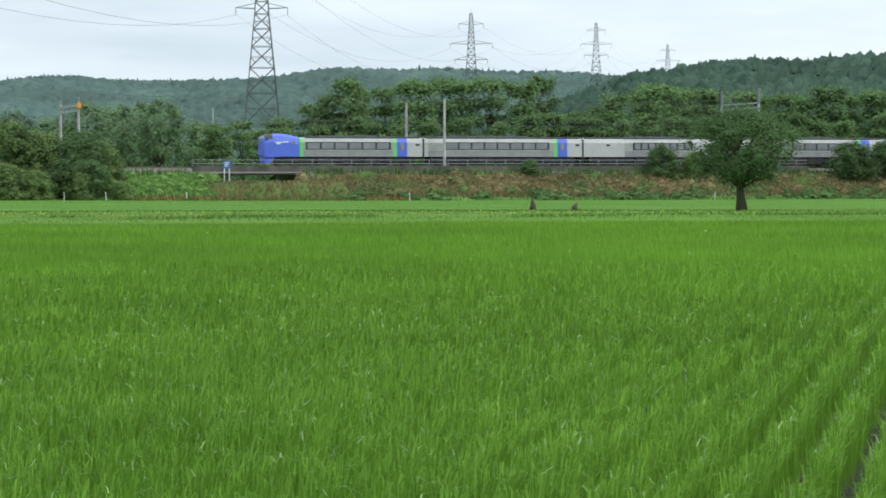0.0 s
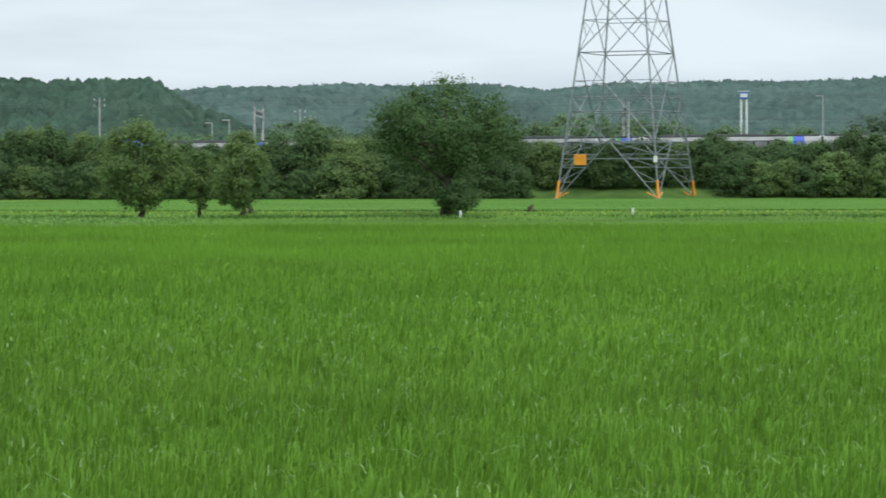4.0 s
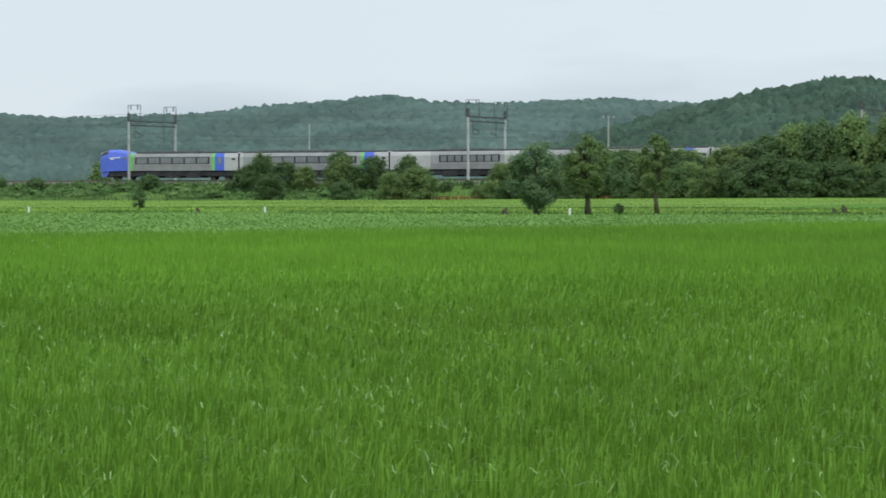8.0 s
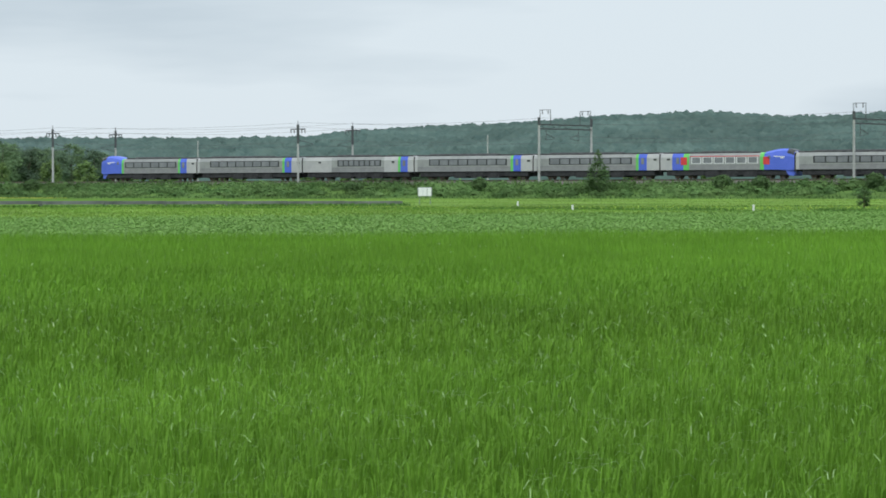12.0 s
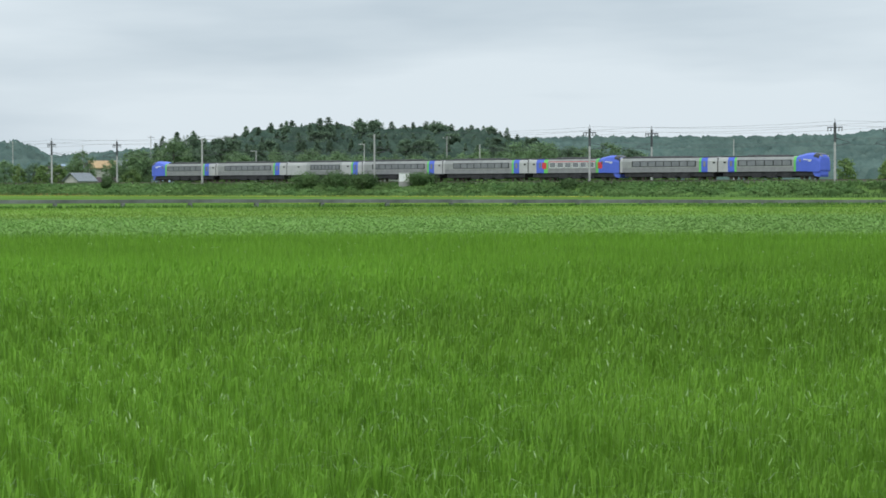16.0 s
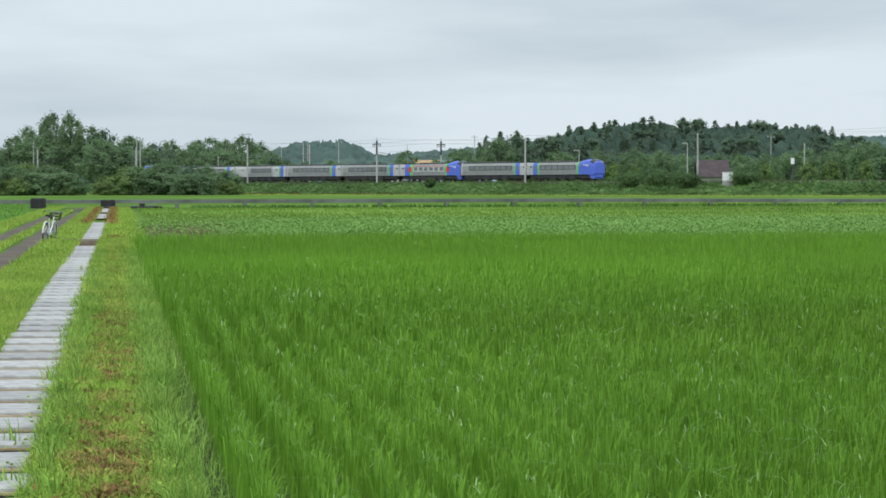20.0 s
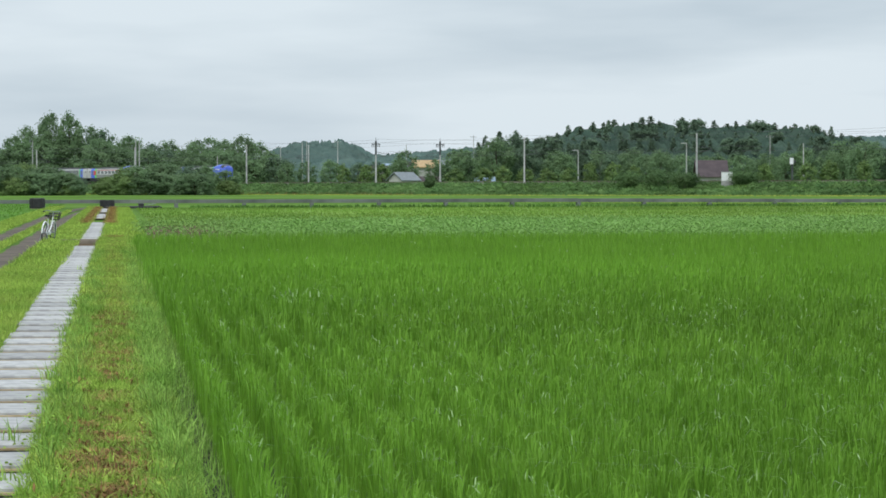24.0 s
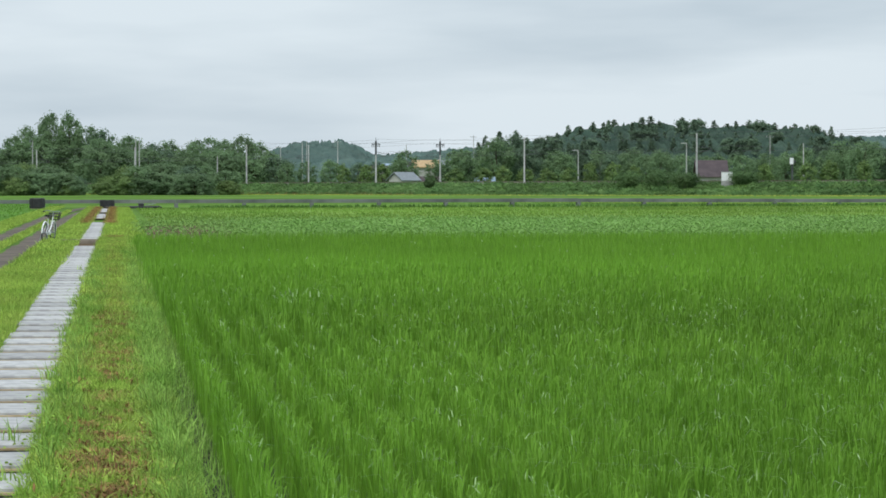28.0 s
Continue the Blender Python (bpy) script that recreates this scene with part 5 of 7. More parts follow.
def potatoes():
    """Leafy rows of potato plants in the strip beyond the paddy."""
    rng = np.random.default_rng(41)
    a, b = np.meshgrid(np.arange(73.5, 126, 0.78), np.arange(0.9, 118, 0.45), indexing="ij")
    a, b = a.ravel(), b.ravel()
    p = to_plan(a, b) + rng.normal(0, 0.05, (len(a), 2))
    k = (a > np.interp(b, (0, 10, 50, 70), (82, 83, 74, 73))) & (p[:, 1] < np.interp(p[:, 0], (-90, -40), (143, 127))) & (rng.random(len(a)) < np.clip(0.12 + b * 0.09, 0, 0.97))
    p = p[k]
    n = 24
    c = np.repeat(p, n, 0)
    d = rng.normal(0, 1, (len(c), 3))
    d[:, 2] = np.abs(d[:, 2])
    d /= np.linalg.norm(d, axis=1)[:, None]
    size = np.repeat(rng.uniform(0.75, 1.2, len(p)), n)
    c3 = np.concatenate([c, np.full((len(c), 1), 0.12)], 1) + d * np.array((0.3, 0.3, 0.32)) * size[:, None]
    nrm = d + rng.normal(0, 0.35, d.shape) + np.array((0, 0, 0.5))
    nrm /= np.linalg.norm(nrm, axis=1)[:, None]
    u = np.cross(nrm, rng.normal(0, 1, d.shape))
    u /= np.linalg.norm(u, axis=1)[:, None]
    w = np.cross(nrm, u)
    s = rng.uniform(0.035, 0.062, len(c))[:, None]
    v = np.stack([c3 - u * s, c3 + w * s * 1.1, c3 + u * s], 1).reshape(-1, 3)
    tagged(new("potato_plants", fast_mesh("potato_plants", v, np.arange(len(v)).reshape(-1, 3), M_POTATO)), "leafy potato plants in rows beside the paddy", "potato plants", kind="stuff")


potatoes()
sheet("field_soil", "bare reddish soil at the end of the potato rows", [grid(84, 1.0), grid(84, 4.2), grid(125, 4.6), grid(125, 1.2)], 0.03, M_SOIL, (20, 6), "soil")


rng_d = np.random.default_rng(33)
soil_a = rng_d.uniform(126, 222, 5200)
soil_b = rng_d.choice([-1.42, -0.3], 5200) + rng_d.normal(0, 0.13, 5200)
grow("ditch_dry_weeds", "reddish dry weeds beside the far slabs", "weeds", to_plan(soil_a, soil_b), 0.2, 0.05, 1.2, M_DRYGRASS, rng_d, lift=0.05)


# ---- levee: a strip of rough weeds and bare soil along the old field edge ----
def levee():
    rng = np.random.default_rng(52)
    n = 34000
    x = rng.uniform(-160, 150, n)
    y = levee_y(x) + rng.normal(2, 2.4, n)
    clump = np.array([noise.noise(Vector((a * 0.13, b * 0.2, 0))) for a, b in zip(x, y)])
    k = clump > 0.02
    grow("levee_weeds", "rough dark weeds along the field levee", "weeds", np.stack([x, y], 1)[k], 0.24, 0.06, 0.9, M_LEVEE, rng)
    x = rng.uniform(-240, 160, 5000)
    grow("ridge_weeds", "thin dark line of weeds at the terrace paddy's edge", "weeds", np.stack([x, levee_y(x) + rng.normal(13.5, 0.5, 5000)], 1), 0.13, 0.08, 0.5, M_LEVEE, rng)
    n = 15000
    x = rng.uniform(-236, 160, n)
    p = np.stack([x, levee_y(x) + rng.uniform(5, 12, n)], 1)
    grow("ridge_grass", "pale yellowish mown grass along the top of the levee", "grass", p, 0.13, 0.08, 0.8, M_GRASS, rng)
    n = 16000
    x = rng.uniform(-236, 160, n)
    p = np.stack([x, levee_y(x) + rng.uniform(-14, 14, n)], 1)
    grow("levee_grass", "short grass on the field levee", "grass", p, 0.09, 0.08, 0.8, M_UPPER, rng)
    soil = Shape()
    x = -60.0
    while x < 150:
        w = rng.uniform(4, 12)
        if rng.random() < 0.35:
            y0 = float(levee_y(x)) + 4.5 + rng.uniform(-0.5, 0.6)
            z0, z1 = float(land(x, y0)), float(land(x, y0 + 1.4))
            soil.add([(x, y0, z0 + 0.05), (x + w, y0 + 0.2, z0 + 0.05), (x + w - 1, y0 + 1.4, z1 + 0.02), (x + 1.2, y0 + 1.3, z1 + 0.02)], [(0, 1, 2, 3)])
        x += w
    tagged(new("levee_soil", soil.mesh("levee_soil", M_SOIL)), "bare brown soil patches on the levee face", "soil", kind="stuff")


levee()


def stump(a, r, h, sd):
    """A broken stump with roots, leaning."""
    rng = np.random.default_rng(sd)
    s = Shape()
    s.tube([(0, 0, -0.1), (0.05, 0, h * 0.5), (-0.12, 0.05, h)], [0.24, 0.17, 0.05], 7)
    for k in range(3):
        ang = rng.uniform(0, 6.28)
        s.tube([(0, 0, h * 0.2), (math.cos(ang) * 0.35, math.sin(ang) * 0.35, 0.02)], [0.1, 0.04], 5)
    t = thing("tree_stump", "broken dark tree stump on the weedy levee", "stump")
    part("wood", s, M_BARK, t, smooth=True)
    return place(t, a, r, rng.uniform(0, 360))


for k, (a, r, h) in enumerate(((-20.25, 178, 0.75), (-21.12, 177, 0.5), (19.95, 172, 0.45), (13.0, 172, 0.5), (13.2, 171.5, 0.35), (5.0, 165, 0.4), (26.3, 186, 0.35), (-0.8, 165, 0.4))):
    stump(a, r, h, 200 + k)


def marker(a, r, h=0.32, lift=None):
    """A white plastic boundary marker: a stub with a cap."""
    t = thing("boundary_marker", "small white plastic boundary marker in the grass", "marker", group="field boundary markers")
    part("stub", Shape().tube([(0, 0, -0.05), (0, 0, h)], 0.07, 8), M_WHITE, t)
    part("cap", Shape().tube([(0, 0, h), (0, 0, h + 0.05)], [0.085, 0.07], 8), M_WHITE, t)
    return place(t, a, r, 0, lift)


for a, r in ((29.75, 196), (24.92, 186), (18.62, 167), (33.47, 198), (0.66, 154), (-2.9, 160), (34.6, 235)):
    marker(a, r, 0.36)


def stake(x, y, h):
    t = thing("field_stake", "thin pale stake at the edge of the terrace paddy", "stake", group="stakes at the field edge")
    part("rod", Shape().tube([(0, 0, -0.1), (0, 0, h)], 0.045, 6), M_WHITE, t)
    part("tip", Shape().tube([(0, 0, h), (0, 0, h + 0.06)], [0.05, 0.02], 6), M_WHITE, t)
    t.matrix_basis = pose(x, y, float(land(x, y)), 0, 0, 0)


for a in (-11.45, -13.1, -17.7, -24.0, -10.6):
    stake(312.5 * math.tan(radians(-a)), 312.5, 0.95)


# ---- weeds on the railway bank ----
def bank_weeds():
    rng = np.random.default_rng(61)

    def points(x0, x1, dy0, dy1, n):
        x, dy = rng.uniform(x0, x1, n), rng.uniform(dy0, dy1, n)
        z = np.array([bank_z(a, b) for a, b in zip(x, dy)]) - 0.1
        return np.stack([x, TRACK_Y - dy], 1), z

    def plant(name, label, spans, height, width, mat, lean=0.5):
        ps, zs = [], []
        for s in spans:
            p, z = points(*s)
            ps.append(p), zs.append(z)
        grow(name, label, "weeds", np.concatenate(ps), height, width, lean, mat, rng, lift=np.concatenate(zs))

    def tufts(name, label, spans, size, mat, seed):
        """Bushy weed clumps on the bank."""
        r2 = np.random.default_rng(seed)
        ps, zs = [], []
        for q in spans:
            p, z = points(*q)
            ps.append(p), zs.append(z)
        p, z = np.concatenate(ps), np.concatenate(zs)
        rad = size * r2.uniform(0.6, 1.5, len(p))
        v, f = scatter(r2, [crown(r2, 1, 85, 0, 0.22) for _ in range(5)], np.concatenate([p, z[:, None]], 1), rad, rad * r2.uniform(0.6, 1.0, len(p)))
        tagged(new(name, fast_mesh(name, v, f, mat)), label, "weeds", kind="stuff")

    tufts("bank_clumps", "bushy green weed clumps on the railway bank", [(-600, -125, 5, 15, 1700), (88, 240, 13, 17.5, 260)], 0.8, M_WEED, 5)
    tufts("bank_brown_clumps", "bushy brown-tipped weed clumps below the viaduct", [(89, 240, 6.3, 14.5, 620)], 0.7, M_BROWNWEED, 6)
    tufts("berm_clumps", "low green plants on the berm by the underpass", [(62, 79, 5, 15, 130)], 0.55, M_POTATO, 7)
    plant("bank_weeds", "tall green weeds covering the railway bank", [(-640, -125, 4.5, 18, 30000), (-125, 60, 5, 12, 3000), (60, 260, 12.5, 18, 5000)], 0.5, 0.22, M_WEED)
    plant("shoulder_weeds", "weeds reaching up to the track along the bank shoulder", [(-640, -230, 3.0, 6.0, 7000), (-230, 76, 3.1, 6.0, 5000), (90, 240, 4.9, 6.0, 2500)], 1.0, 0.28, M_WEED)
    tufts("shoulder_clumps", "low bushy weeds beside the track", [(-600, 76, 3.4, 5.2, 620)], 0.55, M_WEED, 9)
    plant("bank_light_grass", "fresh light green grass on the railway bank", [(56, 79, 4.6, 15, 5200), (-560, -270, 5, 9, 6000), (-128, -100, 8, 15, 1600)], 0.5, 0.16, M_POTATO)
    plant("bank_seed_weeds", "brown-tipped tall seeding weeds below the viaduct", [(89, 260, 6.0, 15.5, 40000)], 0.65, 0.13, M_BROWNWEED, 0.9)
    plant("high_shoulder_weeds", "taller weeds along the western bank shoulder", [(-640, -250, 2.9, 5.0, 5000)], 1.0, 0.24, M_WEED)
    plant("bank_foot_grass", "yellow mown strip at the foot of the bank", [(-640, -300, 17.5, 22, 6000)], 0.28, 0.3, M_YELLOWGRASS)
    plant("bank_dry_weeds", "dry reddish weeds at the foot of the bank", [(66, 100, 15.5, 17.5, 1500), (-128, -96, 15.5, 17, 900), (-520, -440, 15, 17, 500)], 0.5, 0.14, M_DRYGRASS)


bank_weeds()


# ---- verge, ditch and farm track ----
def verge():
    rng = np.random.default_rng(71)

    def strip(a0, a1, b0, b1, n):
        return to_plan(rng.uniform(a0, a1, n), rng.uniform(b0, b1, n))

    turf = Shape()
    rows = []
    for a in np.concatenate([np.arange(-12, 60, 1.5), np.arange(60, 240, 6)]):
        rows.append([(*grid(a, b), z + rng.normal(0, 0.012)) for b, z in ((-0.52, 0.02), (-0.3, 0.07), (0.0, 0.09), (0.24, 0.08), (0.4, 0.02), (0.5, -0.06))])
    n = 6
    v = [p for r in rows for p in r]
    f = [(i * n + k, i * n + k + 1, (i + 1) * n + k + 1, (i + 1) * n + k) for i in range(len(rows) - 1) for k in range(n - 1)]
    tagged(new("verge_turf", turf.add(v, f).mesh("verge_turf", M_GRASS, True)), "grassy bund between ditch and paddy", "verge", kind="structure")
    near = np.concatenate([strip(-10, 11, -0.56, 0.44, 9000), strip(11, 36, -0.56, 0.44, 40000), strip(26, 60, -2.36, -1.2, 25000)])
    far = np.concatenate([strip(36, 90, -0.55, 0.5, 36000), strip(90, 235, -0.55, 1.0, 17000), strip(60, 235, -2.32, -1.15, 28000), strip(60, 240, -5.6, -4.4, 14000), strip(60, 200, -3.5, -3.16, 5000)])
    grow("verge_grass", "trimmed yellow-green grass along the ditch", "grass", near, 0.13, 0.008, 0.9, M_GRASS, rng, lift=0.05, near=True)
    grow("far_verge_grass", "trimmed grass further along the ditch and track", "grass", far, 0.15, 0.035, 0.9, M_GRASS, rng, lift=0.05)
    # taller pale grass hanging over the paddy's edge
    edge = np.concatenate([strip(11, 60, 0.26, 0.46, 6400), strip(11, 60, 0.4, 0.62, 2600), strip(60, 90, 0.3, 0.5, 1800)])
    grow("edge_grass", "longer pale grass overhanging the paddy edge", "grass", edge, 0.2, 0.007, 1.1, M_EDGE_GRASS, rng, lift=0.03, near=True)
    # clumps of longer grass along both sides of the bund
    ca, cb = rng.uniform(11, 70, 300), np.where(rng.random(300) < 0.65, rng.normal(0.31, 0.09, 300), rng.normal(-0.42, 0.08, 300))
    a, b = np.repeat(ca, 24) + rng.normal(0, 0.05, 300 * 24), np.repeat(cb, 24) + rng.normal(0, 0.035, 300 * 24)
    grow("verge_tufts", "clumps of longer pale grass along the bund", "grass", to_plan(a, b), 0.24, 0.008, 0.9, M_EDGE_GRASS, rng, lift=0.05, near=True)
    ca, cb = rng.uniform(11, 60, 620), rng.normal(-0.05, 0.22, 620)
    a, b = np.repeat(ca, 16) + rng.normal(0, 0.04, 9920), np.repeat(cb, 16) + rng.normal(0, 0.03, 9920)
    grow("verge_sprigs", "fresh yellow-green sprigs on the bund", "grass", to_plan(a, b), 0.16, 0.011, 1.0, M_GRASS, rng, lift=0.06, near=True)
    # dry mown patches in the middle of the bund
    a, b = rng.uniform(9, 95, 60000), rng.normal(-0.07, 0.125, 60000)
    k = np.array([noise.noise(Vector((q * 1.9, w * 6.5, 4.0))) + 0.4 * noise.noise(Vector((q * 0.21, 1.0, 9.0))) for q, w in zip(a, b)]) > 0.06
    grow("dry_clippings", "dry brown clippings on the grassy bund", "clippings", to_plan(a, b)[k], 0.05, 0.014, 3.0, M_DRYGRASS, rng, lift=0.125, near=True)
    # clover-like leaf specks
    a, b = rng.uniform(9, 60, 16000), rng.choice([-0.42, 0.18], 16000) + rng.normal(0, 0.12, 16000)
    c = np.concatenate([to_plan(a, b), rng.uniform(0.06, 0.17, (16000, 1))], 1)
    d = rng.normal(0, 1, (16000, 3)) * np.array((0.6, 0.6, 0.3)) + np.array((0, 0, 1))
    d /= np.linalg.norm(d, axis=1)[:, None]
    u = np.cross(d, rng.normal(0, 1, d.shape))
    u /= np.linalg.norm(u, axis=1)[:, None]
    w = np.cross(d, u)
    s = rng.uniform(0.006, 0.015, 16000)[:, None]
    v = np.stack([c - u * s, c - w * s, c + u * s, c + w * s], 1).reshape(-1, 3)
    tagged(new("verge_clover", fast_mesh("verge_clover", v, np.arange(len(v)).reshape(-1, 4), M_GRASS)), "small clover leaves in the verge", "weeds", kind="stuff")


verge()
GRID_M = Matrix.Translation((0, 0, 0)) @ Matrix(((E1[0], E2[0], 0, 0), (E1[1], E2[1], 0, 0), (0, 0, 1, 0), (0, 0, 0, 1)))


def ditch_cover():
    """Slabs laid over the ditch: every second one lies on top of its neighbours and shows an ochre edge."""
    rng = random.Random(5)
    c = thing("ditch_cover", "row of weathered pale slabs covering the irrigation ditch", "ditch cover", at=Matrix(((E1[0], -E2[0], 0, 0), (E1[1], -E2[1], 0, 0), (0, 0, 1, 0), (0, 0, 0, 1))))
    part("ditch_wall", Shape().box(-10, 80, 0.48, 0.53, -0.1, 0.03).box(-10, 80, 1.2, 1.26, -0.1, 0.03).box(87, 232, 0.48, 0.53, -0.1, 0.03).box(87, 232, 1.2, 1.26, -0.1, 0.03), M_CONCRETE, c)
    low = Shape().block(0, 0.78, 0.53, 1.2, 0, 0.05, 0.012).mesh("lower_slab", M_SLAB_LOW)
    up = Shape().block(0, 0.74, 0.51, 1.22, 0, 0.055, 0.014).mesh("upper_slab", M_SLAB)
    edge = Shape().block(0, 0.02, 0.52, 1.21, 0, 0.02, 0.004).mesh("slab_edge", M_SLAB_EDGE)
    spans = [(-9.69, 79.0), (88.0, 131.0), (150.0, 172.0), (186.0, 214.0)]
    for a0, a1 in spans:
        a = a0
        while a < a1:
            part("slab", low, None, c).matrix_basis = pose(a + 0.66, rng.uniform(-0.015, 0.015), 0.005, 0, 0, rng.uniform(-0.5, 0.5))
            u = part("slab", up, None, c)
            tilt = rng.uniform(-0.25, 0.25)
            u.matrix_basis = pose(a + rng.uniform(-0.03, 0.03), rng.uniform(-0.03, 0.03), 0.062, 0, tilt, rng.uniform(-0.9, 0.9))
            e = part("slab_edge", edge, None, u, "ochre slab edge")
            e.matrix_basis = pose(-0.021, 0, 0.004)
            a += 1.335
    part("head_board", Shape().block(87.1, 87.25, 0.1, 1.75, 0.0, 0.16, 0.015), M_WOOD, c, "weathered dark board across the ditch")
    part("sluice_floor", Shape().block(79.1, 87.0, 0.57, 1.27, -0.01, 0.012, 0.004), M_SOIL, c)
    part("sluice_gate", Shape().block(86.6, 86.66, 0.6, 1.25, 0.013, 0.13, 0.01), M_WOOD, c)


ditch_cover()


def rut(name, b0, b1, a0, a1, bend=0.0):
    v, f = [], []
    rng = random.Random(int(b0 * 10))
    a = a0
    while a <= a1:
        sway = bend * max(0, (a - 150)) ** 2 * 0.0004
        v += [(*grid(a, b0 + sway + rng.uniform(-0.08, 0.08)), 0.012), (*grid(a, b1 + sway + rng.uniform(-0.08, 0.08)), 0.012)]
        a += 2.0
    f = [(2 * i, 2 * i + 1, 2 * i + 3, 2 * i + 2) for i in range(len(v) // 2 - 1)]
    tagged(new(name, Shape().add(v, f).mesh(name, M_ROAD)), "bare earth wheel rut of the farm track", "farm track", kind="structure")


rut("farm_track_rut_near", -3.1, -2.36, 20, 250, 0.5)
rut("farm_track_rut_far", -4.35, -3.55, 20, 250, 0.5)


# ---- bicycle beside the farm track ----
def bicycle(at):
    b = thing("bicycle", "white city bicycle with a black front basket standing on the track", "bicycle", at=at)
    for x in (-0.55, 0.55):
        w = part("wheel", Shape().ring((x, 0, 0.33), (0, 1, 0), 0.315, 0.022), M_RUBBER, b)
        part("rim", Shape().ring((x, 0, 0.33), (0, 1, 0), 0.292, 0.012), M_STEEL, w)
        sp = Shape()
        for k in range(14):
            a = 2 * math.pi * k / 14
            sp.tube([(x, 0.02 * (-1) ** k, 0.33), (x + 0.285 * math.cos(a), 0, 0.33 + 0.285 * math.sin(a))], 0.002, 3)
        part("spokes", sp, M_STEEL, w)
        part("hub", Shape().tube([(x, -0.05, 0.33), (x, 0.05, 0.33)], 0.025, 8), M_STEEL, w)
        mg = []
        for k in range(9):
            a = radians(15 + 165 * k / 8) if x < 0 else radians(5 + 130 * k / 8)
            mg.append((x + 0.36 * math.cos(a), 0, 0.33 + 0.36 * math.sin(a)))
        part("mudguard", Shape().tube(mg, 0.024, 6), M_WHITE, b)
    fr = Shape()
    fr.tube([(0.4, 0, 0.82), (0.3, 0, 0.55), (0.05, 0, 0.35), (-0.1, 0, 0.3)], 0.022, 8)
    fr.tube([(-0.1, 0, 0.3), (-0.22, 0, 0.78)], 0.018, 8)
    for y in (-0.05, 0.05):
        fr.tube([(-0.1, y * 0.6, 0.3), (-0.55, y, 0.33)], 0.011, 6)
        fr.tube([(-0.18, y * 0.6, 0.62), (-0.55, y, 0.33)], 0.009, 6)
    part("frame", fr, M_WHITE, b, "white frame")
    fk = Shape()
    for y in (-0.05, 0.05):
        fk.tube([(0.4, y, 0.7), (0.46, y, 0.5), (0.55, y, 0.33)], 0.013, 6)
    part("fork", fk, M_WHITE, b)
    part("handlebar", Shape().tube([(0.18, -0.27, 0.98), (0.34, -0.2, 1.02), (0.38, 0, 1.0), (0.34, 0.2, 1.02), (0.18, 0.27, 0.98)], 0.012, 6).tube([(0.4, 0, 0.8), (0.38, 0, 1.0)], 0.014, 6), M_STEEL, b)
    for y in (-0.27, 0.27):
        part("grip", Shape().tube([(0.26, y * 0.9, 0.995), (0.14, y * 1.02, 0.97)], 0.018, 6), M_RUBBER, b)
    part("saddle", Shape().loft([[(-0.36, -0.09, 0.84), (-0.36, 0.09, 0.84), (-0.36, 0.07, 0.9), (-0.36, -0.07, 0.9)], [(-0.22, -0.07, 0.84), (-0.22, 0.07, 0.84), (-0.22, 0.05, 0.89), (-0.22, -0.05, 0.89)],
                                 [(-0.08, -0.02, 0.84), (-0.08, 0.02, 0.84), (-0.08, 0.015, 0.88), (-0.08, -0.015, 0.88)]]).tube([(-0.22, 0, 0.76), (-0.24, 0, 0.85)], 0.012, 6), M_RUBBER, b)
    bk = Shape()
    for z, s in ((0.74, 0.13), (0.84, 0.15), (0.94, 0.17)):
        q = [(0.62 - s, -s, z), (0.62 + s, -s, z), (0.62 + s, s, z), (0.62 - s, s, z), (0.62 - s, -s, z)]
        bk.tube(q, 0.012, 4)
    for k in range(16):
        a = 2 * math.pi * k / 16
        cx, cy = max(-1, min(1, 1.35 * math.cos(a))), max(-1, min(1, 1.35 * math.sin(a)))
        bk.tube([(0.62 + cx * 0.13, cy * 0.13, 0.74), (0.62 + cx * 0.17, cy * 0.17, 0.94)], 0.008, 4)
    bk.block(0.49, 0.75, -0.13, 0.13, 0.735, 0.75, 0.004)
    part("basket", bk, M_BLACK, b, "black wire basket")
    part("chain_guard", Shape().block(-0.45, 0.02, -0.075, -0.055, 0.27, 0.37, 0.008), M_WHITE, b)
    part("stand", Shape().tube([(-0.5, 0.1, 0.33), (-0.62, 0.14, 0.0)], 0.01, 5).tube([(-0.5, -0.1, 0.33), (-0.62, -0.14, 0.0)], 0.01, 5), M_STEEL, b)
    part("pedal", Shape().block(-0.06, 0.04, -0.19, -0.1, 0.18, 0.205, 0.006), M_RUBBER, b)
    part("headlamp", Shape().tube([(0.52, 0, 0.68), (0.6, 0, 0.68)], [0.025, 0.035], 8), M_PALE_BODY, b)
    return b


bicycle(pose(*polar(61.97, 89), 0.012, 5, 0, 138))


def bale(a, r, w, h, turn, label):
    t = thing("black_bale", label, "bale", group="black-wrapped stacks by the flume")
    part("wrap", Shape().block(-w / 2, w / 2, -0.5, 0.5, 0.0, h, 0.07), M_BLACK, t)
    for k in (-0.28, 0.28):
        part("strap", Shape().block(k * w - 0.04, k * w + 0.04, -0.515, 0.515, 0.0, h + 0.012, 0.012), M_RUBBER, t)
    part("pallet", Shape().block(-w / 2 - 0.04, w / 2 + 0.04, -0.54, 0.54, -0.06, -0.002, 0.01), M_WOOD, t)
    return place(t, a, r, turn, 0.06)


bale(62.18, 224, 1.22, 0.82, 60, "black-wrapped square stack beside the farm track")
bale(60.76, 228, 1.2, 0.66, 60, "black-wrapped low stack at the end of the ditch")


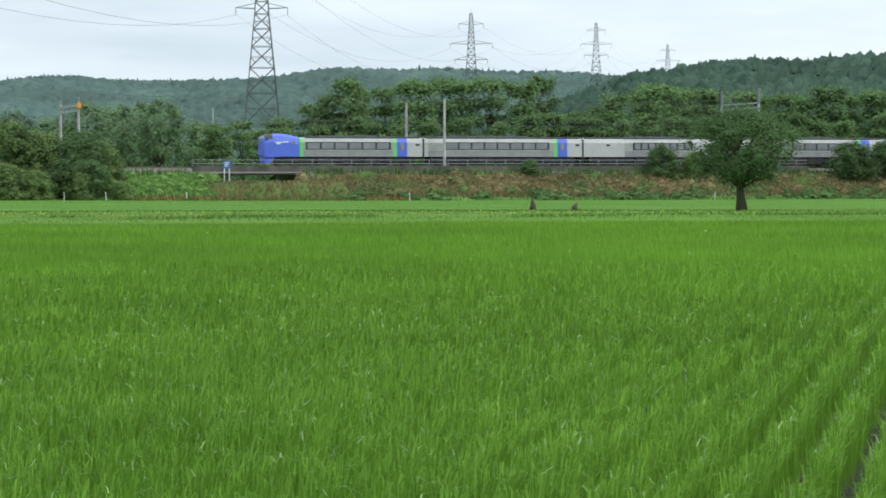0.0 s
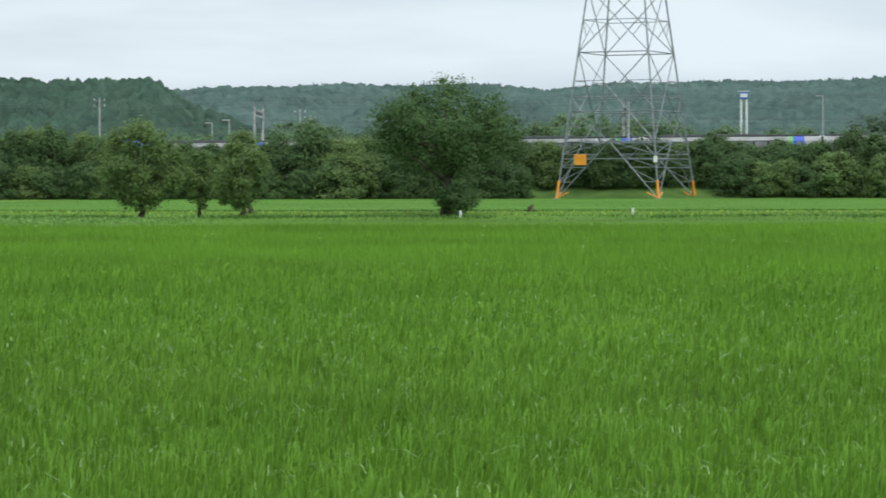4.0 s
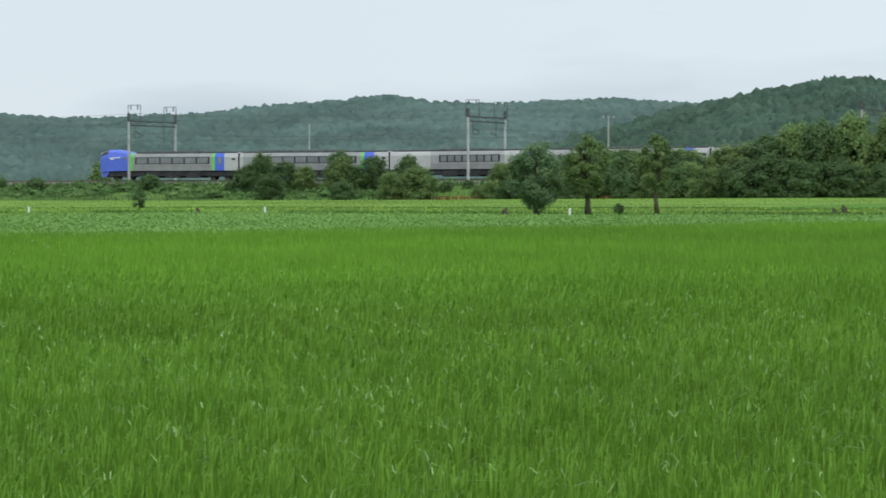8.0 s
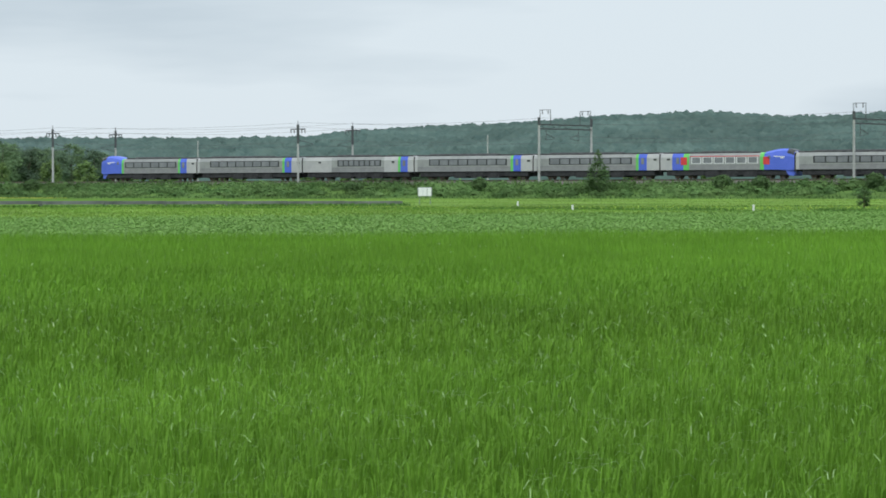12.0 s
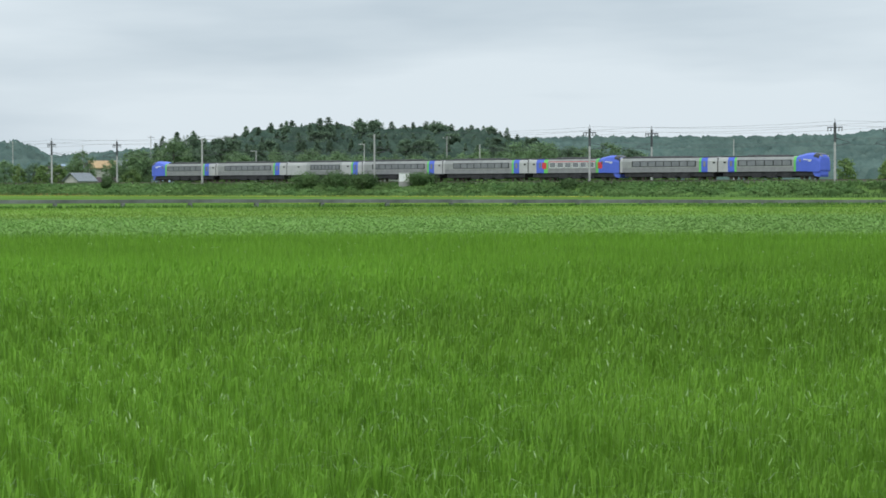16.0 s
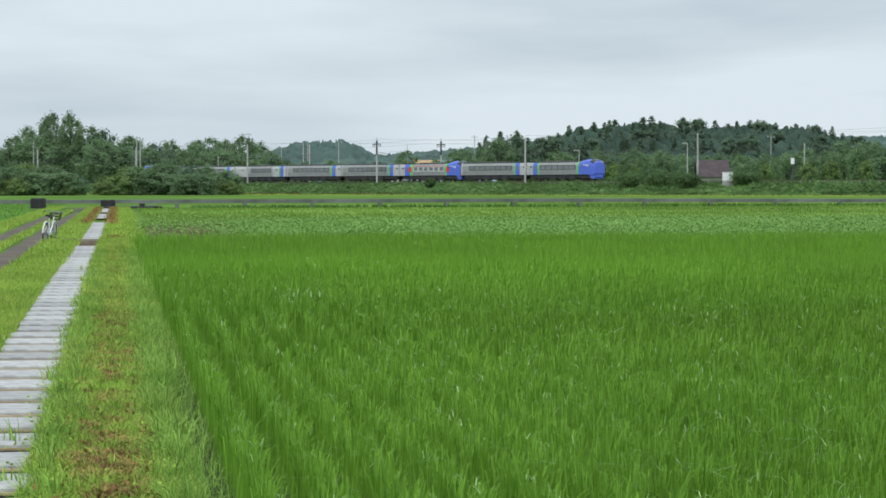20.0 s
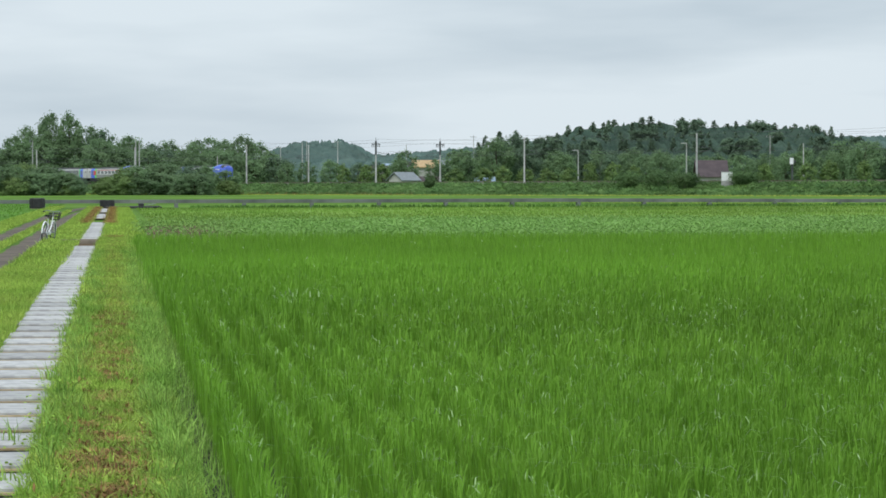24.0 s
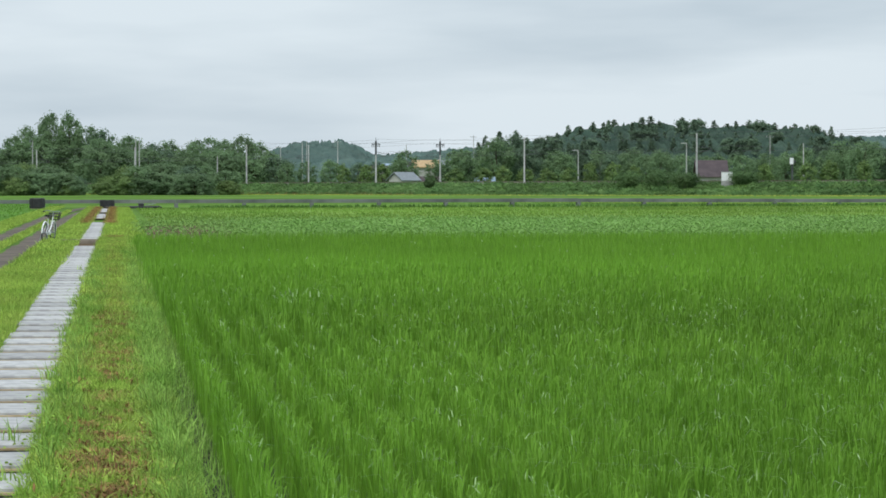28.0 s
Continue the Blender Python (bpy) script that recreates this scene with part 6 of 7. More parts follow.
def hose_pile():
    p = thing("hose_pile", "low heap of black pipes and boards beside the flume", "pipe heap")
    for k in range(5):
        part("pipe", Shape().tube([(-2.4 + 0.1 * k, 0.16 * k - 0.3, 0.08 + 0.04 * (k % 2)), (1.6 + 0.15 * k, 0.14 * k - 0.3, 0.09 + 0.06 * (k % 2))], 0.08, 7), M_BLACK, p)
    part("box", Shape().block(0.3, 0.75, -0.3, 0.3, 0.02, 0.42, 0.03), M_BLACK, p)
    part("rod", Shape().tube([(0.9, 0, 0.25), (1.7, 0.1, 0.4)], 0.03, 5), M_STEEL, p)
    place(p, 60.2, 227, 61)


hose_pile()


rng_w = np.random.default_rng(64)
grow("flume_weeds", "dark weeds along the foot of the flume", "weeds", to_plan(rng_w.normal(227.6, 0.5, 3600), rng_w.uniform(6, 100, 3600)), 0.3, 0.17, 0.6, M_LEVEE, rng_w)


# ---- raised concrete flume ----
def flume():
    t = thing("irrigation_flume", "long raised concrete irrigation flume on short piers", "flume", at=Matrix(((E2[0], -E1[0], 0, 0), (E2[1], -E1[1], 0, 0), (0, 0, 1, 0), (0, 0, 0, 1))))
    seg = Shape()
    for b in (0,):
        o = [(-0.34, 0.4), (-0.38, 0.7), (-0.28, 0.7), (-0.22, 0.46), (0.22, 0.46), (0.28, 0.7), (0.38, 0.7), (0.34, 0.4)]
        seg.loft([[(0.02, y, z) for y, z in o], [(5.63, y, z) for y, z in o]])
    me = seg.mesh("channel", M_FLUME)
    pier = Shape().block(-0.16, 0.16, -0.34, 0.34, 0, 0.395, 0.02).block(-0.22, 0.22, -0.44, 0.44, -0.05, 0.06, 0.02).mesh("pier", M_FLUME)
    b = -46.0
    while b < 98:
        fall = -0.3 * max(0.0, (b - 35) / 65)
        part("channel", me, None, t).matrix_basis = pose(b, -232, fall)
        part("pier", pier, None, t).matrix_basis = pose(b, -232, fall)
        b += 5.66
    return t


flume()


def board_sign():
    t = thing("notice_board", "white three-panel notice board on steel legs by the flume", "notice board")
    for k in range(3):
        part("panel", Shape().block(-0.62 + 0.42 * k, -0.62 + 0.405 * k + 0.4, -0.015, 0.015, 0.85, 1.62, 0.006), M_WHITE, t)
    part("backing_frame", Shape().block(-0.66, 0.66, 0.016, 0.05, 0.82, 1.66, 0.008), M_STEEL, t)
    for x in (-0.5, 0.5):
        part("leg", Shape().tube([(x, 0.07, -0.1), (x, 0.07, 1.6)], 0.03, 6), M_STEEL, t)
    place(t, 36.52, 256, 36)


board_sign()


# ---- line-side: masts, portals and wires ----
def portal(x, yb=339.6, frames=True, extra=0.0):
    """Two concrete masts joined by a trussed beam, with feeder frames and pull-off arms."""
    p = thing("catenary_portal", "concrete catenary portal with a trussed steel beam over the tracks", "catenary portal", group="catenary supports")
    z = float(rail_z(x)) + extra + (0.55 if x < -60 else 0.0)
    yf = 326.0
    for y in (yf, yb):
        m = part("mast", Shape().tube([(x, y, (bank_z(x, 4.0) if y == yf else float(rail_z(x)) - 0.8) - 0.3), (x, y, z + 7.7)], [0.19, 0.15], 10), M_POLE, p)
        part("insulator_head", Shape().tube([(x, y, z + 7.2), (x, y, z + 8.3 + extra)], [0.2, 0.2] if frames else [0.16, 0.12], 8), M_STEEL if extra or not frames else M_DARKSTEEL, m)
    for dz in (6.7, 7.3):
        part("chord", Shape().box(x - 0.09, x + 0.09, yf, yb, z + dz - 0.09, z + dz + 0.09), M_DARKSTEEL if frames and not extra else M_POLE, p)
    n = 9
    for k in range(n):
        y0, y1 = yf + (yb - yf) * k / n, yf + (yb - yf) * (k + 1) / n
        part("lattice", Shape().tube([(x, y0, z + (6.7 if k % 2 else 7.3)), (x, y1, z + (7.3 if k % 2 else 6.7))], 0.04, 4), M_STEEL if extra else M_DARKSTEEL, p)
    for y in ((yf + 1.6, yb - 1.6) if frames else ()):
        fr = Shape()
        fr.tube([(x - 0.9, y, z + 7.3), (x - 0.9, y, z + 9.4), (x + 0.9, y, z + 9.4), (x + 0.9, y, z + 7.3)], 0.06, 5)
        part("feeder_frame", fr, M_DARKSTEEL, p)
        for s in (-0.5, 0.5):
            part("insulator", Shape().tube([(x + s, y, z + 9.35), (x + s, y, z + 8.8)], 0.07, 6), M_DARKSTEEL, p)
    if x == 62.8:
        part("orange_box", Shape().block(x - 0.25, x + 0.25, yf - 0.5, yf - 0.15, z + 7.0, z + 7.55, 0.03), M_ORANGE, p)
    for y, s in ((330, 1), (334, -1)):
        part("pull_off", Shape().tube([(x, y - 2.2 * s, z + 6.0), (x, y, z + 5.4)], 0.045, 5).tube([(x, y - 2.4 * s, z + 5.1), (x, y, z + 5.3)], 0.035, 5).tube([(x, y - 2.2 * s, z + 6.7), (x, y - 2.2 * s, z + 5.0)], 0.05, 5), M_DARKSTEEL, p)


def tee_mast(x, y, arm=True):
    """A slim mast with a T-shaped crossarm."""
    p = thing("catenary_mast", "slim concrete catenary mast with a crossarm" if arm else "plain concrete catenary mast", "catenary mast", group="catenary supports")
    z = float(rail_z(x))
    part("mast", Shape().tube([(x, y, (bank_z(x, 4.0) if y < TRACK_Y else z - 0.8) - 0.3), (x, y, z + 8.4)], [0.19, 0.14], 10), M_POLE, p)
    if arm:
        part("crossarm", Shape().box(x - 1.45, x + 1.45, y - 0.06, y + 0.06, z + 7.72, z + 7.88), M_DARKSTEEL, p)
        part("sleeve", Shape().tube([(x, y, z + 5.6), (x, y, z + 8.5)], 0.2, 8), M_DARKSTEEL, p)
        for s in (-1.35, -0.75, 0.75, 1.35):
            part("insulator", Shape().tube([(x + s, y, z + 7.75), (x + s, y, z + 7.2)], 0.07, 6), M_DARKSTEEL, p)
        part("peak", Shape().tube([(x, y, z + 8.4), (x, y, z + 9.1)], 0.05, 5), M_DARKSTEEL, p)
    s = 1 if y < TRACK_Y else -1
    part("cantilever", Shape().tube([(x, y, z + 6.2), (x, y + 3.6 * s, z + 5.6)], 0.045, 5).tube([(x, y, z + 5.0), (x, y + 3.6 * s, z + 5.5)], 0.045, 5), M_DARKSTEEL, p)


for x in (-73.1, -123.3, -171.2, -221.2):
    portal(x)
portal(151.3, 337.6, extra=0.9)
for x in (62.8, 16.0, -28.0):
    portal(x, 337.6, False)
for y in (326.0, 341.6):
    tee_mast(108.6, y, False)
for x, arm, far in ((-265.3, True, 339.4), (-316.6, True, 340.9), (-369.9, False, 0), (-419.7, False, 0), (-469.6, True, 342.4), (-519.7, False, 342.4), (-569, False, 0), (-618, False, 0)):
    tee_mast(x, 326.0, arm)
    if far:
        tee_mast(x, far, arm)


def wires():
    """Contact, messenger and feeder wires along the line, sagging between supports."""
    xs = [151.3, 108.6, 62.8, 16.0, -28.0, -73.1, -123.3, -171.2, -221.2, -265.3, -316.6, -369.9, -419.7, -469.6, -519.7, -569, -618, -680]
    for name, y, h, sag, r in (("contact_wire", 330, 5.25, 0.05, 0.018), ("messenger_wire", 330, 6.3, 0.7, 0.02), ("contact_wire", 334, 5.25, 0.05, 0.018), ("messenger_wire", 334, 6.3, 0.7, 0.02),
                               ("feeder_wire", 327.4, 8.8, 0.5, 0.022), ("feeder_wire", 338.2, 8.8, 0.5, 0.022), ("feeder_wire", 326.2, 8.1, 0.6, 0.02), ("feeder_wire", 339.4, 8.1, 0.6, 0.02)):
        pts = []
        for a, b in zip(xs, xs[1:]):
            for k in range(5):
                u = k / 5
                x = a + (b - a) * u
                pts.append((x, y, float(rail_z(a)) * (1 - u) + float(rail_z(b)) * u + h - sag * 4 * u * (1 - u)))
        w = thing(name, "thin overhead railway wire", "wire", group="overhead wires")
        part("strand", Shape().tube(pts, r * 0.65, 4), M_WIRE, w)


wires()


# ---- high-voltage towers ----
def lattice_tower(x, y, z0, turn, height, base, painted, name="pylon"):
    """A square lattice tower: four legs, braced faces, three pairs of arms and a peak."""
    t = thing(name, "tall galvanised lattice pylon" + (" with orange-painted feet and a yellow sign" if painted else " on the wooded hill"), "pylon", at=pose(x, y, z0, 0, 0, turn), group="power line pylons")
    waist = height * 0.64

    def half(z):
        if z < waist:
            return base / 2 + (1.75 - base / 2) * z / waist
        return 1.75 - 1.2 * (z - waist) / (height - waist)

    corner = lambda k, z: Vector(((half(z), half(z)), (-half(z), half(z)), (-half(z), -half(z)), (half(z), -half(z)))[k] + (z,))
    levels = [0.0, 6.4] if painted else [0.0]
    step = 10.0 if painted else base * 0.53
    while levels[-1] + step < height * 0.97:
        levels.append(levels[-1] + step)
        step = max(half(levels[-1]) * 1.75, height * 0.035)
    levels.append(height * 0.985)
    thick = 0.12 if painted else 0.15
    steel = M_STEEL if painted else M_DARKSTEEL
    for k in range(4):
        part("leg", Shape().tube([corner(k, z) for z in levels], [thick] * len(levels), 4), steel, t)
        if painted:
            a, b = corner(k, 0), corner(k, 2.1)
            leg = part("leg_paint", Shape().tube([a, b], 0.16, 6), M_ORANGE, t, "orange-painted leg foot")
            for j in (1, 3):
                c = corner((k + j) % 4, 4.0)
                part("brace_paint", Shape().tube([a + Vector((0, 0, 0.1)), a.lerp(a.lerp(c, 0.5) + Vector((0, 0, 1.2)), 0.24)], 0.08, 5), M_ORANGE, t)
            part("footing", Shape().tube([a - Vector((0, 0, 0.5)), a + Vector((0, 0, 0.12))], 0.45, 8), M_CONCRETE, t)
    thin = thick * 0.5
    members = []
    for i, (za, zb) in enumerate(zip(levels, levels[1:])):
        for k in range(4):
            a0, b0, a1, b1 = corner(k, za), corner((k + 1) % 4, za), corner(k, zb), corner((k + 1) % 4, zb)
            if i == 0:
                # the foot: diagonals from each leg to the middle of the girt above, with stays
                m = a1.lerp(b1, 0.5)
                if painted:
                    members += [("girt", a0.lerp(a1, 0.7), b0.lerp(b1, 0.7), thin * 0.8)]
                members += [("diagonal", a0, m, thin), ("diagonal", b0, m, thin), ("girt", a1, b1, thin)]
                for u in (0.3, 0.55, 0.78):
                    for c0, c1 in ((a0, a1), (b0, b1)):
                        members += [("stay", c0.lerp(c1, u), c0.lerp(m, u), thin * 0.7), ("stay", c0.lerp(c1, u), c0.lerp(m, min(u + 0.22, 1)), thin * 0.7)]
            else:
                members += [("diagonal", a0, b1, thin), ("diagonal", b0, a1, thin), ("girt", a1, b1, thin)]
                if painted and i == 1:
                    u0 = 0.34
                    p0, p1 = a0.lerp(a1, u0), b0.lerp(b1, u0)
                    members += [("girt", p0, p1, thin), ("stay", a0.lerp(a1, 0.17), a0.lerp(b1, 0.17), thin * 0.7), ("stay", b0.lerp(b1, 0.17), b0.lerp(a1, 0.17), thin * 0.7),
                                ("stay", a0.lerp(a1, 0.68), b0.lerp(a1, 0.68), thin * 0.7), ("stay", b0.lerp(b1, 0.68), a0.lerp(b1, 0.68), thin * 0.7),
                                ("stay", a0.lerp(b0, 0.5), p0, thin * 0.7), ("stay", a0.lerp(b0, 0.5), p1, thin * 0.7)]
                if half(za) > 2.2:
                    mid = a0.lerp(b1, 0.5)
                    members += [("stay", a0.lerp(a1, 0.5), mid, thin * 0.7), ("stay", b0.lerp(b1, 0.5), mid, thin * 0.7),
                                ("stay", a0.lerp(a1, 0.5), a0.lerp(b1, 0.25), thin * 0.7), ("stay", b0.lerp(b1, 0.5), b0.lerp(a1, 0.25), thin * 0.7)]
    for what, q0, q1, r in members:
        part(what, Shape().tube([q0, q1], r, 4), steel, t)
    for zl, reach in ((waist, 5.2), (waist + height * 0.118, 7.6), (waist + height * 0.265, 4.4)):
        for s in (-1, 1):
            h = half(zl)
            arm = Shape()
            tip = Vector((s * (h + reach), 0, zl + 0.25))
            arm.tube([Vector((s * h * 0.9, 0, zl + 1.5)), tip], thin, 4)
            a = part("arm", arm, steel, t)
            for yy in (-h, h):
                part("arm_chord", Shape().tube([Vector((s * h, yy, zl)), tip], thin, 4), steel, a)
            part("insulator_string", Shape().tube([tip, tip - Vector((0, 0, 1.9))], 0.09, 6), M_DARKSTEEL, a)
    part("peak", Shape().tube([(0, 0, height * 0.975), (0, 0, height * 1.02)], thin, 4), steel, t)
    if painted:
        plate = part("danger_plate", Shape().block(-0.72, 0.72, -0.03, 0.03, -0.6, 0.6, 0.015), M_ORANGE, t, "orange-yellow warning plate")
        plate.matrix_basis = pose(*(corner(2, 4.4).lerp(corner(3, 4.4), 0.2) + Vector((0, -0.15, 0))))
        part("meter_box", Shape().block(-0.2, 0.2, -0.12, 0.12, -0.35, 0.35, 0.02), M_WHITE, t).matrix_basis = pose(*(corner(3, 4.4) + Vector((0.05, -0.25, 0))))
    return waist, height


TOWERS = [(15.1, 312.0, 0.25, -23.5, 58, 12.1), (*polar(-14.66, 745), 2.0, -14, 74, 12.5), (*polar(-18.98, 1180), 18.8, -19, 57, 10.5), (*polar(-21.56, 1600), 42.0, -22, 54, 10.5), (*polar(-23.03, 2050), 53.0, -24, 53, 10.5)]
for k, (x, y, z, turn, h, b) in enumerate(TOWERS):
    lattice_tower(x, y, z, turn, h, b, k == 0)


def power_lines():
    """Conductors from arm to arm along the row of pylons, and a span past the near one."""
    row = [(190.0, -260.0, 0.0, -23.5, 58)] + [t[:5] for t in TOWERS]
    for lev, reach in ((0.64, 5.2), (0.758, 7.6), (0.905, 4.4)):
        for s in (-1, 1):
            pts = []
            for (x0, y0, z0, t0, h0), (x1, y1, z1, t1, h1) in zip(row[1:], row[2:]):
                e = []
                for x, y, z, tn, h in ((x0, y0, z0, t0, h0), (x1, y1, z1, t1, h1)):
                    d = 1.5 + reach
                    e.append(Vector((x + s * d * math.cos(radians(tn)), y + s * d * math.sin(radians(tn)), z + h * lev - 1.6)))
                span = (e[1] - e[0]).length
                for i in range(14):
                    u = i / 13
                    q = e[0].lerp(e[1], u)
                    q.z -= 4 * u * (1 - u) * span * (0.0187 if x0 == TOWERS[0][0] else 0.028)
                    pts.append(q)
            w = thing("power_line", "long sagging power line between the pylons", "wire", group="power lines")
            part("strand", Shape().tube(pts, 0.028, 4), M_WIRE, w)


power_lines()


# ---- poles, signs and buildings beyond ----
def utility_pole(a, r, el, arms=1, lamp=False):
    x, y = polar(a, r)
    top = EYE_Z + r * math.tan(radians(el))
    z = float(land(x, y))
    p = thing("street_lamp" if lamp else "utility_pole", "tall grey street lamp beyond the railway" if lamp else "slim grey utility pole beyond the railway", "street lamp" if lamp else "utility pole", at=pose(x, y, z, 0, 0, a))
    part("pole", Shape().tube([(0, 0, -0.3), (0, 0, top - z)], [0.17, 0.1], 8), M_POLE, p)
    for k in range(arms):
        part("crossarm", Shape().box(-0.9, 0.9, -0.05, 0.05, top - z - 0.5 - 0.9 * k, top - z - 0.4 - 0.9 * k), M_STEEL, p)
        for s in (-0.8, 0, 0.8):
            part("insulator", Shape().tube([(s, 0, top - z - 0.4 - 0.9 * k), (s, 0, top - z - 0.15 - 0.9 * k)], 0.06, 6), M_WHITE, p)
    if lamp:
        part("lamp_head", Shape().block(-1.2, 0.1, -0.12, 0.12, top - z - 0.06, top - z + 0.1, 0.03), M_PALE_BODY, p)


for a, r, el, arms, lamp in ((8.08, 430, 1.82, 2, False), (10.31, 480, 1.3, 0, True), (5.78, 480, 1.3, 0, True), (5.43, 470, 1.36, 0, True), (3.97, 420, 1.58, 1, False), (3.76, 430, 1.46, 1, False), (-6.79, 470, 1.82, 0, True),
                             (24.0, 460, 1.28, 0, False), (17.82, 430, 1.45, 1, False), (35.22, 470, 1.05, 0, False), (41.2, 520, 0.94, 0, False), (46.43, 560, 0.85, 0, False), (48.82, 600, 0.86, 0, True), (47.11, 640, 1.02, 1, False),
                             (56.66, 700, 0.93, 0, False), (56.75, 690, 0.9, 0, False), (56.02, 720, 0.93, 1, False), (53.21, 760, 1.04, 1, False), (60.17, 690, 1.0, 0, False), (60.1, 680, 1.0, 0, False), (62.27, 690, 0.94, 0, False),
                             (51.05, 600, 0.72, 0, True), (-13.65, 560, 1.63, 0, False), (54.6, 800, 0.85, 0, False), (57.2, 690, 0.8, 0, True), (58.5, 640, 0.62, 0, False)):
    utility_pole(a, r, el, arms, lamp)


def pylon_sign():
    """A tall twin-column roadside sign with a blue head."""
    a, r = -5.18, 560
    p = thing("roadside_sign_tower", "tall twin-column white sign tower with a blue head", "sign tower", at=pose(*polar(a, r), 0, 0, 0, a))
    h = EYE_Z + r * math.tan(radians(1.98))
    for x in (-0.55, 0.55):
        part("column", Shape().tube([(x, 0, -0.3), (x, 0, h - 2.2)], 0.22, 10), M_WHITE, p)
    part("sign_box", Shape().block(-0.85, 0.85, -0.35, 0.35, h - 2.1, h - 0.8, 0.05), M_BLUE_SIGN, p, "blue sign head")
    part("sign_band", Shape().block(-0.7, 0.7, -0.38, -0.34, h - 1.75, h - 1.05, 0.01), M_WHITE, p)
    part("top_rail", Shape().block(-1.2, 1.2, -0.2, 0.2, h - 0.65, h - 0.45, 0.03), M_PALE_BODY, p)


pylon_sign()


def blue_sign():
    t = thing("bridge_sign", "small blue sign on two white legs below the viaduct", "sign")
    for x in (-0.3, 0.3):
        part("leg", Shape().tube([(x, 0, -0.3), (x, 0, 2.3)], 0.055, 8), M_WHITE, t)
    part("board", Shape().block(-0.42, 0.42, -0.09, -0.055, 1.9, 2.75, 0.01), M_BLUE_SIGN, t, "blue sign board")
    for k in range(3):
        part("text_bar", Shape().block(-0.3, 0.3 - 0.12 * k, -0.098, -0.088, 2.52 - 0.2 * k, 2.6 - 0.2 * k, 0.004), M_WHITE, t)
    x = 320.0 * math.tan(radians(13.93))
    t.matrix_basis = pose(x, 320.0, bank_z(x, 10.0))


blue_sign()


def track_signal():
    t = thing("track_signal", "white boxed track signal on a dark post beside the railway", "signal")
    part("post", Shape().tube([(0, 0, -1.0), (0, 0, 4.4)], 0.13, 8), M_DARKSTEEL, t)
    part("box", Shape().block(-0.4, 0.24, -0.3, 0.3, 3.1, 4.2, 0.04), M_WHITE, t, "white signal box")
    part("bracket", Shape().block(0.3, 0.62, -0.08, 0.08, 3.3, 3.8, 0.02), M_DARKSTEEL, t)
    part("ladder", Shape().tube([(0.25, 0, -0.6), (0.2, 0, 3.3)], 0.03, 5), M_DARKSTEEL, t)
    x = -337.5 * math.tan(radians(46.66))
    t.matrix_basis = pose(x, 337.5, float(rail_z(x)) - 0.3, 0, 0, 46)


track_signal()


def cabinet():
    t = thing("trackside_cabinet", "white trackside equipment cabinet on the railway bank", "cabinet")
    part("housing", Shape().block(-0.95, 0.95, -0.6, 0.6, 0.15, 1.65, 0.03), M_WHITE, t)
    for x in (-0.47, 0.47):
        d = part("door", Shape().block(x - 0.44, x + 0.44, -0.625, -0.6, 0.25, 1.52, 0.01), M_WHITE, t)
        part("handle", Shape().block(x + 0.3, x + 0.34, -0.66, -0.625, 0.8, 1.0, 0.006), M_DARKSTEEL, d)
    part("roof", Shape().block(-1.02, 1.02, -0.7, 0.7, 1.65, 1.74, 0.02), M_PALE_BODY, t)
    part("plinth", Shape().block(-1.0, 1.0, -0.65, 0.65, -1.0, 0.15, 0.02), M_CONCRETE, t)
    y = 323.5
    x = -y * math.tan(radians(47.99))
    t.matrix_basis = pose(x, y, bank_z(x, TRACK_Y - y) + 0.75, 0, 0, 47)


cabinet()


def house(a, r, w, d, wall_h, roof_h, turn, wall, roof, label, windows=3):
    """A small gabled house with eaves, windows and a door."""
    x, y = polar(a, r)
    t = thing("house", label, "house", at=pose(x, y, float(land(x, y)), 0, 0, a + turn))
    part("wall", Shape().loft([[(-w / 2, -d / 2, -0.3), (-w / 2, d / 2, -0.3), (-w / 2, d / 2, wall_h), (-w / 2, 0, wall_h + roof_h), (-w / 2, -d / 2, wall_h)],
                               [(w / 2, -d / 2, -0.3), (w / 2, d / 2, -0.3), (w / 2, d / 2, wall_h), (w / 2, 0, wall_h + roof_h), (w / 2, -d / 2, wall_h)]]), wall, t)
    for s in (-1, 1):
        e = 0.5
        k = roof_h / (d / 2)
        part("roof", Shape().loft([[(-w / 2 - e, 0, wall_h + roof_h + 0.02), (-w / 2 - e, 0, wall_h + roof_h + 0.2), (-w / 2 - e, s * (d / 2 + e), wall_h - e * k + 0.2), (-w / 2 - e, s * (d / 2 + e), wall_h - e * k + 0.02)],
                                   [(w / 2 + e, 0, wall_h + roof_h + 0.02), (w / 2 + e, 0, wall_h + roof_h + 0.2), (w / 2 + e, s * (d / 2 + e), wall_h - e * k + 0.2), (w / 2 + e, s * (d / 2 + e), wall_h - e * k + 0.02)]]), roof, t)
    for k in range(windows):
        wx = -w / 2 + w * (k + 0.5) / windows
        f = part("window", Shape().block(wx - 0.65, wx + 0.65, -d / 2 - 0.05, -d / 2 + 0.02, wall_h * 0.45, wall_h * 0.45 + 1.1, 0.02), M_WHITE, t)
        part("pane", Shape().block(wx - 0.56, wx + 0.56, -d / 2 - 0.07, -d / 2 - 0.051, wall_h * 0.45 + 0.09, wall_h * 0.45 + 1.01, 0.01), M_GLASS, f)
    part("door", Shape().block(w * 0.36, w * 0.36 + 0.9, -d / 2 - 0.045, -d / 2 + 0.02, 0, 2.0, 0.02), M_DARKSTEEL, t)


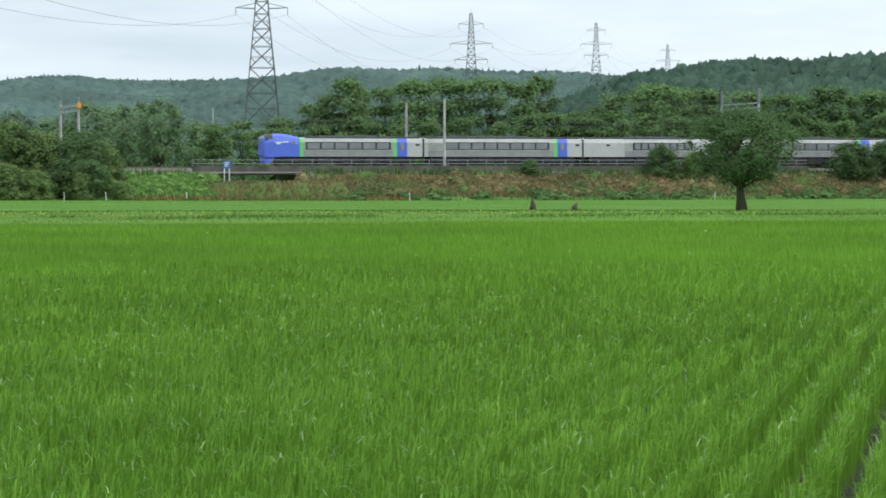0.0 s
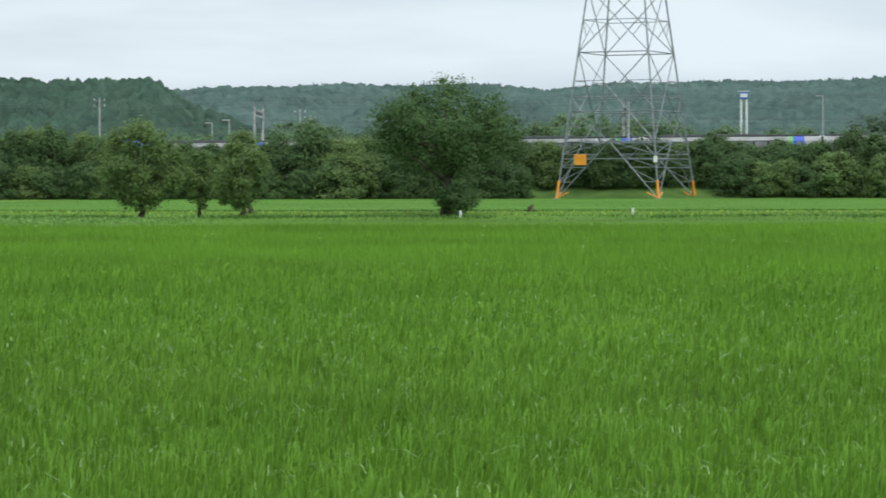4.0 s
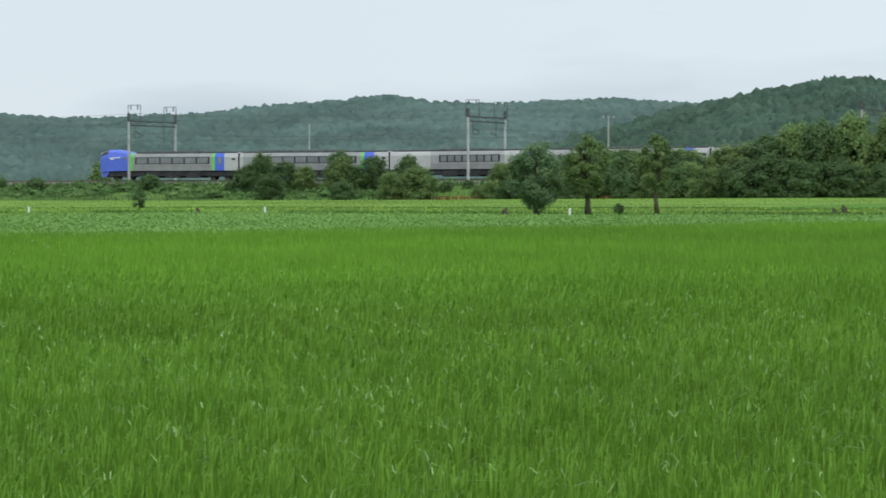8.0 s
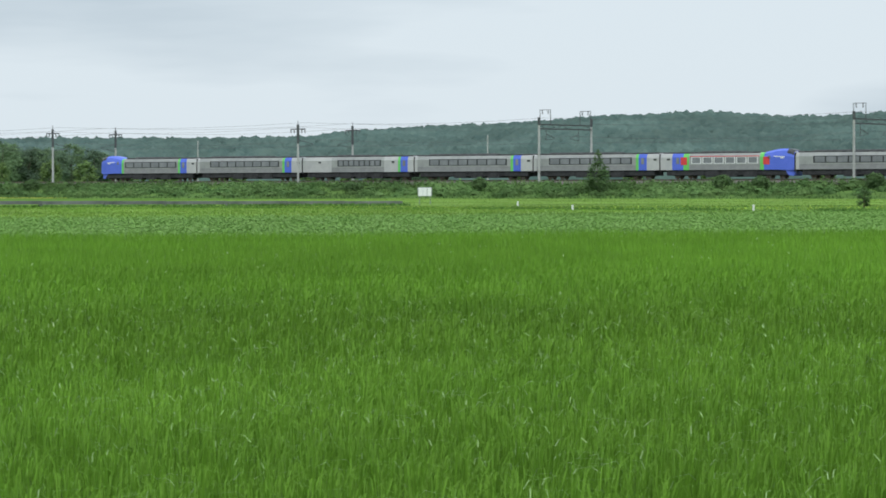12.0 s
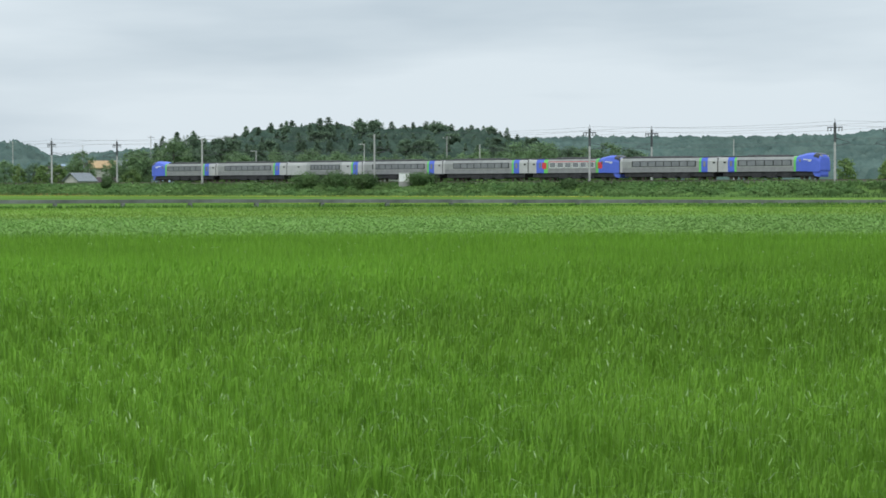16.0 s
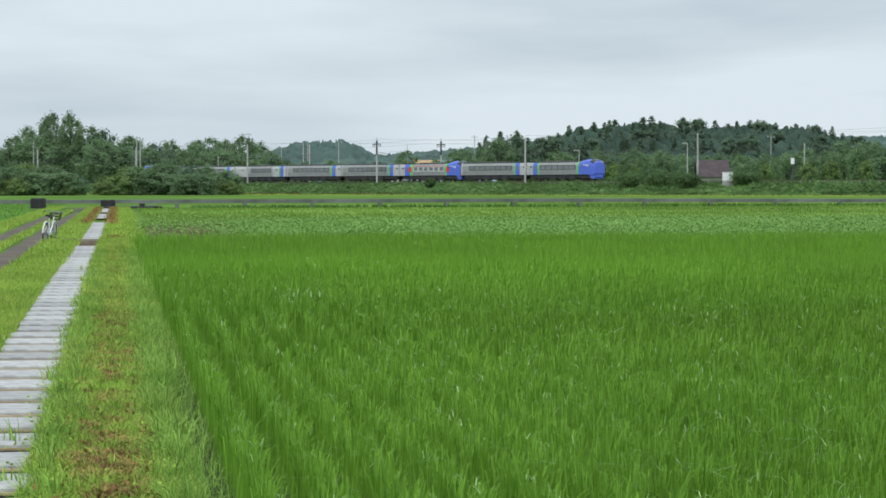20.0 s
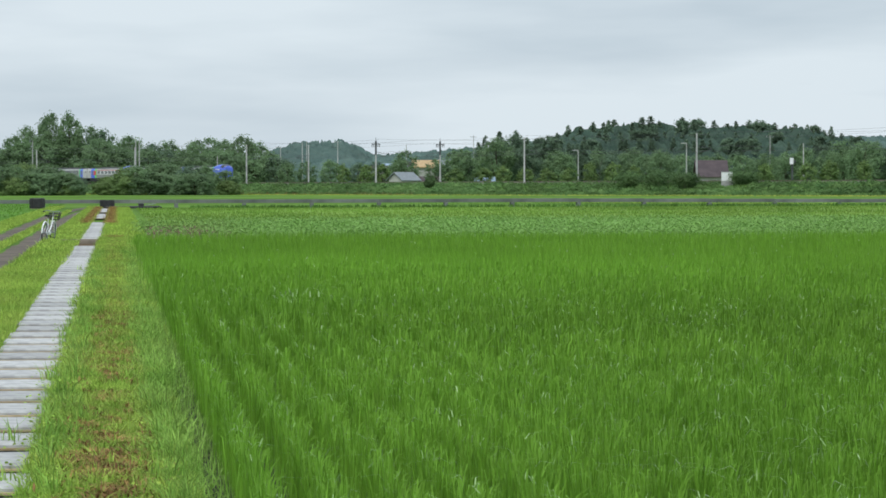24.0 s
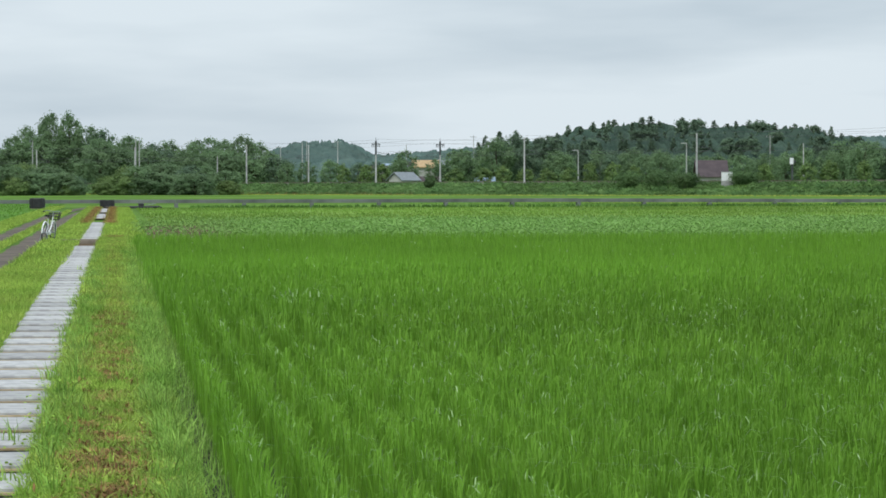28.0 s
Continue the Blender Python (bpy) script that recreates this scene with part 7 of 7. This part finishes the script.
house(48.32, 560, 5.6, 7.0, 3.7, 2.9, 6, M_WALL, M_ROOF_BROWN, "house with a large brown sheet roof behind the railway", 2)
house(54.66, 604, 6.0, 3.6, 3.2, 1.4, 52, M_WALL, M_STEEL, "small white gabled house behind the railway")
house(54.2, 660, 7.0, 5.0, 2.6, 1.2, 10, M_WALL, M_ROOF_BROWN, "low house with a grey wall behind the railway")
house(-20.85, 520, 5.2, 6.0, 13.2, 1.2, 4, M_WALL, M_ROOF_BLUE, "building with a pale blue sheet roof among the pines", 2)
house(-5.55, 545, 6.0, 5.0, 9.5, 1.6, 0, M_WALL, M_STEEL, "pale roof of a building above the thicket", 2)
house(54.2, 700, 6.0, 5.0, 6.6, 1.5, 0, M_WALL, M_TAN, "building with a tan sheet roof above the trees", 3)
for k, (a, r, w, h) in enumerate(((53.9, 1150, 14, 10.5), (54.9, 1200, 12, 9.5), (55.2, 1180, 9, 8.5), (53.1, 1200, 12, 10.5), (52.9, 1150, 8, 10), (54.4, 1250, 16, 10.5))):
    house(a, r, w, 8, h, 1.8, 8 * k, M_WALL, (M_STEEL, M_ROOF_BLUE, M_ROOF_BROWN)[k % 3], "distant town house roof above the trees", 4)


def greenhouse():
    """A small blue-sheeted hoop shed."""
    t = thing("hoop_shed", "small blue-sheeted hoop shed behind the railway", "shed", at=pose(*polar(52.98, 610), 0, 0, 0, 60))
    secs = []
    for x in (-2.2, -1.1, 0, 1.1, 2.2):
        secs.append([(x, 1.9 * math.cos(math.pi * k / 10), 2.0 + 1.7 * math.sin(math.pi * k / 10)) for k in range(11)] + [(x, -1.9, -0.2), (x, 1.9, -0.2)])
    part("cover", Shape().loft(secs), M_ROOF_BLUE, t, smooth=False)
    for x in (-2.22, 2.22):
        part("hoop", Shape().tube([(x, 1.92 * math.cos(math.pi * k / 10), 2.0 + 1.72 * math.sin(math.pi * k / 10)) for k in range(11)], 0.05, 5), M_STEEL, t)


greenhouse()


# ---- what moves ----
FRONT = [(0.0, -86.0), (1.0, -53.2), (2.0, -20.3), (3.0, 12.6), (4.0, 45.5), (5.5, 94.9), (7.0, 144.2), (8.0, 177.1), (9.5, 226.5), (11.0, 275.9), (12.0, 308.6), (13.5, 357.4), (15.5, 423.0), (17.0, 472.5),
         (18.5, 521.8), (20.0, 571.2), (22.0, 637.0), (24.0, 702.8), (26.0, 768.6), (28.0, 834.4)]


def motions():
    for car, back in cars:
        rows = []
        for t, s in FRONT:
            x = -(s - back)
            slope = (float(rail_z(x + 7)) - float(rail_z(x - 7))) / 14
            rows.append((t, pose(x, TRACK_Y, float(rail_z(x)), 0, -math.degrees(math.atan(slope)), 0)))
        walk(car, rows)


motions()
